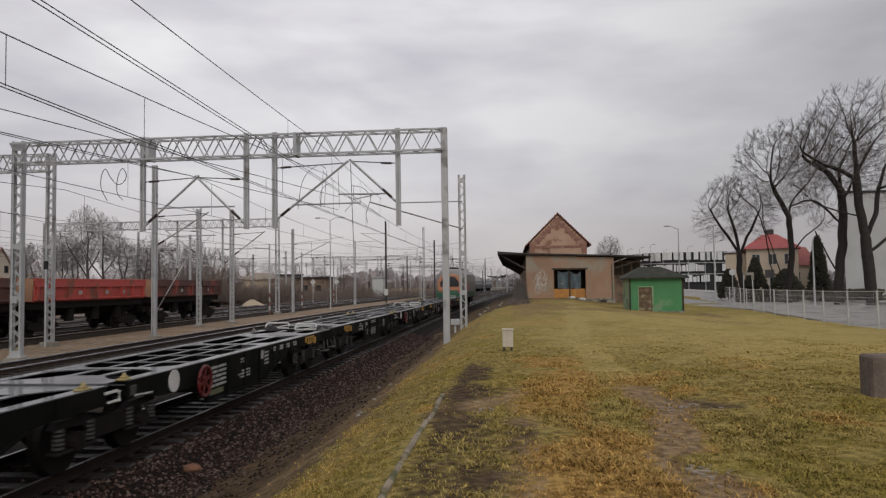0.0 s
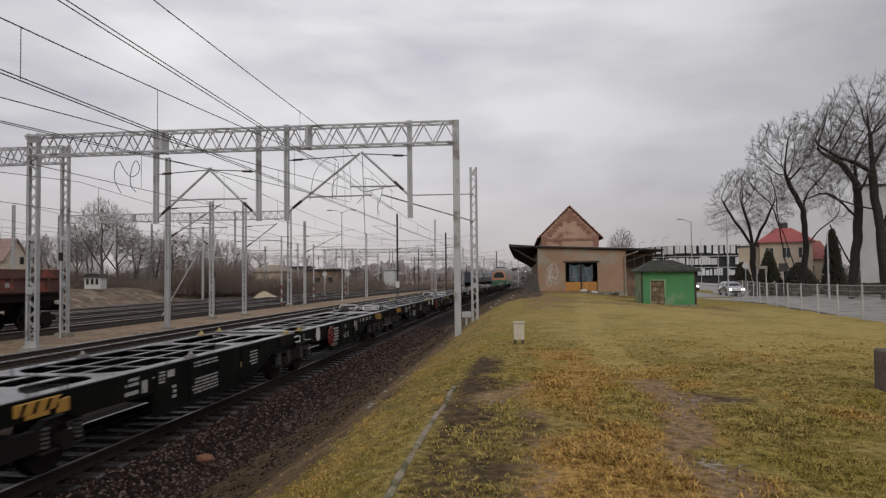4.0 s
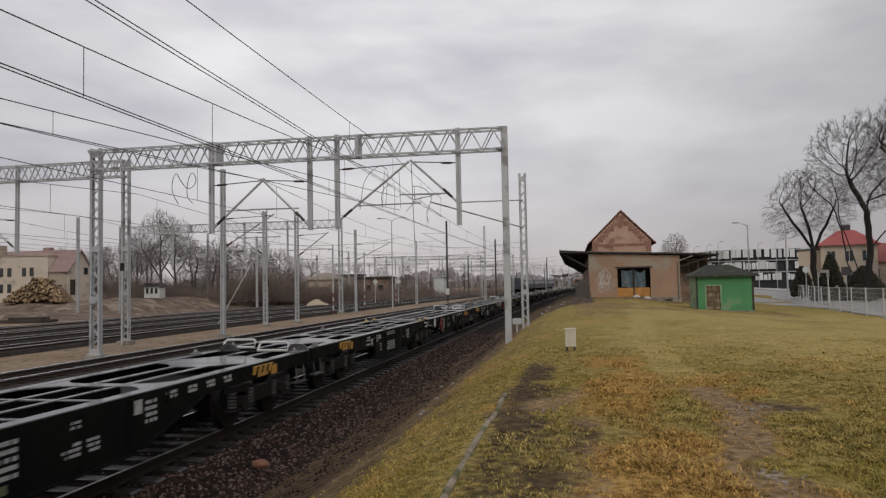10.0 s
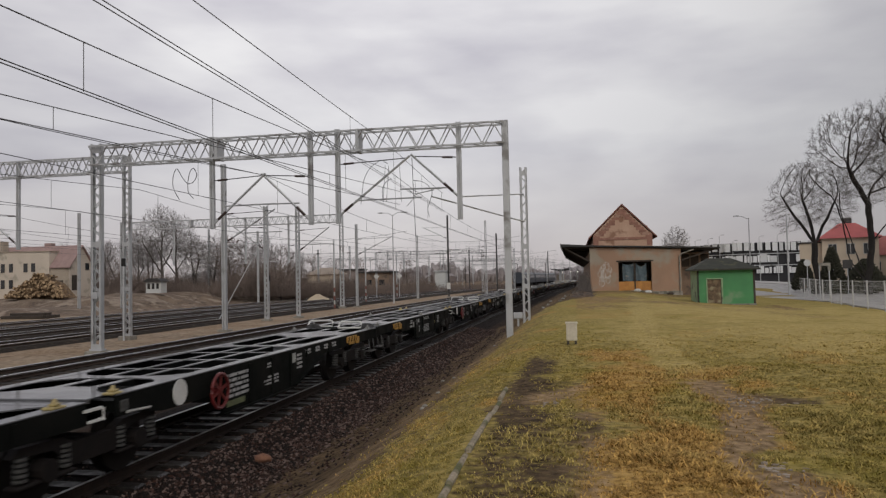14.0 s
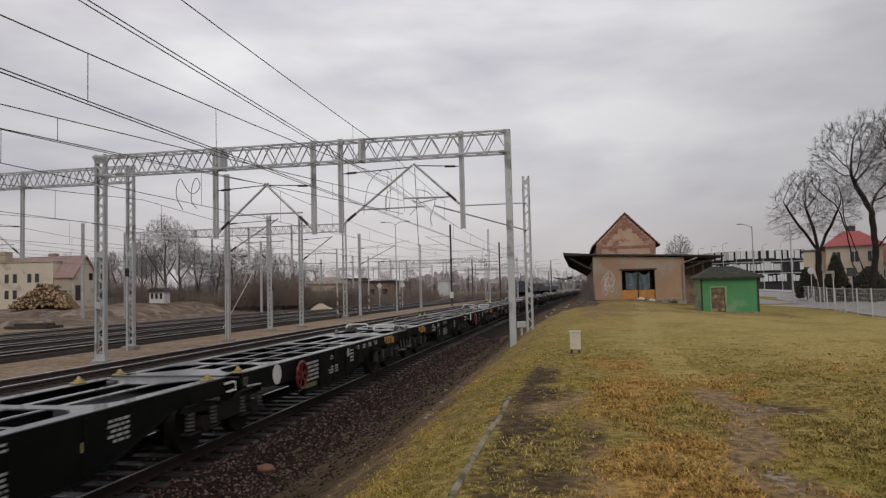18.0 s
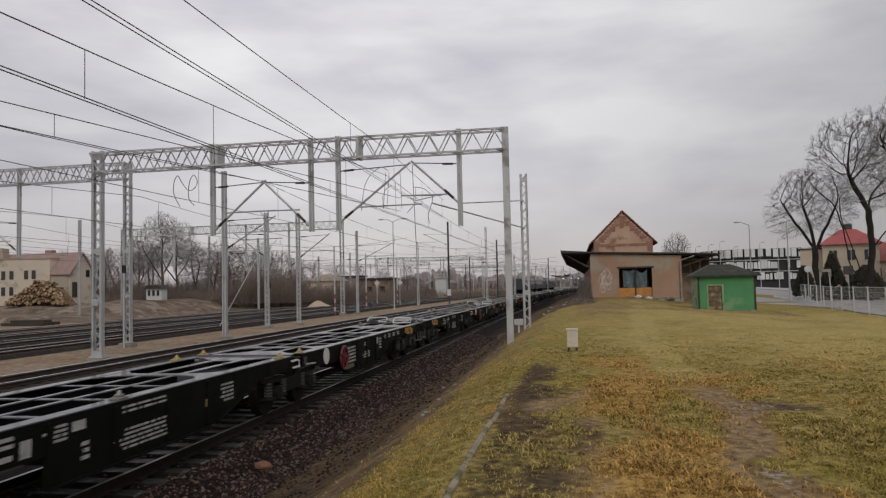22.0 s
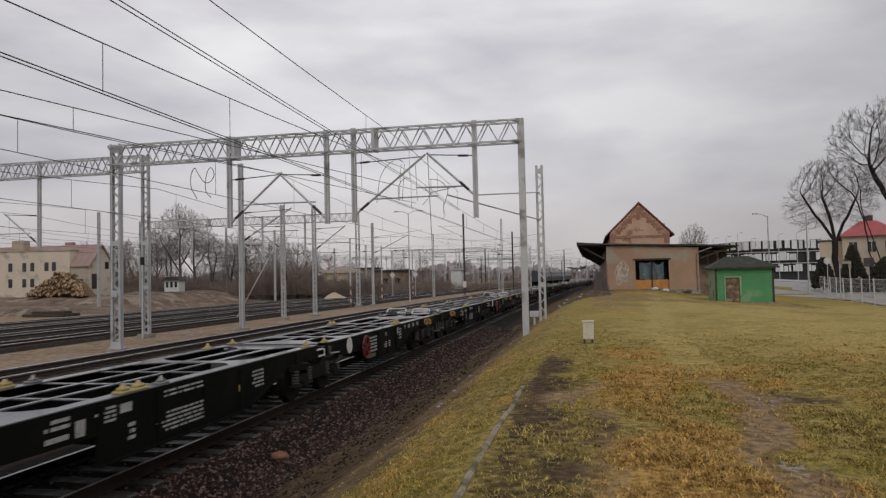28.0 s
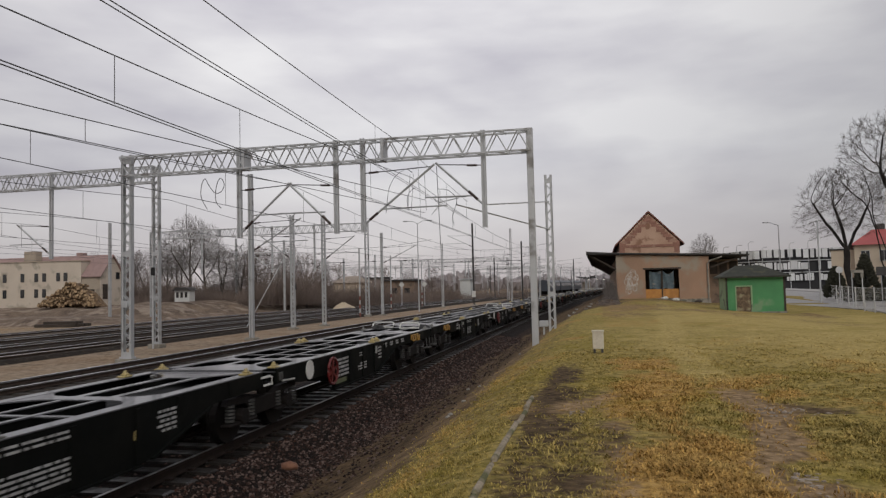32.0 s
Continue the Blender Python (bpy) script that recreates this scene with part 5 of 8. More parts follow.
def hut():
    # corner facing the eye at the left; long side turned slightly away
    g = thing("green_hut", pose(8.05, 50.5, 0.5, 0, 0, -2), "small green painted hut with dark hipped felt roof", "hut")
    W, D, H = 3.58, 3.6, 2.3
    part("front_wall", Bld().prism([(0, 0), (0.62, 0), (0.62, 1.7), (1.5, 1.7), (1.5, 0), (W, 0), (W, H), (0, H)], "y", 0, 0.12), M["green"], g)
    part("side_wall", Bld().box(0, 0.12, 0.12, D, 0, H), M["green2"], g, "paler green side wall")
    part("side_wall", Bld().box(W - 0.12, W, 0.12, D, 0, H), M["green"], g)
    part("back_wall", Bld().box(0, W, D, D + 0.12, 0, H), M["green"], g)
    d = part("door", Bld().box(0.63, 1.49, 0.05, 0.09, 0.02, 1.69), M["rustdoor"], g, "rotten peeling wooden door")
    for k in range(4):
        part("board", Bld().box(0.66 + k * 0.205, 0.85 + k * 0.205, 0.02, 0.052, 0.05, 1.1 + 0.1 * (k % 2)), M["rustdoor"], d)
    part("door_frame", Bld().box(0.55, 0.625, -0.03, 0.1, 0, 1.7).box(1.495, 1.6, -0.03, 0.1, 0, 1.7).box(0.55, 1.6, -0.03, 0.1, 1.7, 1.77), M["green2"], g)
    part("corner_post", Bld().box(W - 0.1, W + 0.02, -0.03, 0.06, 0, H), M["darkwood"], g)
    part("corner_post", Bld().box(-0.02, 0.09, -0.03, 0.06, 0, H), M["felt"], g)
    part("plinth", Bld().box(-0.06, W + 0.06, -0.06, D + 0.15, -0.5, 0.06), M["concrete"], g)
    o = 0.34
    ev = [(-o, -o, H - 0.02), (W + o, -o, H - 0.02), (W + o, D + o, H - 0.02), (-o, D + o, H - 0.02)]
    rg = [(0.95, D / 2 - 0.3, H + 0.82), (W - 1.25, D / 2 - 0.3, H + 0.82), (W - 1.25, D / 2 + 0.3, H + 0.82), (0.95, D / 2 + 0.3, H + 0.82)]
    top = [(x, y, z + 0.1) for x, y, z in ev]
    b = Bld().add(ev + top + rg, [(3, 2, 1, 0), (0, 1, 5, 4), (1, 2, 6, 5), (2, 3, 7, 6), (3, 0, 4, 7), (4, 5, 9, 8), (5, 6, 10, 9), (6, 7, 11, 10), (7, 4, 8, 11), (8, 9, 10, 11)])
    part("roof", b, M["felt"], g, "dark hipped felt roof")
    part("vent_slot", Bld().box(-0.012, 0, 1.2, 1.6, 0.75, 0.85), M["darkwood"], g)


hut()

# ---- fence by the road ----
M["fencewhite"] = mat("pale_fence_paint", (0.55, 0.55, 0.54), (0.42, 0.42, 0.41), 2, 0.6, 0, 0.05)


def fence():
    g = thing("mesh_fence", pose(0, 0, 0), "pale grey welded mesh panel fence along the road", "fence")
    y = 15.0
    pts = []
    while y < 67:
        pts.append((fence_x(y), y))
        y += 3.05
    for (xa, ya), (xb, yb) in zip(pts, pts[1:]):
        za, zb = ground_z(xa, ya), ground_z(xb, yb)
        b = Bld().box(xa - 0.03, xa + 0.03, ya - 0.03, ya + 0.03, za - 0.2, za + 1.56, 0.008)
        post = part("post", b, M["fencewhite"], g)
        b = Bld()
        for hz in (0.12, 0.4, 0.7, 1.0, 1.25, 1.51):
            b.beam((xa, ya, za + hz), (xb, yb, zb + hz), 0.01, 0.028 if hz in (0.12, 1.51) else 0.012)
        n = 18 if ya < 45 else 10
        for i in range(1, n):
            u = i / n
            x, yy, z = xa + (xb - xa) * u, ya + (yb - ya) * u, za + (zb - za) * u
            b.add([(x - 0.0035, yy, z + 0.12), (x + 0.0035, yy, z + 0.12), (x + 0.0035, yy, z + 1.51), (x - 0.0035, yy, z + 1.51)], [(0, 1, 2, 3)])
        part("mesh_panel", b, M["fencewhite"], g)


fence()


# ---- locomotive at the head of the train ----
M["locogrey"] = mat("grey_loco_paint", (0.27, 0.26, 0.25), (0.22, 0.21, 0.2), 1, 0.5, 0, 0.03, 20, (0.2, 0.19, 0.18), 0.15)
M["locogreen"] = mat("green_loco_paint", (0.03, 0.12, 0.07), (0.025, 0.09, 0.055), 1, 0.4, 0, 0.03)
M["locoorange"] = mat("orange_loco_paint", (0.50, 0.23, 0.13), (0.42, 0.18, 0.10), 1, 0.5, 0, 0.03)
M["glass"] = glass_mat("dark_glass", (0.02, 0.025, 0.03))
M["lampglow"] = mat("lit_lamp", (0.9, 0.88, 0.8), None, 2, 0.3, 0, 0, glow=(1.0, 0.93, 0.8, 6.0))
M["platformglow"] = mat("dim_platform_lamp", (0.8, 0.78, 0.7), None, 2, 0.3, 0, 0, glow=(1.0, 0.93, 0.8, 1.6))
M["redglow"] = mat("lit_tail_lamp", (0.6, 0.05, 0.03), None, 2, 0.3, 0, 0, glow=(1.0, 0.1, 0.05, 0.03))


def arch(w, h):
    """Half-round cross-section of a locomotive body."""
    return [(-w, 1.1), (-w, 2.9), (-w * 0.93, h - 0.55), (-w * 0.76, h - 0.2), (-w * 0.45, h), (w * 0.45, h), (w * 0.76, h - 0.2), (w * 0.93, h - 0.55), (w, 2.9), (w, 1.1)]


def loft(rows):
    b, n = Bld(), len(rows[0][1])
    for y, prof in rows:
        b.v += [(u, y, v) for u, v in prof]
    for k in range(len(rows) - 1):
        b.f += [(k * n + i, k * n + (i + 1) % n, k * n + n + (i + 1) % n, k * n + n + i) for i in range(n)]
    b.f += [tuple(range(n - 1, -1, -1)), tuple(range((len(rows) - 1) * n, len(rows) * n))]
    return b


def locomotive():
    g = thing("locomotive", pose(0, 0, 0), "grey, green and orange electric locomotive leading the train", "locomotive")
    ends = ((0.0, 1.28, 3.62), (0.3, 1.4, 4.0), (0.9, 1.48, 4.25), (1.8, 1.5, 4.3))
    rows = [(y, arch(w, h)) for y, w, h in ends] + [(19.7 - y, arch(w, h)) for y, w, h in reversed(ends)]
    part("body", loft(rows), M["locogrey"], g)
    for y0, s in ((0.0, 1), (19.7, -1)):
        part("nose", Bld().prism([(y0 - 0.06 * s, 1.0), (y0 - 0.1 * s, 1.55), (y0 - 0.03 * s, 2.05), (y0 + 1.6 * s, 2.05), (y0 + 1.6 * s, 1.0)], "x", -1.44, 1.44), M["locogreen"], g, "green lower nose")
        m = loft([(y0 - 0.05 * s, [(u, max(v, 1.95)) for u, v in arch(1.26, 3.6)]), (y0 + 0.02 * s, [(u, max(v, 1.95)) for u, v in arch(1.31, 3.68)])])
        part("mask", m, M["locoorange"], g, "orange cab surround")
        part("windscreen", loft([(y0 - 0.09 * s, [(u, max(v, 2.35)) for u, v in arch(0.98, 3.4)]), (y0 - 0.04 * s, [(u, max(v, 2.35)) for u, v in arch(1.02, 3.44)])]), M["glass"], g)
        for x in (-1.0, 1.0):
            part("headlight", Bld().cyl((x, y0 - 0.12 * s, 1.85), (x, y0 + 0.1 * s, 1.85), 0.1, 10), M["redglow"] if y0 == 0 else M["lampglow"], g)
            part("buffer", Bld().cyl((x * 0.875, y0 - 0.5 * s, 1.05), (x * 0.875, y0 + 0.3 * s, 1.05), 0.2, 10), M["bogie"], g)
    part("roof_well", Bld().box(-0.6, 0.6, 2.5, 17.2, 4.3, 4.5, 0.05), M["darksteel"], g)
    for y in (3.5, 16.0):
        part("pantograph", Bld().tube([(0, y, 4.4), (0, y + 1.1, 4.9), (0, y, 5.44)], 0.04, 6).tube([(-0.9, y, 5.45), (0.9, y, 5.45)], 0.04, 6), M["darksteel"], g)
    part("stripe", Bld().box(-1.515, 1.515, 2.0, 17.7, 1.15, 1.7), M["locogreen"], g, "green side stripe")
    part("panel", Bld().box(-1.51, 1.51, 2.2, 7.0, 1.9, 2.88), M["locoorange"], g, "orange side panel")
    for yb in (4.2, 15.5):
        q = part("bogie", Bld().box(-1.2, 1.2, yb - 2.4, yb + 2.4, 0.35, 1.05, 0.05), M["bogie"], g)
        for ya in (-1.7, 0, 1.7):
            for x in (-0.78, 0.78):
                part("wheel", Bld().cyl((x - 0.07, yb + ya, 0.6), (x + 0.07, yb + ya, 0.6), 0.6, 16), M["wheelsteel"], q)
    return g


loco = locomotive()

# ---- tipping wagons on the yard track ----
M["tipred"] = mat("red_tipper_paint", (0.48, 0.075, 0.06), (0.36, 0.055, 0.045), 0.8, 0.6, 0, 0.1, 14, (0.2, 0.07, 0.05), 0.3)
M["tipbrown"] = mat("rusty_tipper_paint", (0.12, 0.05, 0.042), (0.075, 0.035, 0.03), 0.8, 0.75, 0, 0.2, 14, (0.25, 0.06, 0.045), 0.3)
M["tipdust"] = mat("dusty_orange_end", (0.36, 0.21, 0.13), (0.26, 0.14, 0.09), 1.5, 0.8, 0, 0.2, 14)


def tipper(paint, endpaint, label):
    """Side-tipping wagon: its trailing end at the origin, running on along -y."""
    g = thing("tipping_wagon", pose(0, 0, 0), label, "freight wagon", "tipping wagons of the leaving train")
    L = 13.4
    body = part("tub", Bld().box(-1.45, 1.45, -L + 0.9, -0.75, 1.95, 2.05), paint, g)
    for s in (-1, 1):
        x = s * 1.48
        w = part("side_flap", Bld().box(x - 0.04, x + 0.04, -L + 0.85, -0.7, 2.06, 3.18, 0.015), paint, body)
        part("upper_band", Bld().prism([(x, 2.72), (x + s * 0.15, 2.78), (x + s * 0.12, 3.1), (x, 3.1)], "y", -L + 0.85, -0.7), paint, w)
        part("rail", Bld().box(x - 0.09 + 0.03 * s, x + 0.09 + 0.03 * s, -L + 0.8, -0.65, 3.08, 3.25, 0.02), paint, w)
        part("rail", Bld().box(x - 0.08 + 0.03 * s, x + 0.08 + 0.03 * s, -L + 0.8, -0.65, 2.02, 2.14, 0.02), paint, w)
        for k in range(9):
            y = -L + 1.05 + k * 1.42
            part("rib", Bld().prism([(x, 2.1), (x + s * 0.15, 2.1), (x + s * 0.15, 2.78), (x, 2.78)], "y", y - 0.07, y + 0.07), paint, w)
        for y in (-3.6, -5.4, -8.3):
            part("sign_patch", Bld().box(x + s * 0.045 - 0.005, x + s * 0.045 + 0.005, y - 0.25, y + 0.25, 2.32, 2.55), M["letter"], w, "faded white lettering patch")
    for y in (-L + 0.8, -0.75):
        part("end_wall", Bld().prism([(-1.42, 2.0), (1.42, 2.0), (1.5, 3.2), (0.9, 3.3), (-0.9, 3.3), (-1.5, 3.2)], "y", y - 0.04, y + 0.04), endpaint, body)
    part("underframe", Bld().box(-1.3, 1.3, -L + 0.9, -0.8, 1.55, 1.96).box(-0.5, 0.5, -L + 0.3, -0.3, 1.1, 1.55).box(-1.3, 1.3, -L + 0.25, -L + 0.5, 0.95, 1.3).box(-1.3, 1.3, -0.5, -0.25, 0.95, 1.3), M["bogie"], g)
    for y in (-3.4, -6.0, -8.6):
        for s in (-1, 1):
            part("tipping_cylinder", Bld().cyl((s * 0.95, y, 0.75), (s * 0.95, y, 1.85), 0.28, 12), M["bogie"], g)
    for yb in (-2.3, -L + 2.3):
        q = part("bogie", Bld().box(-0.9, 0.9, yb - 0.25, yb + 0.25, 0.5, 1.1, 0.03), M["bogie"], g)
        for s in (-1, 1):
            part("side_frame", Bld().prism([(yb - 1.4, 0.5), (yb - 1.1, 0.78), (yb + 1.1, 0.78), (yb + 1.4, 0.5), (yb + 0.5, 0.3), (yb - 0.5, 0.3)], "x", s * 1.02 - 0.06, s * 1.02 + 0.06), M["bogie"], q)
            for ya in (-0.9, 0.9):
                part("wheel", Bld().cyl((s * 0.68, yb + ya, 0.47), (s * 0.83, yb + ya, 0.47), 0.47, 18), M["wheelsteel"], q)
    for ye in (0.0, -L):
        d = 1 if ye == 0 else -1
        for s in (-0.875, 0.875):
            part("buffer", Bld().cyl((s, ye - 0.3 * d, 1.05), (s, ye + 0.1 * d, 1.05), 0.12, 10).cyl((s, ye + 0.1 * d, 1.05), (s, ye + 0.16 * d, 1.05), 0.24, 14), M["bogie"], g)
    return g


tippers = [tipper(M["tipbrown"], M["tipdust"], "rust-brown side-tipping wagon at the end of its train"),
           tipper(M["tipred"], M["tipdust"], "bright red side-tipping wagon with ribbed flaps"),
           tipper(M["tipbrown"], M["tipdust"], "dull red-brown side-tipping wagon")]

# ---- cars on the road ----
M["carsilver"] = mat("silver_car_paint", (0.45, 0.46, 0.47), (0.42, 0.43, 0.44), 1, 0.25, 0.4, 0.0, coat=1.0)
M["cardark"] = mat("dark_grey_car_paint", (0.09, 0.095, 0.10), (0.08, 0.08, 0.085), 1, 0.25, 0.3, 0.0, coat=1.0)
M["tyre"] = mat("tyre_rubber", (0.02, 0.02, 0.02), None, 3, 0.9)
M["plate"] = mat("blank_plate", (0.6, 0.6, 0.55), None, 3, 0.5, 0, 0)


def car(paint, label, tall=0.0):
    """A small hatchback, nose towards -y."""
    g = thing("car", pose(0, 0, 0), label, "car", "cars on the road")
    h = 1.42 + tall
    side = [(-2.05, 0.25), (-2.1, 0.55), (-2.0, 0.78), (-1.15, 0.98), (-0.9, 1.0), (-0.25, h - 0.03), (0.4, h), (1.35, h - 0.05), (1.95, 1.0), (2.05, 0.6), (2.0, 0.25)]
    n = len(side)
    vs = []
    for k, x in enumerate((-0.85, -0.8, 0.8, 0.85)):
        for y, z in side:
            inset = 0.17 * max(0.0, (z - 0.95)) / 0.45
            e = x * (1 - inset / 0.85) if abs(x) > 0.82 else x * (1 - inset / 0.8)
            zz = z if abs(x) > 0.82 else z + (0.02 if z > 1.0 else 0.0)
            vs.append((e, y, zz))
    fs = [tuple(range(n)), tuple(range(4 * n - 1, 3 * n - 1, -1))]
    for k in range(3):
        fs += [(k * n + i, k * n + n + i, k * n + n + (i + 1) % n, k * n + (i + 1) % n) for i in range(n)]
    part("body", Bld().add(vs, fs), paint, g)
    part("windscreen", Bld().add([(-0.7, -0.88, 1.03), (0.7, -0.88, 1.03), (0.6, -0.33, h - 0.07), (-0.6, -0.33, h - 0.07), (-0.7, -0.84, 1.02), (0.7, -0.84, 1.02), (0.6, -0.29, h - 0.08), (-0.6, -0.29, h - 0.08)], [(0, 1, 2, 3), (7, 6, 5, 4), (0, 4, 5, 1), (2, 6, 7, 3)]), M["glass"], g)
    for s in (-1, 1):
        a, c = s * 0.835, s * 0.745
        part("side_window", Bld().add([(a, -0.65, 1.02), (a, 1.5, 1.02), (c, 1.15, h - 0.1), (c, -0.15, h - 0.1), (a - 0.03 * s, -0.65, 1.02), (a - 0.03 * s, 1.5, 1.02), (c - 0.03 * s, 1.15, h - 0.1), (c - 0.03 * s, -0.15, h - 0.1)], [(0, 1, 2, 3), (7, 6, 5, 4)]), M["glass"], g)
        part("mirror", Bld().box(s * 0.95 - 0.08, s * 0.95 + 0.08, -0.62, -0.5, 0.95, 1.08, 0.03), paint, g)
        part("headlight", Bld().box(s * 0.62 - 0.15, s * 0.62 + 0.15, -2.12, -1.98, 0.6, 0.75, 0.03), M["lampglow"], g, "lit headlight")
        part("tail_light", Bld().box(s * 0.68 - 0.1, s * 0.68 + 0.1, 1.95, 2.06, 0.7, 0.95, 0.02), M["redwheel"], g)
        for y in (-1.3, 1.3):
            wq = part("wheel", Bld().cyl((s * 0.68, y, 0.31), (s * 0.87, y, 0.31), 0.31, 18), M["tyre"], g)
            part("rim", Bld().cyl((s * 0.86, y, 0.31), (s * 0.885, y, 0.31), 0.19, 12), M["galv"], wq)
    part("grille", Bld().box(-0.42, 0.42, -2.125, -2.05, 0.36, 0.52), M["tyre"], g)
    part("blank_plate", Bld().box(-0.26, 0.26, -2.135, -2.1, 0.52, 0.62), M["plate"], g)
    return g


cars = [car(M["carsilver"], "silver hatchback with lit headlights driving on the road"),
        car(M["cardark"], "dark grey tall car with lit headlights driving on the road", 0.12),
        car(M["carsilver"], "silver-grey van-like car with lit headlights on the road", 0.25)]

# ---- small things on the grass ----
M["oldblock"] = mat("brown_weathered_concrete", (0.19, 0.15, 0.125), (0.12, 0.095, 0.08), 4, 0.9, 0, 0.5, 20)
M["mossyedge"] = mat("mossy_concrete", (0.36, 0.305, 0.225), (0.19, 0.16, 0.105), 3, 0.95, 0, 0.5, 24, (0.10, 0.10, 0.04), 0.4)
def loading_edge():
    g = thing("platform_edge", pose(0, 0, 0), "row of mossy concrete edging blocks sunk in the grass", "edging", kind="structure")
    y, k = 3.6, 0
    while y < 9.6:
        ln = 0.98
        b = Bld().box(-1.045 + 0.01 * (k % 2), -0.985 + 0.01 * (k % 2), y + 0.02, y + ln - 0.02, 0.62, max(ground_z(-1.0, y + 0.25 * q) for q in range(5)) + 0.022 - 0.01 * (k % 3), 0.018)
        part("edging_block", b, M["mossyedge"], g)
        y += ln
        k += 1


loading_edge()


M["creambox"] = mat("weathered_cream_plastic", (0.62, 0.57, 0.47), (0.5, 0.45, 0.36), 3, 0.7, 0, 0.08, 20, (0.36, 0.31, 0.22), 0.2)


def cabinet():
    g = thing("cable_cabinet", pose(-0.11, 17.7, ground_z(-0.11, 17.7)), "small white cable cabinet on short legs in the grass", "cabinet")
    part("body", Bld().box(-0.13, 0.13, -0.09, 0.09, 0.1, 0.53, 0.012), M["creambox"], g)
    part("lid", Bld().box(-0.145, 0.145, -0.105, 0.105, 0.5, 0.545, 0.01), M["creambox"], g)
    for s in (-0.09, 0.09):
        part("leg", Bld().box(s - 0.025, s + 0.025, -0.05, 0.05, -0.15, 0.11), M["darksteel"], g)
    b = thing("trackside_box", pose(-2.55, 32.6, ground_z(-2.55, 32.6)), "grey trackside junction box on a short post", "junction box")
    part("case", Bld().box(-0.2, 0.2, -0.12, 0.12, 0.35, 0.62, 0.02), M["galv"], b)
    part("post", Bld().box(-0.04, 0.04, -0.04, 0.04, -0.2, 0.36), M["galv"], b)


cabinet()


def block():
    z = ground_z(4.9, 10.75)
    b = Bld().box(4.74, 5.3, 10.15, 10.5, z - 0.1, z + 0.56, 0.03)
    ob = part("concrete_block", b, M["oldblock"])
    tagged(ob, "weathered brown-grey concrete block standing in the grass", "concrete block")


block()

# ---- lamps, signs ----
def street_lamp(x, y, z, h, arm, label="tall galvanised street lamp with a single arm", double=False):
    g = thing("street_lamp", pose(x, y, z), label, "street lamp", "street lamps")
    part("pole", Bld().tube([(0, 0, -0.45), (0, 0, h)], 0.09, 10, 0.05), M["galv"], g)
    for s in ((-1, 1) if double else (1,)):
        part("arm", Bld().tube([(0, 0, h - 0.1), (s * arm * 0.5, 0, h + 0.25), (s * arm, 0, h + 0.3)], 0.035, 6), M["galv"], g)
        e = s * arm
        if arm > 0.1 or arm < -0.1:
            part("lantern", Bld().box(min(e, e + s * 0.6), max(e, e + s * 0.6), -0.12, 0.12, h + 0.22, h + 0.36, 0.03), M["galv"], g)


P = at(12.75, 86)
street_lamp(P.x, P.y, 0.5, 8.2, -1.6)
P = at(15.25, 70)
street_lamp(P.x, P.y, 0.5, 7.0, 0.01, "slim white pole beside the road")
P = at(21.8, 62)
street_lamp(P.x, P.y, 0.55, 5.2, 0.01, "white painted pole beside the road")
P = at(-14.25, 88.8)
street_lamp(P.x, P.y, -0.3, 11.2, 1.3, "yard lamp post with two short arms", True)
for a, d, h in ((9.0, 160, 9.0), (9.9, 165, 9.5), (10.7, 170, 10.4), (13.4, 172, 10.0), (14.6, 168, 10.2), (11.6, 172, 9.2), (8.2, 160, 8.8)):
    P = at(a, d)
    street_lamp(P.x, P.y, 0.4, h, 0.5, "thin car park lamp post")


def sign(az, d, h, kind, label):
    P = at(az, d)
    g = thing("road_sign", pose(P.x, P.y, 0.5), label, "road sign", "road signs")
    part("post", Bld().cyl((0, 0, -0.5), (0, 0, h), 0.035, 8), M["galv"], g)
    if kind == "round":
        part("plate", Bld().cyl((0, -0.05, h - 0.1), (0, -0.03, h - 0.1), 0.28, 20), M["galv"], g)
    elif kind == "frame":
        part("post", Bld().cyl((0.7, 0, -0.5), (0.7, 0, h - 0.5), 0.035, 8), M["white"], g)
        part("plate", Bld().box(-0.05, 0.8, -0.05, -0.02, h - 0.22, h), M["concrete"], g)
        part("plate", Bld().box(0.6, 0.8, -0.05, -0.02, h - 0.6, h - 0.22), M["concrete"], g)
    else:
        part("plate", Bld().box(-0.4, 0.4, -0.05, -0.02, h - 0.75, h), M["darksteel"], g)


sign(16.45, 66, 2.9, "round", "grey back of a round road sign on a post")
sign(17.2, 60, 2.7, "frame", "white sign boards on thin posts")
sign(18.95, 68, 3.0, "board", "dark back of a rectangular road sign")

# ---- buildings beyond the road ----
M["panel"] = mat("pale_facade_panel", (0.70, 0.71, 0.72), (0.6, 0.61, 0.62), 0.8, 0.55, 0, 0.02, vary=0.14)
M["deckshade"] = mat("deck_shade_sheet", (0.022, 0.022, 0.025), (0.03, 0.03, 0.033), 0.5, 0.8, 0, 0)
M["yellowwall"] = mat("cream_wall", (0.66, 0.555, 0.43), (0.57, 0.475, 0.36), 0.7, 0.85, 0, 0.1)
M["redroof"] = mat("red_sheet_roof", (0.43, 0.095, 0.088), (0.33, 0.07, 0.065), 1, 0.6, 0, 0.1, 12)
M["dullredroof"] = mat("dull_red_tiles", (0.33, 0.11, 0.095), (0.25, 0.085, 0.075), 1.5, 0.8, 0, 0.2, 14)
M["paleblock"] = mat("pale_rendered_wall", (0.56, 0.57, 0.56), (0.48, 0.49, 0.48), 0.6, 0.85, 0, 0.1)
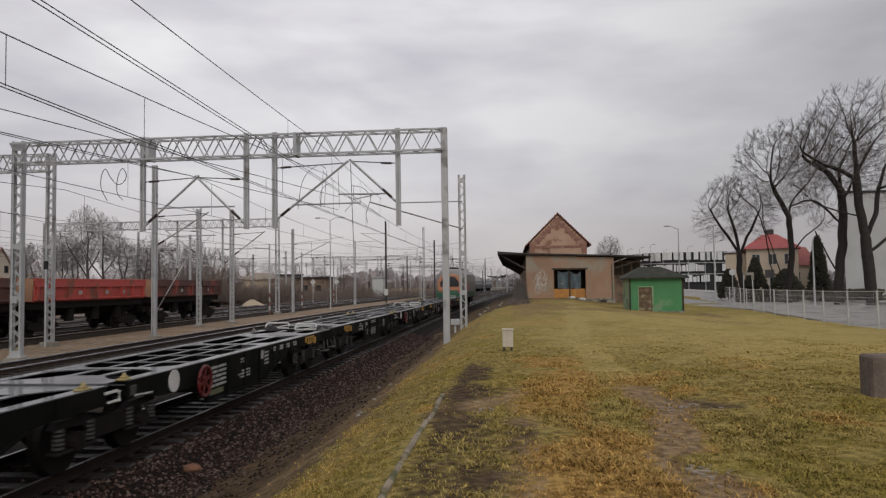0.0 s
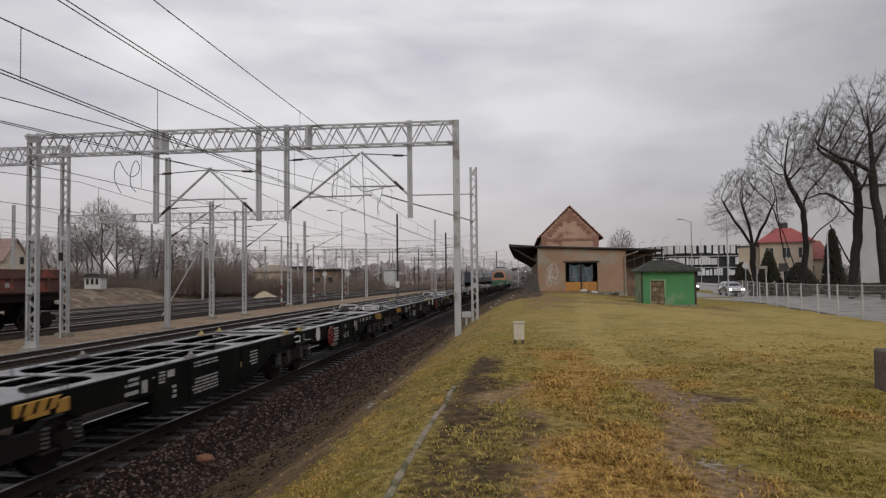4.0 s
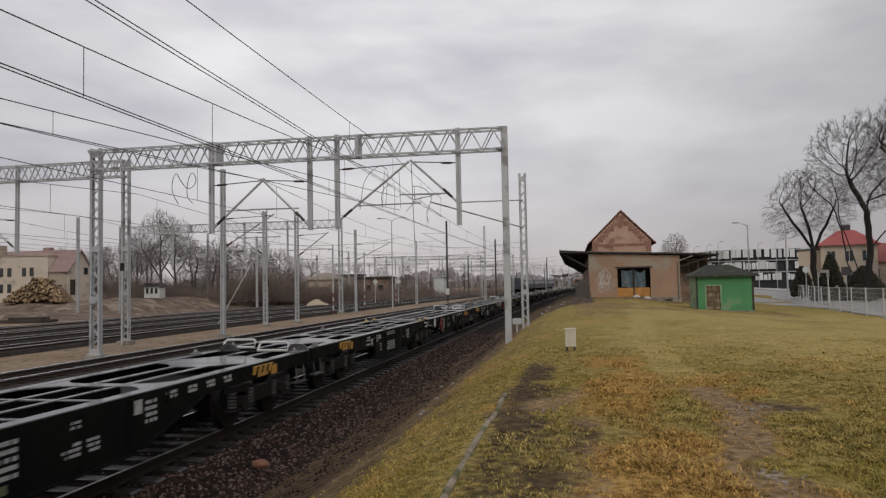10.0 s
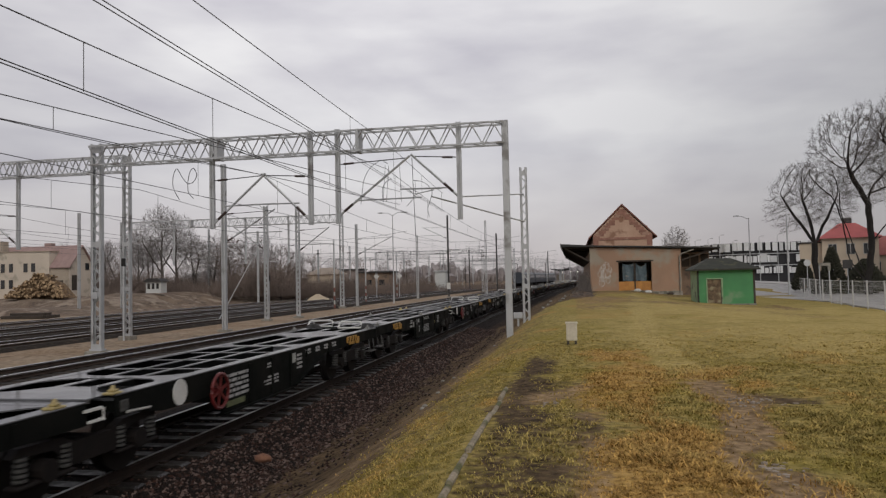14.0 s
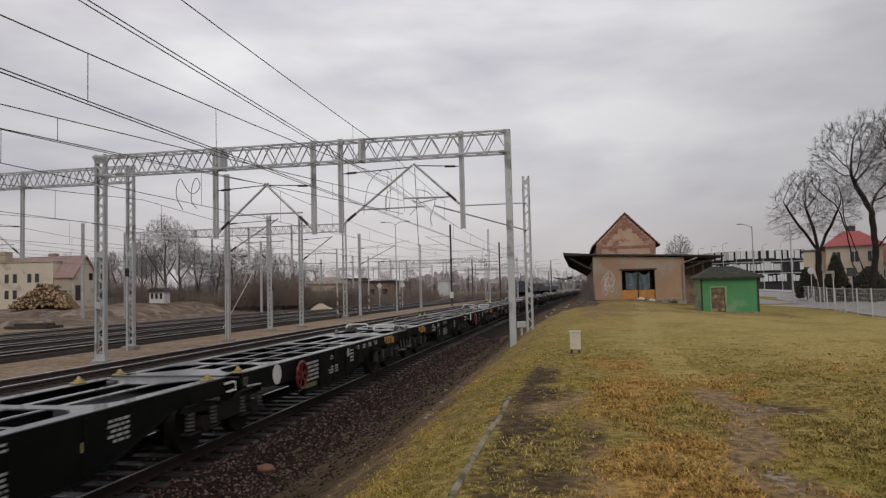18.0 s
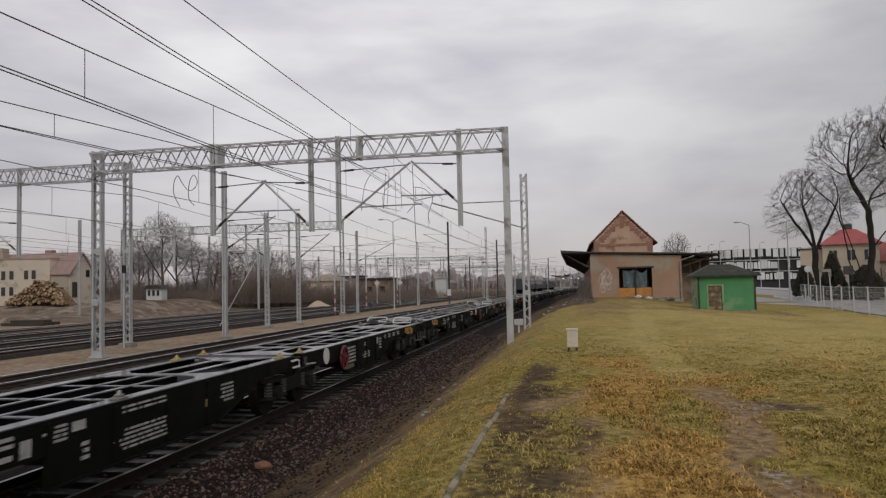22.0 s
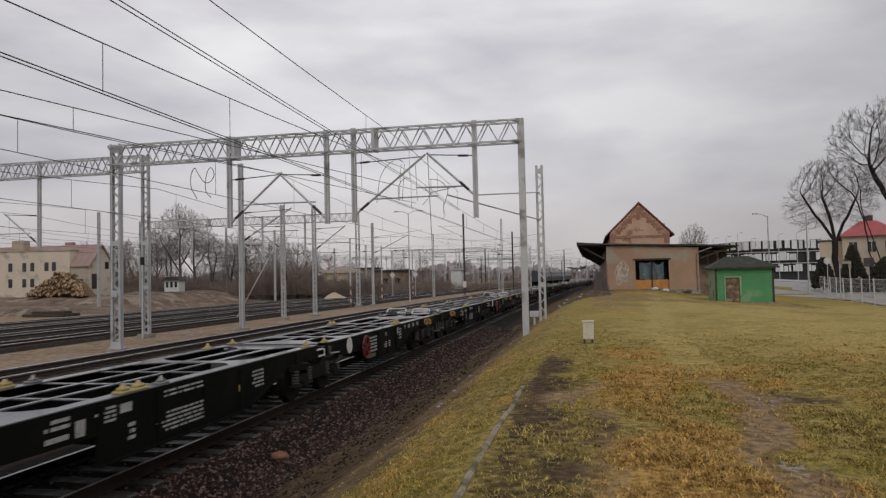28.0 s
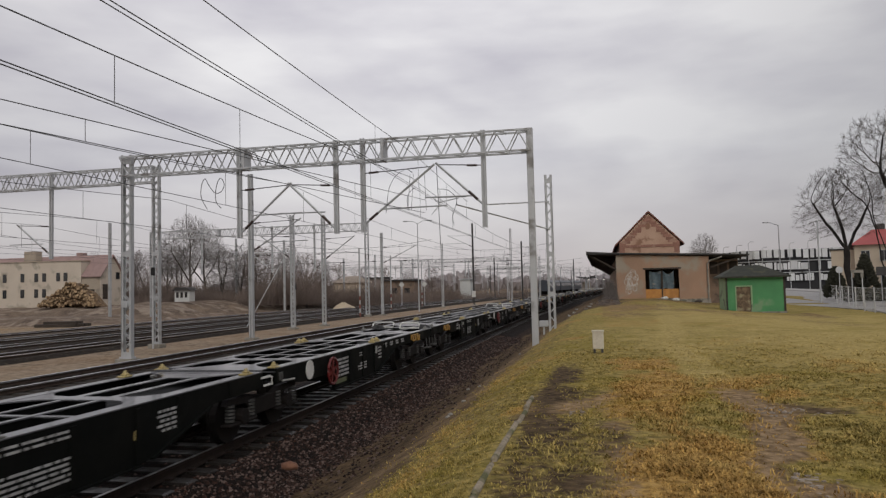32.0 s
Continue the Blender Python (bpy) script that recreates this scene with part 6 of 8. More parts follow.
M["beigewall"] = mat("beige_rendered_wall", (0.40, 0.34, 0.27), (0.33, 0.275, 0.22), 0.5, 0.9, 0, 0.1, 8, (0.26, 0.22, 0.18), 0.25)


def garage():
    g = thing("car_park_building", pose(0, 0, 0), "multi-storey car park clad in scattered pale panels", "building")
    line = [(27.5, 232.0), (28.6, 214.0), (30.6, 200.0), (33.2, 191.0), (36.5, 186.5), (40.5, 185.0), (58.0, 184.0)]
    top = 9.75
    for (xa, ya), (xb, yb) in zip(line, line[1:]):
        # solid near-black sheet in place of the shade inside the open decks
        part("wall", Bld().add([(xa, ya + 0.6, 0.3), (xb, yb + 0.6, 0.3), (xb, yb + 0.6, top), (xa, ya + 0.6, top), (xa + 1, ya + 6, 0.3), (xb + 1, yb + 6, 0.3), (xb + 1, yb + 6, top), (xa + 1, ya + 6, top)], [(0, 1, 2, 3), (7, 6, 5, 4), (3, 2, 6, 7)]), M["deckshade"], g)
    rq = random.Random(5)
    for z0, z1 in ((7.75, 9.75), (4.95, 6.7), (2.3, 3.8)):
        for (xa, ya), (xb, yb) in zip(line, line[1:]):
            L = math.hypot(xb - xa, yb - ya)
            u = 0.05
            while u < L - 0.4:
                wd = min(rq.choice((0.5, 0.8, 1.1, 1.5)), L - u)
                if rq.random() < (0.96 if z1 > 9 else 0.84):
                    f0, f1 = u / L, (u + wd) / L
                    p0, p1 = (xa + (xb - xa) * f0, ya + (yb - ya) * f0), (xa + (xb - xa) * f1, ya + (yb - ya) * f1)
                    dz = rq.choice((0, 0, 0.25, -0.2))
                    part("panel", Bld().beam((*p0, (z0 + z1) / 2 + dz / 2), (*p1, (z0 + z1) / 2 + dz / 2), 0.12, z1 - z0 + dz * (z1 < 9)), M["panel"], g)
                u += wd + rq.choice((0.1, 0.2, 0.45, 0.7))
    for (xa, ya), (xb, yb) in zip(line, line[1:]):
        for z in (4.25, 7.05):
            part("slab", Bld().beam((xa, ya + 0.3, z), (xb, yb + 0.3, z), 0.4, 0.18), M["galv"], g)


garage()


def window(parent, x, y, z, w, h, frame_m="white"):
    wn = part("window", Bld().box(x, x + w, y - 0.05, y + 0.02, z, z + h), M[frame_m], parent)
    part("pane", Bld().box(x + 0.06, x + w / 2 - 0.03, y - 0.07, y - 0.045, z + 0.06, z + h - 0.06), M["glass"], wn)
    part("pane", Bld().box(x + w / 2 + 0.03, x + w - 0.06, y - 0.07, y - 0.045, z + 0.06, z + h - 0.06), M["glass"], wn)


def red_house():
    g = thing("house", pose(31.4, 100, 0, 0, 0, -16), "cream house with a hipped red sheet roof", "house")
    Y, X0, X1 = 0.0, 0.0, 6.3
    part("wall", Bld().box(X0, X1, Y, Y + 10, 0.3, 6.75), M["yellowwall"], g)
    ev = [(X0 - 0.5, Y - 0.5, 6.7), (X1 + 0.5, Y - 0.5, 6.7), (X1 + 0.5, Y + 10.5, 6.7), (X0 - 0.5, Y + 10.5, 6.7)]
    rg = [(X0 + 2.2, Y + 4, 8.8), (X1 - 2.2, Y + 4, 8.8), (X1 - 2.2, Y + 6, 8.8), (X0 + 2.2, Y + 6, 8.8)]
    part("roof", Bld().add(ev + rg, [(3, 2, 1, 0), (0, 1, 5, 4), (1, 2, 6, 5), (2, 3, 7, 6), (3, 0, 4, 7), (4, 5, 6, 7)]), M["redroof"], g, "red sheet metal roof")
    part("chimney", Bld().box(X0 + 2.6, X0 + 3.7, Y + 4.2, Y + 5.2, 8.3, 9.5, 0.03), M["darksteel"], g)
    for x in (X0 + 0.7, X0 + 2.7, X0 + 4.6):
        for z in (1.6, 4.6):
            window(g, x, Y, z, 1.0, 1.4)
    part("annex", Bld().box(X0 - 2.6, X0 - 0.01, Y + 1.0, Y + 8, 0.3, 6.2), M["yellowwall"], g, "cream side wing under a flat roof")
    part("annex_roof", Bld().box(X0 - 2.75, X0 - 0.02, Y + 0.85, Y + 8.1, 6.2, 6.36), M["tar"], g)
    h = thing("house", pose(0, 0, 0), "lower red-roofed house half hidden by trees", "house")
    part("wall", Bld().box(37.2, 41.8, 104, 112, 0.3, 4.6), M["yellowwall"], h)
    part("roof", Bld().prism([(103.6, 4.5), (112.4, 4.5), (108, 7.2)], "x", 36.9, 42.2), M["dullredroof"], h)
    window(h, 38.6, 104, 2.4, 1.2, 1.3)
    k = thing("apartment_building", pose(0, 0, 0), "plain pale rendered building end behind the trees", "building")
    part("wall", Bld().prism([(36.1, 82), (52, 82), (59, 96), (42.3, 96)], "z", 0.3, 11.9), M["paleblock"], k)
    part("roof", Bld().prism([(36.0, 81.8), (52.2, 81.8), (59.2, 96.2), (42.1, 96.2)], "z", 11.9, 12.1), M["tar"], k)
    for z in (2.0, 4.8, 7.6):
        for x in (42.5, 45.0):
            window(k, x, 82, z, 1.3, 1.4)


red_house()


def left_house():
    g = thing("house", pose(0, 0, 0), "long cream two-storey block with small windows beside the yard", "house")
    Y = 88.0
    part("wall", Bld().prism([(-98, 0.8), (-71.1, 0.8), (-71.1, 7.6), (-98, 7.75)], "y", Y, Y + 2.0), M["creamwall"], g)
    part("parapet", Bld().prism([(-98.2, 7.75), (-71.0, 7.6), (-71.0, 7.72), (-98.2, 7.87)], "y", Y - 0.12, Y + 2.1), M["beigewall"], g)
    part("chimney", Bld().box(-81.4, -79.4, Y + 1, Y + 2.2, 7.7, 9.3, 0.03), M["beigewall"], g)
    for x in (-92, -89, -84, -81, -78.7, -77.4, -75.1, -73.9):
        window(g, x, Y, 4.85, 0.62, 1.2, "darkwood")
        if x < -76:
            window(g, x, Y, 2.6, 0.62, 1.2, "darkwood")
    h = thing("house", pose(0, 0, 0), "house with a faded red pitched roof behind a log pile", "house")
    prof = [(Y + 0.15, 0.8), (Y + 0.15, 5.6), (Y + 2.6, 8.35), (Y + 5.0, 5.6), (Y + 5.0, 0.8)]
    part("wall", Bld().prism(prof, "x", -71.05, -68.1), M["creamwall"], h)
    part("wall", Bld().box(-98, -71.05, Y + 2.1, Y + 5.0, 0.8, 5.6), M["creamwall"], h)
    part("roof", Bld().prism([(Y - 0.15, 5.45), (Y + 2.6, 8.52), (Y + 5.3, 5.45), (Y + 5.3, 5.3), (Y + 2.6, 8.36), (Y - 0.15, 5.3)], "x", -71.0, -67.8), M["pinkroof"], h, "faded red tiled roof")
    part("roof", Bld().prism([(Y + 2.05, 7.86), (Y + 2.6, 8.52), (Y + 5.3, 5.45), (Y + 5.3, 5.3), (Y + 2.6, 8.36), (Y + 2.05, 7.7)], "x", -98, -71.0), M["pinkroof"], h, "faded red tiled roof")
    part("chimney", Bld().box(-74.0, -72.9, Y + 2.6, Y + 3.5, 8.2, 8.95, 0.03), M["pinkroof"], h)
    part("front_wall", Bld().box(-71.02, -68.2, Y + 0.1, Y + 0.15, 1.2, 5.3), M["beigewall"], h)
    part("door", Bld().box(-69.9, -69.0, Y + 0.05, Y + 0.12, 1.5, 3.6), M["darkwood"], h)
    wn = part("window", Bld().box(-68.12, -68.06, Y + 3.4, Y + 4.2, 5.0, 6.0), M["darkwood"], h)
    part("pane", Bld().box(-68.07, -68.05, Y + 3.5, Y + 4.1, 5.1, 5.9), M["glass"], wn)
    # dark door on the gable, built as a flat panel
    part("porch", Bld().box(-68.12, -68.04, Y + 0.6, Y + 1.6, 2.2, 4.3), M["darkwood"], h, "dark flat door panel on the gable")
    k = thing("kiosk", pose(0, 0, 0), "small white garden kiosk with arched windows", "kiosk")
    part("wall", Bld().box(-56.5, -54.3, 88, 89.4, 1.6, 3.1), M["paleblock"], k)
    part("roof", Bld().prism([(-56.75, 3.1), (-54.05, 3.1), (-54.6, 3.55), (-56.2, 3.55)], "y", 87.7, 89.7), M["tar"], k)
    for x in (-56.25, -55.6, -54.95):
        window(k, x, 88, 2.15, 0.36, 0.75, "darkwood")


M["creamwall"] = mat("cream_rendered_wall", (0.58, 0.51, 0.43), (0.51, 0.445, 0.37), 0.5, 0.9, 0, 0.1, 8, (0.36, 0.32, 0.26), 0.2)
M["pinkroof"] = mat("faded_red_tiles", (0.34, 0.235, 0.22), (0.27, 0.185, 0.17), 1.2, 0.8, 0, 0.3, 14)
left_house()


def wood_pile():
    M["log"] = mat("sawn_logs", (0.25, 0.165, 0.09), (0.13, 0.085, 0.05), 6, 0.9, 0, 0.4, 20, (0.07, 0.05, 0.035), 0.3, vary=0.3)
    M["logend"] = mat("pale_log_ends", (0.42, 0.30, 0.18), (0.22, 0.15, 0.085), 6, 0.9, 0, 0.2, 20, vary=0.3)
    g = thing("log_pile", pose(0, 0, 0), "heap of sawn brown logs with pale ends", "log pile")
    me = Bld().cyl((0, -0.65, 0), (0, 0.65, 0), 0.14, 8, 0.12).mesh("log", M["log"])
    end = Bld().cyl((0, -0.657, 0), (0, -0.645, 0), 0.13, 8).mesh("cut_end", M["logend"])
    rq = random.Random(8)
    for k in range(299):
        u = rq.uniform(-1, 1)
        top = 2.75 * (1 - abs(u) ** 1.5) * (1 - 0.12 * (u > 0.3))
        hh = top * (rq.uniform(0.0, 1) if k % 5 < 3 else rq.uniform(0.85, 1.05))
        o = part("log", me, None, g)
        o.location = (-67.7 + u * 3.8, 83.2 - 1.5 * (1 - hh / 3.0) + rq.uniform(-0.3, 0.3), 1.5 + max(0.0, hh))
        o.rotation_euler = (rq.uniform(-0.5, 0.3), 0, rq.uniform(-0.9, 0.9))
        o.scale = [rq.uniform(0.8, 1.35)] * 3
        part("cut_end", end, None, o)
    part("core", Bld().prism([(-71.5, 1.2), (-64.0, 1.2), (-65.8, 3.1), (-67.7, 3.9), (-69.6, 3.1)], "y", 82.6, 84.4), M["log"], g)


wood_pile()


M["fadedred"] = mat("faded_red_paint", (0.22, 0.07, 0.05), (0.13, 0.05, 0.04), 5, 0.7, 0, 0.1)
M["paleroof"] = mat("pale_beige_roof", (0.34, 0.285, 0.23), (0.26, 0.215, 0.175), 1.2, 0.85, 0, 0.2)
M["gravel"] = mat("pale_yellow_gravel", (0.52, 0.43, 0.31), (0.4, 0.33, 0.235), 4, 0.95, 0, 0.6, 18)
M["storewall"] = mat("grey_pink_render", (0.30, 0.255, 0.24), (0.22, 0.185, 0.17), 0.6, 0.9, 0, 0.2, 10, (0.15, 0.12, 0.1), 0.3)


def yard_bits():
    """Huts, poles, signals and stores across the yard."""
    h = thing("yard_hut", pose(0, 0, 0), "low beige yard hut with hipped roof", "hut")
    P = at(-21.0, 140)
    Q = at(-18.8, 140)
    part("wall", Bld().box(P.x, Q.x, 140, 146, -0.3, 4.2), M["yellowwall"], h)
    part("roof", Bld().add([(P.x - 0.6, 139.4, 4.1), (Q.x + 0.6, 139.4, 4.1), (Q.x + 0.6, 146.6, 4.1), (P.x - 0.6, 146.6, 4.1), (P.x + 2, 143, 5.5), (Q.x - 1.5, 143, 5.5)], [(3, 2, 1, 0), (0, 1, 5, 4), (1, 2, 5), (2, 3, 4, 5), (3, 0, 4)]), M["paleroof"], h)
    w = thing("yard_store", pose(0, 0, 0), "long low brown rendered store across the yard", "building")
    P, Q = at(-18.6, 150), at(-14.6, 150)
    part("wall", Bld().box(P.x, P.x + 4.6, 149.7, 156, -0.3, 5.0), M["storewall"], w, "taller grey-pink rendered bay")
    part("wall", Bld().box(P.x + 4.6, Q.x, 150, 156, -0.3, 4.3), M["bayplaster"], w)
    part("roof", Bld().box(P.x + 4.6, Q.x + 0.4, 149.5, 156.4, 4.3, 4.6), M["tar"], w)
    part("roof", Bld().box(P.x - 0.3, P.x + 4.8, 149.3, 156.4, 5.0, 5.25), M["tar"], w)
    for k in range(4):
        window(w, P.x + 0.8 + k * 2.8, 149.7 if k < 2 else 150, 1.6, 1.2, 1.2, "darkwood")
    P = at(-20.2, 104)
    s = part("gravel_mound", _heap(P.x, P.y, 2.0, 1.15), M["gravel"])
    tagged(s, "small heap of pale yellow gravel", "gravel heap")
    for a, d in ((-18.9, 74), (-16.45, 92), (-14.0, 110)):
        P = at(a, d)
        g = thing("striped_pole", pose(P.x, P.y, -0.3), "pale steel pole with faded red and white bands", "marker pole", "banded poles")
        part("pole", Bld().cyl((0, 0, 2.7), (0, 0, 7.4), 0.085, 8), M["galv"], g)
        for k in range(6):
            part("band", Bld().cyl((0, 0, k * 0.45), (0, 0, k * 0.45 + 0.45), 0.09, 8), M["tag"] if k % 2 else M["fadedred"], g)
    for a, d, z in ((-23.9, 55.0, 3.4), (-34.2, 35.0, 4.3)):
        P = at(a, d)
        g = thing("railway_signal", pose(P.x, P.y, -0.3), "black colour-light railway signal on a thin post", "signal", "signals")
        part("post", Bld().cyl((0, 0, 0), (0, 0, z), 0.05, 8), M["galv"], g)
        part("backboard", Bld().box(-0.12, 0.12, -0.05, 0.05, z - 0.35, z + 0.1, 0.03), M["tyre"], g)
    for a, d in ((-15.6, 118), (-13.8, 118)):
        P = at(a, d)
        g = thing("diamond_board", pose(P.x, P.y, -0.3), "white diamond marker board on a post", "marker board", "marker boards")
        part("post", Bld().cyl((0, 0, 0), (0, 0, 3.6), 0.05, 8), M["galv"], g)
        part("board", Bld().prism([(-0.5, 3.6), (0, 3.1), (0.5, 3.6), (0, 4.1)], "y", -0.05, 0), M["white"], g)
    P, Q = Vector((-33.0, 170, 0)), Vector((-30.4, 170, 0))
    g = thing("white_shed", pose(0, 0, 0), "small pale sheet metal shed in the yard", "shed")
    part("wall", Bld().box(P.x, Q.x, 170, 174, -0.3, 4.4, 0.05), M["paleblock"], g)
    part("roof", Bld().box(P.x - 0.3, Q.x + 0.3, 169.7, 174.3, 4.4, 4.7), M["galv"], g)
    # stacked rails on the left
    P = at(-40.0, 62)
    g = thing("sleeper_stack", pose(P.x, P.y, -0.3), "low stack of dark old sleepers on the ground", "sleeper stack")
    for k in range(5):
        part("sleeper", Bld().box(-2.4 + 0.2 * (k % 2), 2.2, k * 0.5 - 1.2, k * 0.5 - 0.85, 0, 0.28, 0.02), M["darkwood"], g)
    part("sleeper", Bld().box(-1.9, 1.8, -0.6, -0.2, 0.29, 0.52, 0.02), M["darkwood"], g)
    part("sleeper", Bld().box(-1.7, 1.9, 0.0, 0.4, 0.29, 0.52, 0.02), M["darkwood"], g)
    # stay wire of a mast
    g = thing("mast_stay", pose(0, 0, 0), "slanting guy rod with pale sleeve anchoring a mast", "guy rod")
    part("rod", Bld().cyl((-27.0, 51.4, -0.36), (-24.1, 52.3, 5.2), 0.032, 6), M["galv"], g)
    part("footing", Bld().box(-27.5, -26.6, 51.1, 51.7, -0.4, -0.2, 0.03), M["concrete"], g)


def _heap(x, y, r, h):
    vs, fs = [], []
    for k in range(5):
        for i in range(14):
            a = 2 * math.pi * i / 14
            q = r * (1 - k / 4.6) * (1 + 0.12 * math.sin(3 * a + k))
            vs.append((x + q * math.cos(a), y + q * math.sin(a), -0.4 + h * (k / 4) ** 0.8 + 0.06 * math.sin(5 * a)))
    for k in range(4):
        fs += [(k * 14 + i, k * 14 + (i + 1) % 14, k * 14 + 14 + (i + 1) % 14, k * 14 + 14 + i) for i in range(14)]
    fs.append(tuple(56 + i for i in range(14)))
    return Bld().add(vs, fs)


yard_bits()


# ---- the station in the distance ----
def station():
    M["coachblue"] = mat("dark_blue_coach", (0.05, 0.058, 0.072), (0.04, 0.045, 0.055), 0.5, 0.4, 0, 0)
    for k in range(3):
        y = 205 + k * 27
        x = -22.3 + bend(y)
        g = thing("passenger_coach", pose(x, y, 0, 0, 0, -math.degrees((y - 25) / 2500)), "dark blue passenger coach standing at the station", "coach", "standing coaches")
        part("body", Bld().prism([(-1.4, 1.0), (1.4, 1.0), (1.45, 2.2), (1.35, 3.6), (0.8, 4.1), (-0.8, 4.1), (-1.35, 3.6), (-1.45, 2.2)], "y", 0, 26), M["coachblue"], g)
        for q in range(9):
            part("window", Bld().box(1.40, 1.46, 1.5 + q * 2.7, 3.2 + q * 2.7, 2.2, 3.2), M["glass"], g)
        for yb in (4, 22):
            part("bogie", Bld().box(-1.1, 1.1, yb - 1.6, yb + 1.6, 0.05, 1.0, 0.05), M["bogie"], g)
    y = 350
    x = -28.2 + bend(y)
    g = thing("platform_canopy", pose(x, y, 0), "long dark platform canopy on posts", "canopy")
    part("roof", Bld().prism([(-4.5, 6.2), (0, 5.6), (4.5, 6.2), (4.5, 6.6), (0, 6.0), (-4.5, 6.6)], "y", 0, 60), M["tar"], g)
    for k in range(7):
        part("post", Bld().box(-0.2, 0.2, k * 9 + 2, k * 9 + 2.4, -0.3, 5.7), M["galv"], g)
    part("platform", Bld().box(-4, 4, -30, 90, -0.4, 0.55), M["concrete"], g)
    part("kiosk", Bld().box(-2, 2, 20, 30, 0.55, 3.6), M["beigewall"], g)
    for dx in (-3.2, 0.5, 3.5):
        b = thing("platform_lamp", pose(x + dx + 5, y - 20, 0), "lit white platform lamp on a post", "lamp", "platform lamps")
        part("post", Bld().cyl((0, 0, -0.3), (0, 0, 4.6), 0.06, 8), M["galv"], b)
        part("lantern", Bld().box(-0.2, 0.2, -0.12, 0.12, 4.55, 4.75, 0.03), M["platformglow"], b)


station()


# ---- trees ----
M["bark"] = mat("dark_wet_bark", (0.038, 0.032, 0.028), (0.02, 0.017, 0.015), 3, 0.9, 0, 0.5, 18)
M["twig"] = mat("bare_twigs", (0.15, 0.13, 0.118), (0.095, 0.08, 0.072), 2, 0.9, 0, 0.0)
M["twiggrey"] = mat("grey_bare_twigs", (0.27, 0.25, 0.24), (0.17, 0.155, 0.15), 1, 0.9, 0, 0.0)
M["barkdark"] = mat("dark_grey_bark", (0.12, 0.105, 0.095), (0.07, 0.06, 0.054), 2, 0.9, 0, 0.3)
M["twigbrown"] = mat("brown_undergrowth", (0.21, 0.165, 0.14), (0.125, 0.097, 0.085), 0.3, 0.9, 0, 0.0)
M["needle"] = mat("dark_evergreen", (0.06, 0.058, 0.036), (0.032, 0.034, 0.022), 2, 0.85, 0, 0.1, vary=0.2)


def crown_tree(seed, stems, blobs, count, base, step=0.28, kill=0.4, reach=2.4, tip=0.0078, twigs=4, length=0.64, bark="bark", twig="twig"):
    """A bare tree: limbs grow from its stems towards points spread through the crown, thicken where they join and end in fine twigs."""
    rq = np.random.default_rng(seed)
    pos, par = [], []
    for pts in stems:
        last = -1
        if pts[0] is None:
            # a stem that leaves an earlier one near the given point
            q = Vector(pts[1])
            last = min(range(len(pos)), key=lambda i: (Vector(pos[i]) - q).length)
            pts = [pos[last]] + list(pts[2:])
        for a, b in zip(pts, pts[1:]):
            a, b = Vector(a), Vector(b)
            m = max(1, int((b - a).length / step))
            for i in range(0 if last < 0 else 1, m + 1):
                if i == 0 and last >= 0:
                    continue
                p = a + (b - a) * (i / m) + Vector(rq.normal(0, 0.05, 3)) * (i > 0)
                pos.append(tuple(p))
                par.append(last)
                last = len(pos) - 1
    aim = []
    vol = [b[3] * b[4] * b[5] for b in blobs]
    for b, v in zip(blobs, vol):
        m = int(count * v / sum(vol))
        d = rq.normal(size=(m, 3))
        d /= np.linalg.norm(d, axis=1)[:, None]
        d *= (rq.random(m) ** 0.42)[:, None]
        aim.append(np.array(b[:3]) + d * np.array(b[3:]))
    aim = np.concatenate(aim)
    aim = aim[[noise.noise((0.55 * p[0] + seed, 0.55 * p[1], 0.55 * p[2])) > -0.12 for p in aim]]
    mid = aim.mean(0)
    P = np.array(pos)
    D = np.linalg.norm(aim[:, None] - P[None], axis=2)
    near, dist = D.argmin(1), D.min(1)
    for turn in range(160):
        live = dist < (reach if turn > 25 else 9.0)
        if not live.any():
            break
        pull = {}
        for i in np.nonzero(live)[0]:
            k = near[i]
            v = (aim[i] - P[k]) / max(dist[i], 1e-6)
            pull[k] = pull.get(k, 0) + v
        fresh, who = [], []
        for k, v in pull.items():
            v = v / (np.linalg.norm(v) + 1e-6) + rq.normal(0, 0.16, 3) + np.array((0, 0, 0.06))
            q = P[k] + v / np.linalg.norm(v) * step
            fresh.append(q)
            who.append(int(k))
        fresh = np.array(fresh)
        n0 = len(P)
        P = np.concatenate([P, fresh])
        par += who
        D = np.linalg.norm(aim[:, None] - fresh[None], axis=2)
        j = D.argmin(1)
        d = D[np.arange(len(aim)), j]
        upd = d < dist - 1e-5
        near[upd], dist[upd] = n0 + j[upd], d[upd]
        stay = dist > kill
        # a node that keeps pulling without coming nearer is let go
        aim, near, dist = aim[stay], near[stay], dist[stay]
        if len(aim) == 0 or len(P) > 15000:
            break
    kids = [[] for _ in par]
    for i, p in enumerate(par):
        if p >= 0:
            kids[p].append(i)
    for _ in range(2):
        Q = P.copy()
        for i, p in enumerate(par):
            if p >= 0 and kids[i]:
                Q[i] = 0.5 * P[i] + 0.25 * P[p] + 0.25 * P[kids[i][0]]
        P = Q
    e, r = 2.5, np.zeros(len(P))
    for i in range(len(P) - 1, -1, -1):
        r[i] = max(tip, sum(r[c] ** e for c in kids[i]) ** (1 / e))
    r0, made = r[0], len(pos)
    r = tip + (base - tip) * (np.maximum(r - tip, 0) / max(1e-6, r0 - tip)) ** 1.38
    r[:made] = np.maximum(r[:made], base * 0.25 * (1 - 0.8 * P[:made, 2] / P[:made, 2].max()))
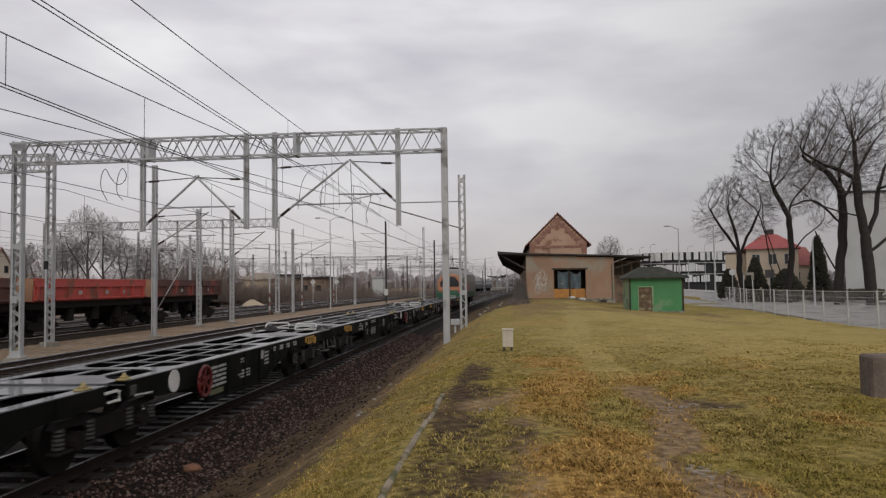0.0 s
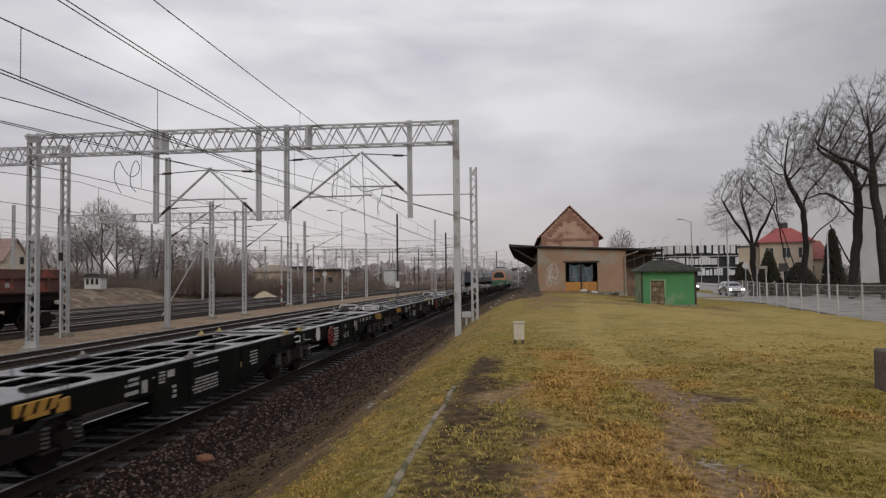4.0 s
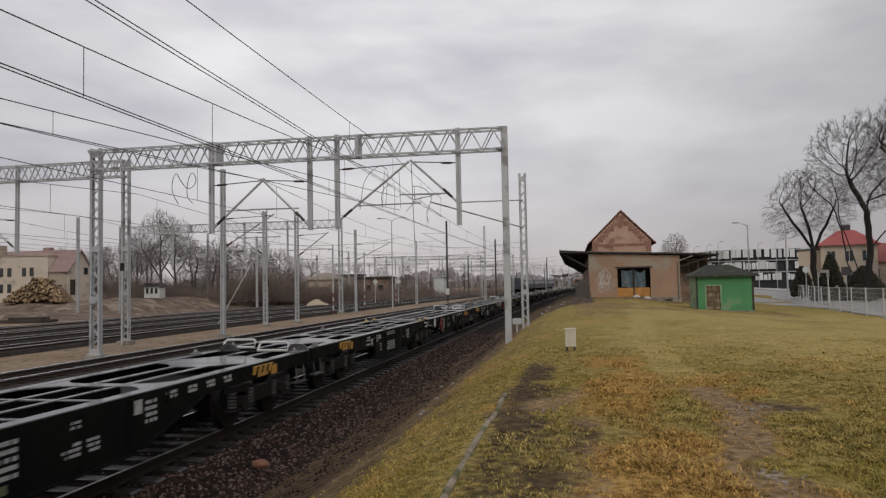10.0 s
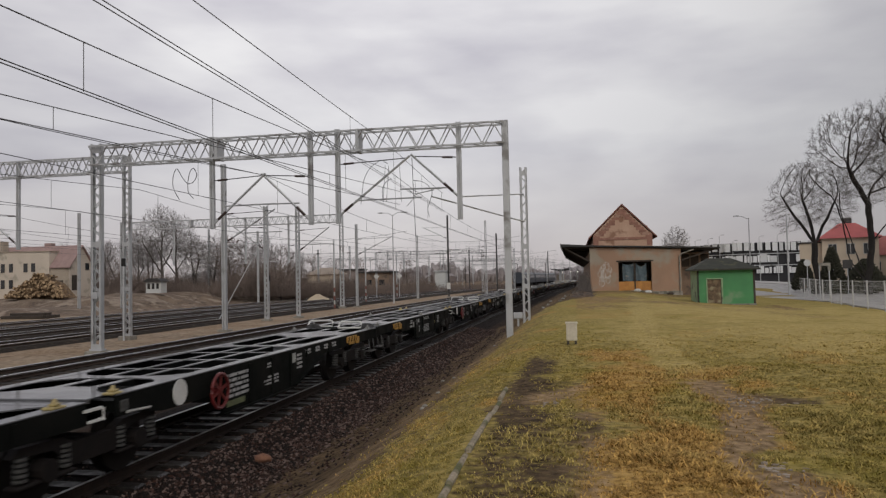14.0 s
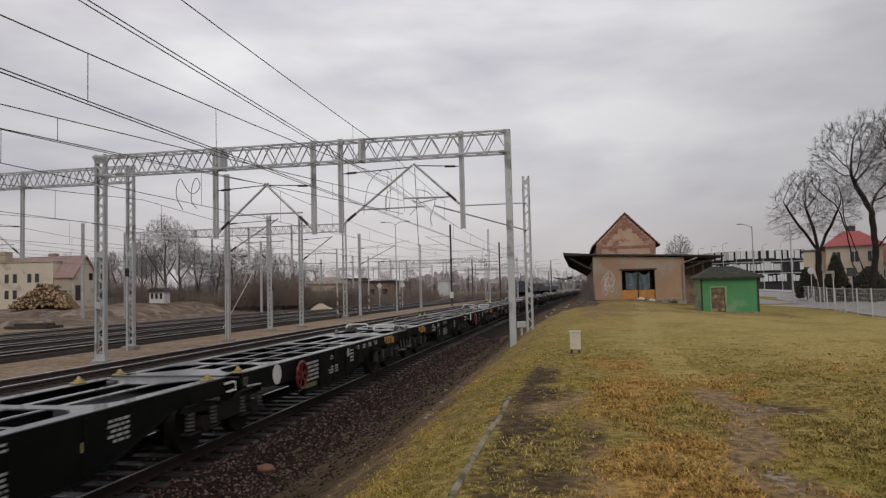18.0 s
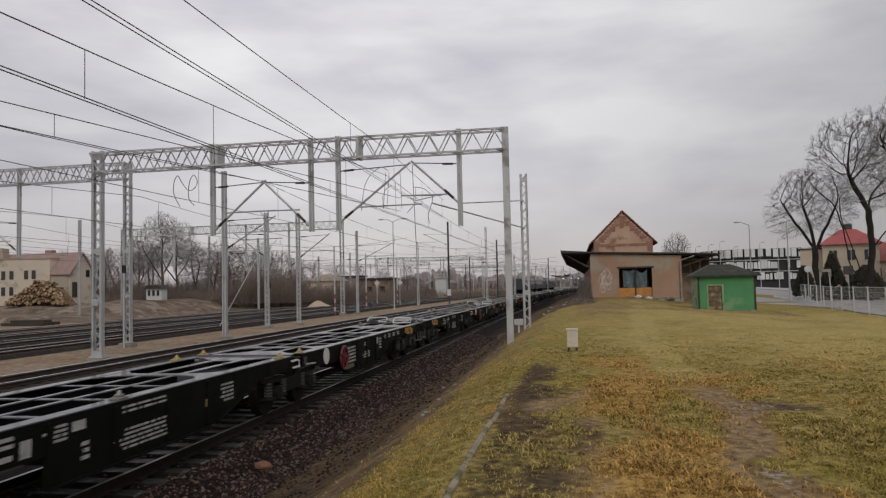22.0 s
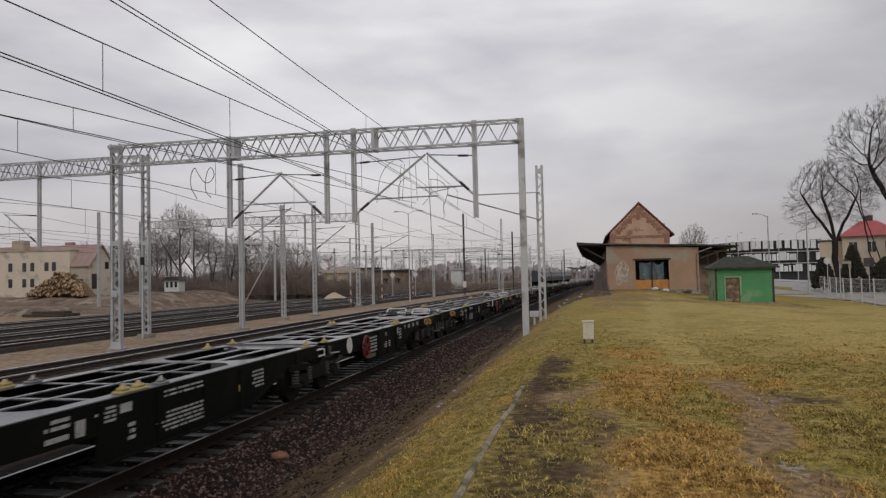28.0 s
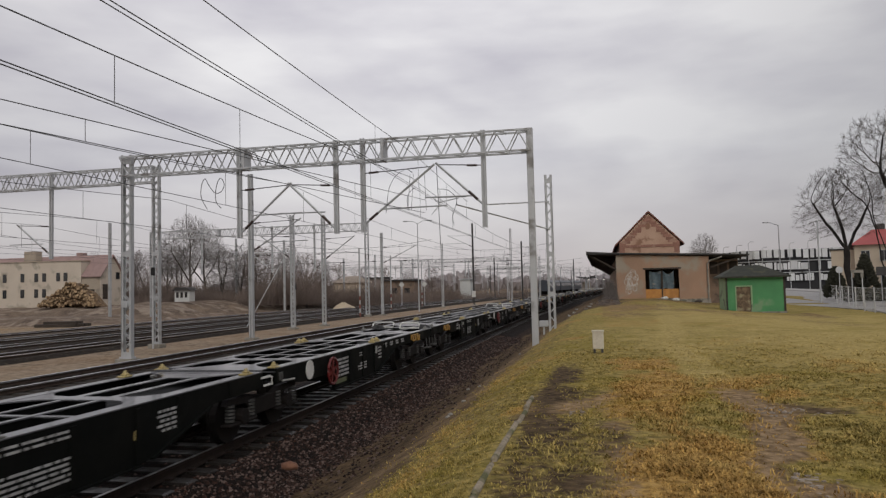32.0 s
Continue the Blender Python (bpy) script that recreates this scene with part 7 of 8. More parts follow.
    z0 = P[0][2]
    big, fine = Bld(), Bld()

    def limb(idx, rad):
        b = big if rad[0] > 0.05 else fine
        n = 10 if rad[0] > 0.25 else 7 if rad[0] > 0.09 else 5 if rad[0] > 0.035 else 3
        base_v, prev = len(b.v), None
        for i, p in enumerate(idx):
            d = Vector(idx[min(i + 1, len(idx) - 1)]) - Vector(idx[max(i - 1, 0)])
            d = d.normalized() if d.length > 1e-6 else Vector((0, 0, 1))
            s = d.cross(prev if prev is not None else Vector((0.13, 0.91, 0.2)))
            s = s.normalized() if s.length > 1e-3 else d.orthogonal().normalized()
            u = s.cross(d)
            prev = u
            for k in range(n):
                a = 2 * math.pi * k / n
                b.v.append(tuple(Vector(p) + (s * math.cos(a) + u * math.sin(a)) * float(rad[i])))
        for i in range(len(idx) - 1):
            for k in range(n):
                a, c = base_v + i * n + k, base_v + i * n + (k + 1) % n
                b.f.append((c, a, a + n, c + n))

    roots = [i for i, p in enumerate(par) if p < 0]
    stack = [(None, i) for i in roots]
    while stack:
        p, i = stack.pop()
        idx, rad = ([], []) if p is None else ([P[p]], [min(r[p], r[i] * 1.15)])
        while True:
            flare = 1 + 0.5 * math.exp(-(P[i][2] - z0) / 0.5) if r[i] > 0.12 else 1.0
            idx.append(P[i])
            rad.append(r[i] * flare)
            if not kids[i]:
                break
            c = max(kids[i], key=lambda q: r[q])
            stack += [(i, q) for q in kids[i] if q != c]
            i = c
        if len(idx) > 1:
            limb(idx, rad)
    # fine twigs on the outer wood
    for i in range(len(P)):
        if r[i] > 0.03 or par[i] < 0:
            continue
        d0 = P[i] - P[par[i]]
        d0 = d0 / (np.linalg.norm(d0) + 1e-6)
        for q in range(twigs + (1 if not kids[i] else 0)):
            out = P[i] - mid
            d = d0 * 0.8 + rq.normal(0, 0.5, 3) + 0.5 * out / (np.linalg.norm(out) + 1e-6) + np.array((0, 0, 0.1))
            d /= np.linalg.norm(d) + 1e-6
            ln = length * rq.uniform(0.4, 1.1)
            m = P[i] + d * ln * 0.5
            d2 = d + rq.normal(0, 0.35, 3) + np.array((0, 0, 0.12))
            end = m + d2 / np.linalg.norm(d2) * ln * 0.5
            limb([P[i], m, end] if q % 3 == 0 else [P[i], end], [tip * 0.8, tip * 0.7, tip * 0.5][-3 if q % 3 == 0 else -2:])
    for b in (big, fine):
        b.smooth = True
    return big.mesh("trunk", M[bark]), fine.mesh("crown", M[twig])


def tree(meshes, x, y, z, turn, size, label, group, name="tree"):
    g = thing(name, pose(x, y, z, 0, 0, turn), label, "tree", group)
    g.scale = (size, size, size)
    part("trunk", meshes[0], None, g)
    part("crown", meshes[1], None, g)
    return g


ROADSIDE = "bare roadside trees"
P = at(17.0, 74)
tree(crown_tree(3, [[(0, 0, -0.5), (0.15, 0, 1.6), (-0.05, 0, 3.4), (0.05, 0, 5.4)], [None, (0, 0, 5.2), (-1.0, 0.3, 6.8), (-1.9, 0.4, 8.2), (-2.9, 0.4, 10.0)], [None, (0, 0, 5.4), (-0.5, -0.3, 7.4), (-1.0, 0, 9.6)], [None, (0, 0, 5.0), (0.8, 0.4, 6.6), (1.4, 0.2, 7.6), (2.1, 0, 9.4)]],
                [(-0.4, 0, 9.8, 3.9, 3.6, 3.4), (-2.4, 0, 8.4, 2.2, 2.0, 2.4), (2.0, 0.2, 8.6, 2.0, 2.0, 2.3)], 6000, 0.29), P.x, P.y, 0.4, 0, 0.96, "small rounded bare winter tree beside the road", ROADSIDE)
P = at(20.1, 71)
tree(crown_tree(5, [[(0, 0, -0.5), (0.1, 0, 1.6)], [None, (0.1, 0, 1.4), (-0.9, 0.2, 4.2), (-1.9, 0.2, 7.6), (-2.1, 0, 9.6)], [None, (0.1, 0, 1.6), (0.4, -0.2, 4.6), (0.4, 0, 8.6), (0.7, 0, 9.6)], [None, (0.4, 0, 8.2), (-0.5, 0.2, 10.0), (-1.2, 0.2, 11.6)],
                    [None, (0, 0, 1.0), (-1.3, 0.4, 3.2), (-1.6, 0.5, 6.4), (-2.4, 0.5, 9.0)], [None, (0.4, 0, 4.6), (1.6, -0.3, 6.2), (3.2, -0.3, 7.4)]],
                [(-0.6, 0, 13.2, 3.9, 3.6, 4.2), (-2.6, 0, 11.0, 2.8, 2.4, 2.4), (2.0, 0, 11.6, 2.6, 2.4, 3.4), (3.4, -0.3, 7.8, 1.6, 1.6, 1.4)], 7500, 0.30), P.x, P.y, 0.4, 0, 1.0, "tall bare winter tree forking low into slim stems", ROADSIDE)
P = at(23.35, 64)
tree(crown_tree(8, [[(0, 0, -0.5), (-0.1, 0, 1.6), (0.3, 0, 4.6), (0.55, 0, 7.3), (0.45, 0, 9.4), (0.3, 0, 11.4)], [None, (0.5, 0, 6.6), (-0.4, 0.2, 7.8), (-1.2, 0.2, 8.7), (-2.5, 0.1, 9.0), (-4.2, 0, 8.1)], [None, (0.4, 0, 9.8), (-0.9, -0.4, 11.4), (-2.6, -0.4, 12.4)], [None, (0.4, 0, 8.4), (1.6, 0.5, 10.4)],
                    [None, (-0.1, 0, 2.4), (-0.8, 0.1, 4.2), (-1.7, 0.1, 6.2)]],
                [(-0.3, 0, 13.4, 3.6, 3.4, 3.4), (-2.6, 0, 11.4, 2.8, 2.4, 2.8), (-4.0, 0.2, 8.4, 1.5, 1.4, 1.3), (1.8, 0.4, 11.6, 2.2, 2.2, 2.4)], 6500, 0.38), P.x, P.y, 0.4, 0, 1.0, "bare winter tree with a slanting trunk and long side limb", ROADSIDE)
GREAT = [[(0, 0, -0.5), (-0.2, 0, 3.0), (-0.4, 0, 6.0), (-0.85, 0, 9.0), (-0.85, 0, 11.6), (-1.0, 0, 14.6)], [None, (-0.4, 0, 5.6), (0.3, -0.3, 7.6), (0.8, 0, 9.6), (1.5, 0, 12.0)], [None, (-0.9, 0, 10.8), (-2.2, 0.3, 11.9), (-3.6, 0.3, 12.3), (-5.4, 0.3, 13.6)],
         [None, (-0.8, 0, 7.6), (-2.4, 0.4, 8.2), (-4.2, 0.4, 8.9)], [None, (-0.2, 0, 4.2), (1.4, 0.3, 5.6), (3.2, 0.3, 7.0), (4.4, 0.3, 9.2)], [None, (-0.9, 0, 11.4), (0.4, 0.5, 13.4)]]
GREAT_CROWN = [(-0.2, 0, 14.4, 5.4, 5.0, 5.2), (-3.8, 0, 12.6, 3.6, 3.2, 3.4), (4.0, 0, 11.4, 3.4, 3.2, 4.0), (-4.2, 0.3, 9.2, 2.0, 1.8, 1.4), (4.0, 0.2, 7.6, 1.8, 1.6, 1.8)]
great = crown_tree(13, GREAT, GREAT_CROWN, 9500, 0.48, step=0.32, kill=0.46)
P = at(25.3, 62)
tree(great, P.x, P.y, 0.4, 0, 0.95, "thick-trunked bare winter tree with heavy limbs", ROADSIDE)
P = at(31.5, 64)
tree(great, P.x, P.y, 0.4, 150, 0.95, "tall bare winter tree with dark spreading limbs", ROADSIDE)

# trees and thicket along the far side of the yard
FAR = "bare trees across the yard"
tall_tree = crown_tree(31, [[(0, 0, -0.5), (0.1, 0, 3.0), (-0.1, 0, 6.0), (0.1, 0, 9.0)], [None, (0, 0, 4.2), (1.6, 0.5, 6.5), (2.4, 0.3, 8.6)], [None, (0, 0, 3.2), (-1.6, -0.4, 5.6), (-2.6, 0, 7.6)], [None, (0, 0, 5.5), (-0.4, 1.6, 8.0)]],
                       [(0, 0, 9.8, 3.3, 3.3, 4.2), (2.6, 0, 7.6, 2.2, 2.2, 2.4), (-2.8, 0, 7.2, 2.3, 2.2, 2.4)], 5200, 0.24, step=0.36, kill=0.42, tip=0.013, twigs=4, length=0.66, bark="barkdark", twig="twiggrey")
broad_tree = crown_tree(32, [[(0, 0, -0.5), (0.1, 0, 2.2)], [None, (0.1, 0, 2.2), (-0.9, 0.2, 4.4), (-1.6, 0, 6.6)], [None, (0.1, 0, 2.0), (1.0, -0.3, 4.6), (1.4, 0, 7.0)], [None, (0.1, 0, 2.2), (0.1, 0.5, 5.4)]],
                        [(-1.4, 0, 7.0, 2.6, 2.4, 3.0), (1.6, 0, 7.4, 2.6, 2.4, 3.4), (0, 0, 5.0, 3.4, 2.6, 2.0)], 4600, 0.22, step=0.36, kill=0.42, tip=0.013, twigs=4, length=0.66, bark="barkdark", twig="twiggrey")
brown_tree = crown_tree(33, [[(0, 0, -0.5), (0.1, 0, 1.8), (0.0, 0, 5.0)], [None, (0.1, 0, 1.6), (-1.1, 0.2, 3.6)], [None, (0.1, 0, 2.0), (1.1, -0.3, 3.8)]],
                        [(0, 0, 6.0, 2.5, 2.3, 3.0), (-1.6, 0, 4.4, 1.8, 1.6, 1.8), (1.6, 0, 4.6, 1.8, 1.6, 1.8)], 3400, 0.17, step=0.34, kill=0.42, tip=0.013, twigs=4, length=0.62, bark="barkdark", twig="twigbrown")
rnd = random.Random(4)
for a, d, hh, k in ((-36.2, 104, 9, 1), (-34.6, 108, 10, 1), (-33.2, 106, 11, 0), (-31.6, 104, 14.3, 0), (-30.6, 108, 13.4, 0), (-29.3, 106, 11.5, 1), (-28.0, 110, 11.5, 1), (-26.8, 106, 10.5, 2), (-25.4, 112, 10.8, 1), (-24.2, 108, 10.4, 0),
                    (-23.0, 114, 9.4, 2), (-21.8, 118, 8.6, 1), (-20.6, 165, 9.5, 2), (-19.0, 175, 9.0, 1), (-17.0, 185, 9.0, 2), (-15.2, 195, 8.5, 1), (-13.2, 200, 9.0, 2), (-38, 120, 10, 1), (-41, 125, 9, 2), (-35.4, 118, 10, 2), (-32.4, 120, 11, 1), (-27.4, 122, 10.5, 0)):
    P = at(a, d)
    m, base = ((tall_tree, 14), (broad_tree, 11), (brown_tree, 9))[k]
    tree(m, P.x, P.y, 1.0 if a < -30 else -0.3, rnd.uniform(0, 360), hh / base, "bare grey-brown tree at the edge of the yard", FAR)
P = at(7.6, 135)
tree(broad_tree, P.x, P.y, 0.4, 70, 1.0, "bare tree behind the goods shed", FAR)


def thicket(name, spots, label):
    """Brown undergrowth: many thin stems, leaning all ways."""
    b, rq = Bld(), random.Random(len(spots) * 7 + 1)
    for x0, x1, y0, y1, z, h, n in spots:
        for k in range(n):
            x, y = rq.uniform(x0, x1), rq.uniform(y0, y1)
            hh = h * rq.uniform(0.4, 1.0) * (0.9 + 0.7 * noise.noise((x * 0.16, y * 0.1, 2.2)))
            p = Vector((x, y, z - 0.1))
            q = p + Vector((rq.uniform(-0.25, 0.25) * hh, rq.uniform(-0.2, 0.2) * hh, hh * 0.55))
            e = q + Vector((rq.uniform(-0.35, 0.35) * hh, rq.uniform(-0.2, 0.2) * hh, hh * 0.45))
            b.tube([p, q, e], 0.022, 3, 0.011, cap=False)
            for j in range(5):
                s = p + (q - p) * rq.uniform(0.3, 1)
                b.tube([s, s + Vector((rq.uniform(-1, 1), rq.uniform(-1, 1), rq.uniform(0.2, 1.2))) * 0.3 * hh], 0.014, 3, 0.01, cap=False)
    ob = part(name, b, M["twigbrown"])
    tagged(ob, label, "thicket", kind="stuff")


thicket("thicket", [(-84, -40, 100, 112, 0.7, 5.2, 3600), (-64, -36, 112, 126, -0.2, 4.6, 2600), (-56, -30, 128, 160, -0.3, 3.6, 1300), (-52, -18, 165, 210, -0.3, 3.2, 1300), (-78, -64, 92, 99, 1.0, 2.2, 250), (-40, -26, 158, 168, -0.3, 2.8, 420)], "dense brown bare undergrowth across the yard")


# ---- evergreens and hedge by the houses ----
def evergreen(az, d, h, r, label, z=0.5, tip=0.25):
    P = at(az, d)
    rq = random.Random(int(az * 100))
    g = thing("evergreen_tree", pose(P.x, P.y, z), label, "evergreen", "dark evergreens")
    part("trunk", Bld().cyl((0, 0, -0.2), (0, 0, h * 0.5), 0.14, 8), M["bark"], g)
    b = Bld()
    n = int(420 * (h * r) ** 0.5)
    for k in range(n):
        u = rq.random() ** 0.8
        zz = 0.15 + u * h
        rad = r * (1 - u) ** 0.75 * (0.86 + 0.28 * rq.random()) * (1 if u > 0.1 else 0.8 + 2 * u) + tip * 0.2 * (1 - u)
        a = rq.uniform(0, 2 * math.pi)
        c = Vector((rad * math.cos(a), rad * math.sin(a), zz))
        s = rq.uniform(0.16, 0.34)
        out = Vector((math.cos(a), math.sin(a), rq.uniform(0.1, 0.9))).normalized()
        t = out.cross(Vector((rq.uniform(-1, 1), rq.uniform(-1, 1), 1))).normalized()
        v = out.cross(t)
        b.add([c - out * s * 0.6, c + t * s * 0.6, c + v * s * 0.6, c - t * s * 0.6, c - v * s * 0.6, c + out * s], [(0, 2, 1), (0, 3, 2), (0, 4, 3), (0, 1, 4), (5, 1, 2), (5, 2, 3), (5, 3, 4), (5, 4, 1)])
    part("foliage", b, M["needle"], g, "dense dark green foliage")


evergreen(16.2, 84, 3.1, 1.15, "low rounded dark evergreen shrub")
evergreen(18.0, 84, 4.4, 1.3, "dark conical evergreen before the house")
evergreen(20.0, 82, 3.0, 2.0, "low broad dark evergreen before the house")
evergreen(22.1, 72, 6.0, 0.95, "narrow tall dark cypress")


def hedge():
    b, rq = Bld(), random.Random(77)
    for k in range(2600):
        u = rq.random() * 0.5
        x, y, z = 23.0 + u * 22 + rq.uniform(-0.5, 0.5), 76 - u * 12 + rq.uniform(-0.6, 0.6), rq.uniform(0.4, 1.5)
        s = rq.uniform(0.12, 0.26)
        c = Vector((x, y, z))
        o = Vector((rq.uniform(-1, 1), rq.uniform(-1, 0.4), rq.uniform(-0.2, 1))).normalized()
        t = o.orthogonal().normalized()
        v = o.cross(t)
        b.add([c + t * s, c + v * s, c - t * s, c - v * s, c + o * s], [(0, 1, 4), (1, 2, 4), (2, 3, 4), (3, 0, 4), (3, 2, 1, 0)])
    tagged(part("hedge", b, M["needle"]), "dark clipped evergreen hedge along the pavement", "hedge", kind="stuff")


hedge()


def far_woods():
    """Woods and roofs on the horizon, all round."""
    b, rq = Bld(), random.Random(9)
    for k in range(7000):
        a = radians(rq.uniform(-75, 60)) if k < 5800 else radians(rq.uniform(60, 285))
        d = rq.uniform(420, 760)
        x, y = d * math.sin(a), d * math.cos(a)
        if y > 0 and abs(x + 16 - bend(y)) < 24:
            continue
        h = rq.uniform(3, 8.5) * (1.0 + 0.45 * math.exp(-((math.degrees(a) + 5) / 9) ** 2) + 0.35 * math.sin(a * 23) + 0.2 * math.sin(a * 61))
        c = Vector((x, y, -0.5))
        w = rq.uniform(1.6, 4.2)
        pts = [c + Vector((math.cos(q) * w * rq.uniform(0.6, 1), math.sin(q) * w * rq.uniform(0.6, 1), h * rq.uniform(0.55, 0.95))) for q in [2 * math.pi * i / 6 for i in range(6)]]
        n = len(b.v)
        b.v += [tuple(c)] + [tuple(q) for q in pts] + [tuple(c + Vector((rq.uniform(-1, 1), rq.uniform(-1, 1), h)))]
        for i in range(6):
            j = (i + 1) % 6
            b.f += [(n, n + 1 + j, n + 1 + i), (n + 7, n + 1 + i, n + 1 + j)]
    # grey lifted so the haze of distance sits in the base colour
    M["hazewood"] = mat("distant_woods", (0.33, 0.30, 0.30), (0.26, 0.235, 0.24), 0.05, 0.95, 0, 0, 0.4)
    tagged(part("distant_woods", b, M["hazewood"]), "distant bare woods along the horizon, haze put into their grey", "woods", kind="stuff")


far_woods()


# ---- grass blades, stones and litter near the eye ----
def island_mat(name, tones, rough=0.9):
    m = bpy.data.materials.new(name)
    m.use_nodes = True
    nt = m.node_tree
    p = nt.nodes["Principled BSDF"]
    ge, r = nt.nodes.new("ShaderNodeNewGeometry"), nt.nodes.new("ShaderNodeValToRGB")
    e = r.color_ramp.elements
    while len(e) < len(tones):
        e.new(0.5)
    for k, c in enumerate(tones):
        e[k].position, e[k].color = k / max(1, len(tones) - 1), (*c, 1)
    nt.links.new(ge.outputs["Random Per Island"], r.inputs["Fac"])
    nt.links.new(r.outputs["Color"], p.inputs["Base Color"])
    p.inputs["Roughness"].default_value = rough
    p.inputs["Specular IOR Level"].default_value = 0.12
    return m


def grass_blades():
    m = ground_mat(True)
    rq = random.Random(6)
    vs, fs, cols = [], [], []
    made = 0
    while made < 50000:
        y = 4.2 + 21 * rq.random() ** 1.7
        x = rq.uniform(-3.0, min(14.0, 1.4 + 0.56 * y))
        g, bare, d = cover(x, y)
        if -1.09 < x < -0.95 and y < 9.6:
            continue
        if g < 0.45 or rq.random() < min(0.94, bare * (1.2 if bare > 0.4 else 0.8)) or rq.random() < sm(6, 25, y):
            continue
        z = ground_z(x, y)
        clump = max(0.35, 0.75 + 1.1 * noise.noise((x * 2.2, y * 1.7, 5.5)))
        if abs(x - 2.6) < 0.8 and abs(y - 8.1) < 0.8:
            clump *= 1.5
        elif d > 0.5 and x > -0.6:
            clump *= 1.45
        elif x < -0.9:
            clump *= 0.6
        d, pa = min(1.0, max(0.0, d + rq.gauss(0, 0.18))), pale(x, y)
        for j in range(rq.randint(3, 6)):
            a = rq.uniform(0, 2 * math.pi)
            h = rq.uniform(0.007, 0.027) * clump
            lean = rq.uniform(1.0, 3.4) * h
            w = rq.uniform(0.0025, 0.005) * (1 + y / 12)
            cx, cy = x + rq.gauss(0, 0.03 + 0.001 * y), y + rq.gauss(0, 0.03 + 0.002 * y)
            dx, dy = math.cos(a), math.sin(a)
            n = len(vs)
            vs += [(cx - dy * w, cy + dx * w, z - 0.01), (cx + dy * w, cy - dx * w, z - 0.01), (cx + dx * lean * 0.4 + dy * w * 0.7, cy + dy * lean * 0.4 - dx * w * 0.7, z + h * 0.7), (cx + dx * lean * 0.4 - dy * w * 0.7, cy + dy * lean * 0.4 + dx * w * 0.7, z + h * 0.7), (cx + dx * lean, cy + dy * lean, z + h)]
            fs += [(n, n + 1, n + 2, n + 3), (n + 3, n + 2, n + 4)]
            cols += [1.0, 0.0, d, pa] * 5
        made += 1
    me = bpy.data.meshes.new("grass")
    me.from_pydata(vs, [], fs)
    me.color_attributes.new("cover", "FLOAT_COLOR", "POINT").data.foreach_set("color", cols)
    me.materials.append(m)
    tagged(new("grass", me), "short winter grass, olive green and dry ochre", "grass", kind="stuff")


grass_blades()


def ballast_stones():
    # most tones are lowered for the deep shade along the train
    m = island_mat("ballast_stones", [(0.006, 0.004, 0.0035), (0.014, 0.009, 0.007), (0.035, 0.019, 0.014), (0.15, 0.11, 0.095), (0.05, 0.024, 0.017), (0.016, 0.011, 0.009), (0.007, 0.005, 0.0045)], 0.65)
    rq = random.Random(12)
    vs, fs = [], []
    def stone(x, y, z, s):
        n = len(vs)
        ax, ay, az = s * rq.uniform(0.7, 1.3), s * rq.uniform(0.7, 1.3), s * rq.uniform(0.5, 0.9)
        t = rq.uniform(0, 3.1)
        c, q = math.cos(t), math.sin(t)
        for px, py, pz in ((1, 0.2, 0.1), (0.1, 1, -0.1), (-1, -0.1, 0.1), (0, -1, 0), (0.2, 0.1, 1), (-0.1, 0, -1)):
            px, py, pz = px * ax * rq.uniform(0.8, 1.2), py * ay * rq.uniform(0.8, 1.2), pz * az
            vs.append((x + px * c - py * q, y + px * q + py * c, z + pz))
        fs.extend([(n, n + 1, n + 4), (n + 1, n + 2, n + 4), (n + 2, n + 3, n + 4), (n + 3, n, n + 4), (n + 1, n, n + 5), (n + 2, n + 1, n + 5), (n + 3, n + 2, n + 5), (n, n + 3, n + 5)])
    for k in range(52000):
        y = 5.0 + 36 * rq.random() ** 1.9
        x = rq.uniform(-6.1, -2.9)
        g, _, _ = cover(x, y)
        if rq.random() < (g * 0.9 if x < -3.4 else 0.985):
            continue
        if x < -5.2 and rq.random() < 0.35:
            continue
        z = max(ground_z(x, y), -0.205 if x < -5.5 else -0.205 - (x + 5.5) * 0.27)
        stone(x, y, z + 0.004, rq.uniform(0.012, 0.034) * (1 + y / 60))
    for k in range(5000):
        y = 5.0 + 40 * rq.random() ** 1.6
        x = rq.uniform(-8.7, -6.0)
        if abs(x + 6.5) < 0.09 or abs(x + 8.0) < 0.09:
            continue
        stone(x, y, -0.2, rq.uniform(0.018, 0.038))
    me = bpy.data.meshes.new("ballast_stones")
    me.from_pydata(vs, [], fs)
    me.materials.append(m)
    tagged(new("ballast_stones", me), "loose dark reddish ballast stones beside the track", "ballast", kind="stuff")


ballast_stones()


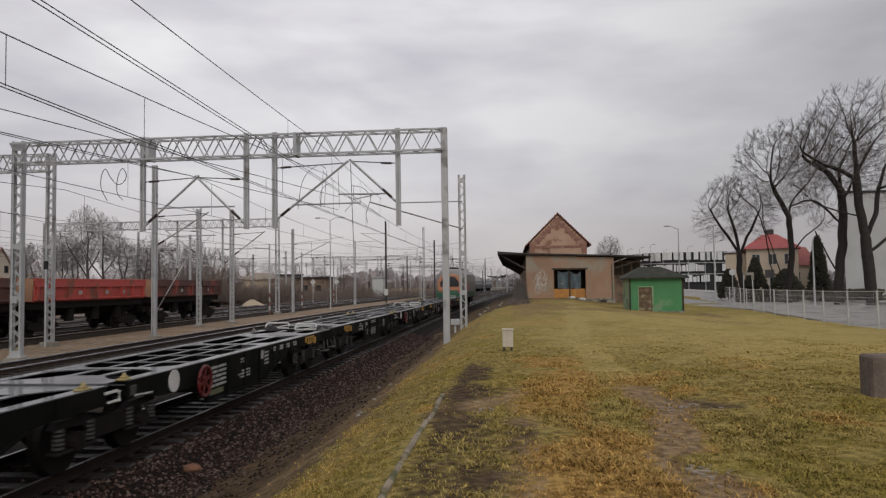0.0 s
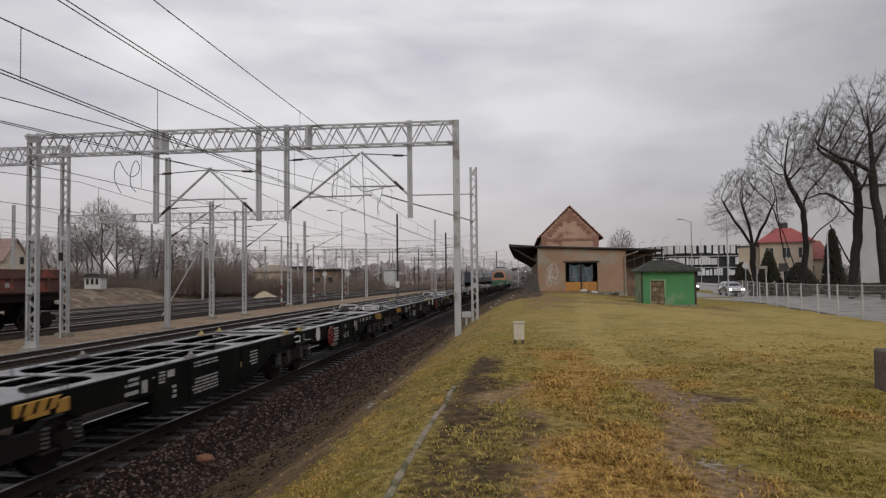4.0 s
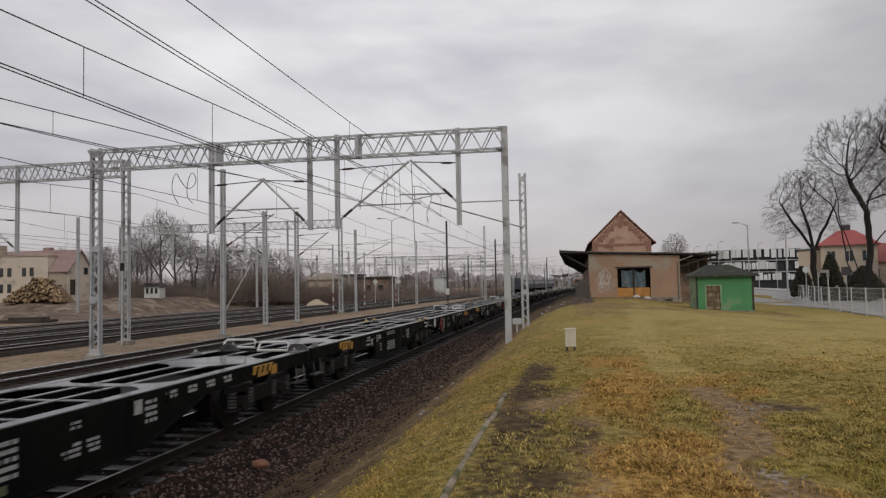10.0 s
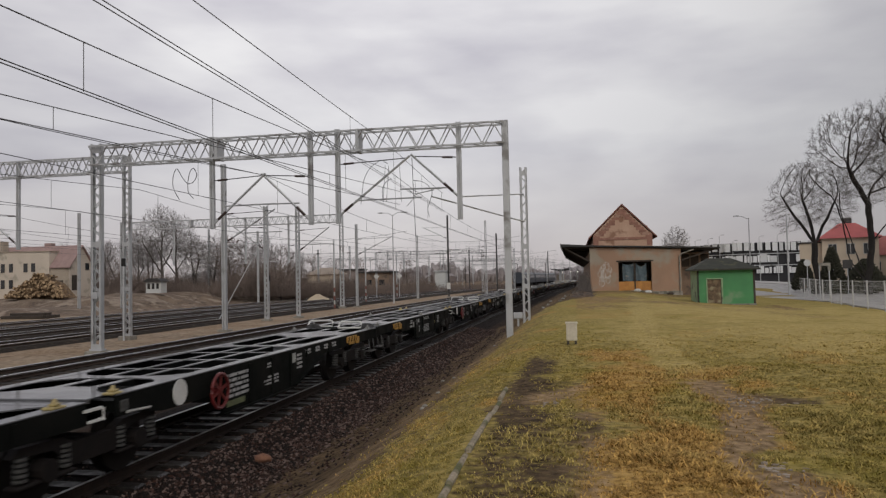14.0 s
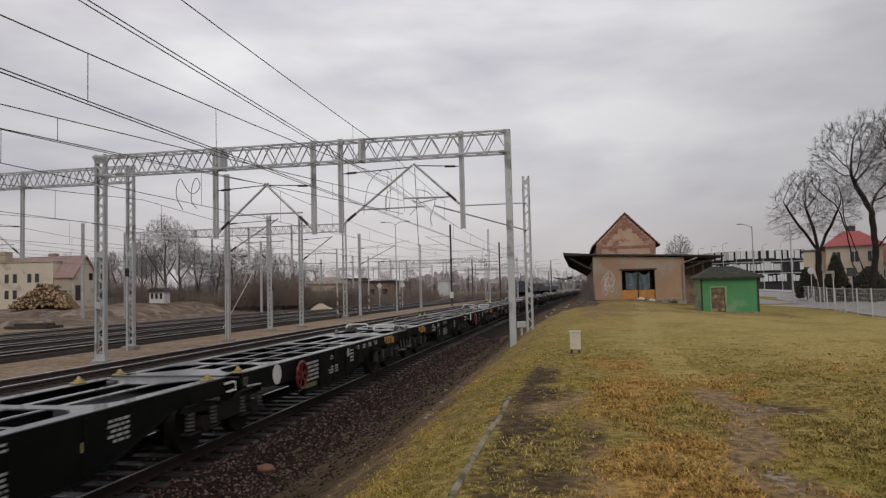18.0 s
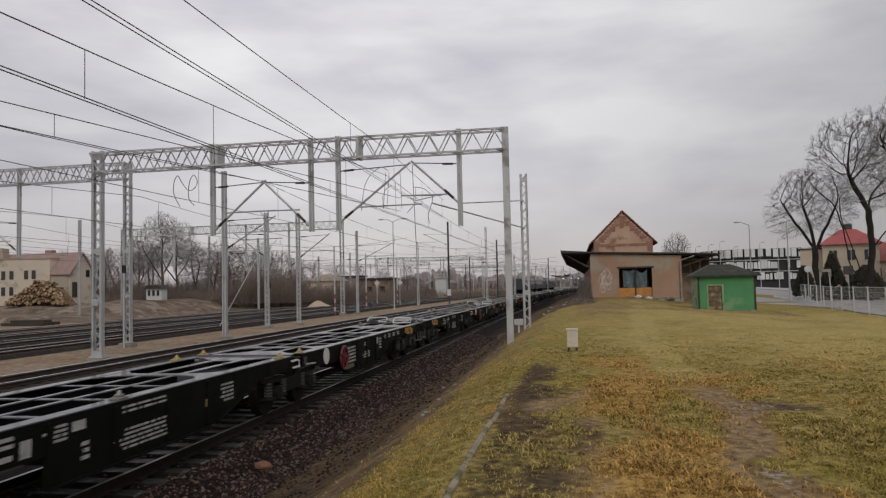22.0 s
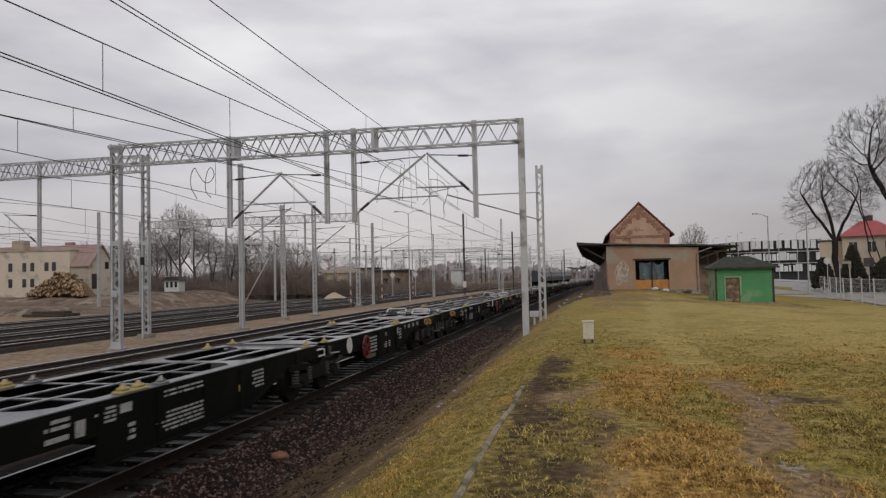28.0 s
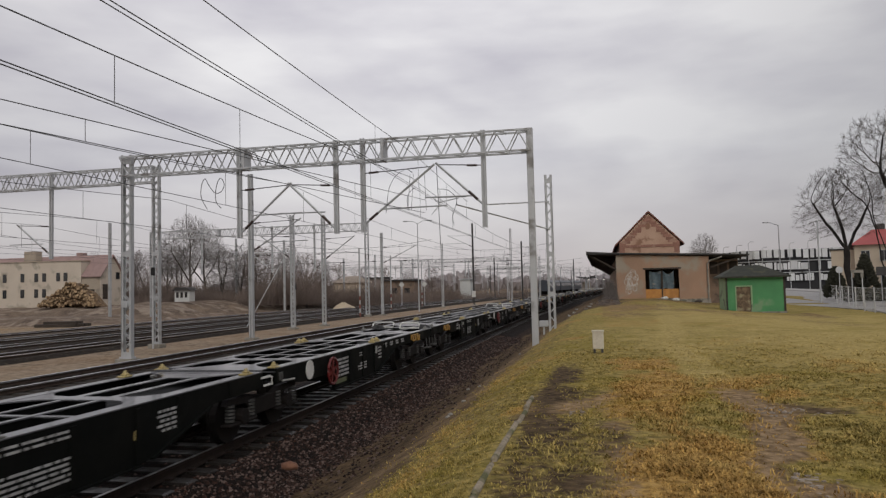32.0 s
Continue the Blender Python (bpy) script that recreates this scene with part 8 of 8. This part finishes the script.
def stone_chips():
    """Flat pale stones trodden into the worn path."""
    rq = random.Random(41)
    b = Bld()
    for cx, cy, rx, ry, n in ((1.95, 9.5, 0.35, 0.35, 34), (1.58, 6.1, 0.16, 0.3, 26), (2.3, 9.45, 0.3, 0.2, 12), (-0.35, 9.3, 0.12, 0.2, 7), (1.68, 7.4, 0.14, 0.7, 10)):
        for k in range(n):
            x, y = cx + rq.gauss(0, rx * 0.6), cy + rq.gauss(0, ry * 0.6)
            z, r = ground_z(x, y) + 0.002, rq.uniform(0.012, 0.034)
            prof = [(x + r * rq.uniform(0.6, 1.25) * math.cos(q), y + r * rq.uniform(0.5, 1.0) * math.sin(q)) for q in [6.283 * i / 6 for i in range(6)]]
            b.prism(prof, "z", z - 0.02, z + rq.uniform(0.003, 0.012))
    tagged(part("stone_chips", b, island_mat("pale_stone_chips", [(0.2, 0.165, 0.13), (0.36, 0.31, 0.26), (0.27, 0.23, 0.185)])), "flat pale stone chips trodden into the worn path", "stone chips", kind="stuff")


stone_chips()


def mound(x, y, rx, ry, h):
    """An uneven heap that dies out into the ground."""
    b, nr, na = Bld(), 9, 22
    for k in range(nr + 1):
        for i in range(na):
            a, u = 2 * math.pi * i / na, k / nr
            px, py = x + rx * u * math.cos(a), y + ry * u * math.sin(a)
            lift = h * (1 - u * u) * (0.75 + 0.6 * noise.noise((px * 2.1, py * 2.1, 5.5))) - 0.08 * u
            b.v.append((px, py, ground_z(px, py) + lift))
    for k in range(nr):
        b.f += [(k * na + i, k * na + (i + 1) % na, k * na + na + (i + 1) % na, k * na + na + i) for i in range(na)]
    return b


def litter():
    rq = random.Random(15)
    M["brickbit"] = mat("broken_brick", (0.21, 0.1, 0.058), (0.13, 0.062, 0.04), 8, 0.9, 0, 0.4)
    def lump(name, x, y, z, s, m, label, cat):
        bm = bmesh.new()
        bmesh.ops.create_icosphere(bm, subdivisions=2, radius=1)
        for v in bm.verts:
            v.co = Vector((v.co.x * s[0], v.co.y * s[1], v.co.z * s[2])) * (1 + 0.3 * noise.noise(v.co * 1.7 + Vector((x, y, 0))))
        me = bpy.data.meshes.new(name)
        bm.to_mesh(me)
        bm.free()
        me.materials.append(m)
        o = new(name, me)
        o.location = (x, y, z)
        tagged(o, label, cat)
    lump("brick_lump", -4.85, 10.65, -0.12, (0.15, 0.1, 0.07), M["brickbit"], "broken orange-brown lump lying on the ballast", "rubble")
    for k in range(7):
        x, y = rq.uniform(-3.6, -2.6), rq.uniform(12, 30)
        lump("pale_stone", x, y, ground_z(x, y) + 0.02, (0.05, 0.05, 0.03), M["concrete"], "pale stone lying in the grass", "stone")
    for k in range(9):
        x, y = -1.2 + rq.uniform(-1.2, 0.8) - k * 0.1, 52 + rq.uniform(-6, 8)
        lump("rubbish", x, y, ground_z(x, y) + 0.05, (0.08 + 0.02 * (k % 4), 0.07 + 0.015 * (k % 3), 0.04), M["tag"] if k % 2 else M["concrete"], "pale rubbish lying beside the track", "rubbish")
    for x in (5.9, 6.9, 8.9):
        lump("rubbish_sack", x, 71.5, ground_z(x, 71.5) + 0.12, (0.34, 0.24, 0.15), M["white"] if x < 8 else M["darkwood"], "pale rubbish sack by the shed door", "sack")
    for k in range(4):
        lump("white_scrap", 11.2 + 0.5 * k, 22.5 + 0.8 * k, ground_z(11.2 + 0.5 * k, 22.5 + 0.8 * k) + 0.03, (0.16, 0.1, 0.05), M["white"], "white plastic scrap by the fence", "litter")
    # dry brush at the shed corner
    b = Bld()
    for k in range(1300):
        y = rq.uniform(62.0, 71.0)
        p = Vector((min(1.35, 0.85 + rq.gauss(0, 0.24)), y, 0.7))
        b.tube([p, p + Vector((rq.uniform(-0.28, 0.22), rq.uniform(-0.3, 0.3), rq.uniform(0.4, 1.2) * (1 + 1.1 * sm(62, 70, y))))], 0.018, 3, 0.006, cap=False)
    tagged(part("dry_bush", b, M["twig"]), "dry brown brush growing beside the shed corner", "bush", kind="stuff")
    M["rubble"] = mat("brown_rubble_and_twigs", (0.13, 0.09, 0.062), (0.055, 0.038, 0.027), 5, 0.95, 0, 1.0, 14, (0.22, 0.17, 0.13), 0.25)
    heap = part("debris_mound", mound(0.5, 58.5, 1.1, 2.2, 0.5), M["rubble"])
    tagged(heap, "low heap of brown rubble and cut brush near the shed", "rubble heap")
    for k in range(90):
        a, u = rq.uniform(0, 6.28), rq.random() ** 0.5
        x, y = 0.5 + 1.05 * u * math.cos(a), 58.5 + 2.0 * u * math.sin(a)
        z = ground_z(x, y) + 0.5 * (1 - u * u)
        part("stick", Bld().beam((x, y, z), (x + rq.uniform(-0.4, 0.4), y + rq.uniform(-0.5, 0.5), z + rq.uniform(-0.05, 0.2)), 0.028), M["twig"], heap)


litter()


# ---- pieces of the track ----
sleepers()


# ---- movements ----
def lane_x(y):
    return 20.4 + 0.03 * (y - 56.5)


def drive(c, t0, y0, speed, t1=32.0):
    """Along the near lane towards the eye, passing y0 at t0; it waits far off before and stands far behind after."""
    def spot(t):
        y = max(-40.0, min(190.0, y0 - speed * (t - t0)))
        return pose(lane_x(y), y, 0.39, 0, 0, -math.degrees(math.atan(0.03)))
    ts = sorted({0.0, 32.0, *[max(0.0, min(32.0, t0 + k)) for k in range(-16, 16)]})
    walk(c, [(t, spot(t)) for t in ts])


def motions():
    for q, w in enumerate(wagons):
        n = 9 - q
        walk(w, [(t, on_line(run(t) + 26.8 * n)) for t in TIMES])
    walk(loco, [(t, on_line(run(t) + 26.8 * 9 + 0.6)) for t in TIMES])
    for k, w in enumerate(tippers):
        walk(w, [(t, pose(-27.3, 63.0 - 13.45 * k - 5.95 * t, 0)) for t in TIMES])
    drive(cars[0], 5.5, 56.5, 13.0)
    drive(cars[1], 6.5, 63.3, 13.6)
    drive(cars[2], 24.5, 74.6, 15.5)


motions()
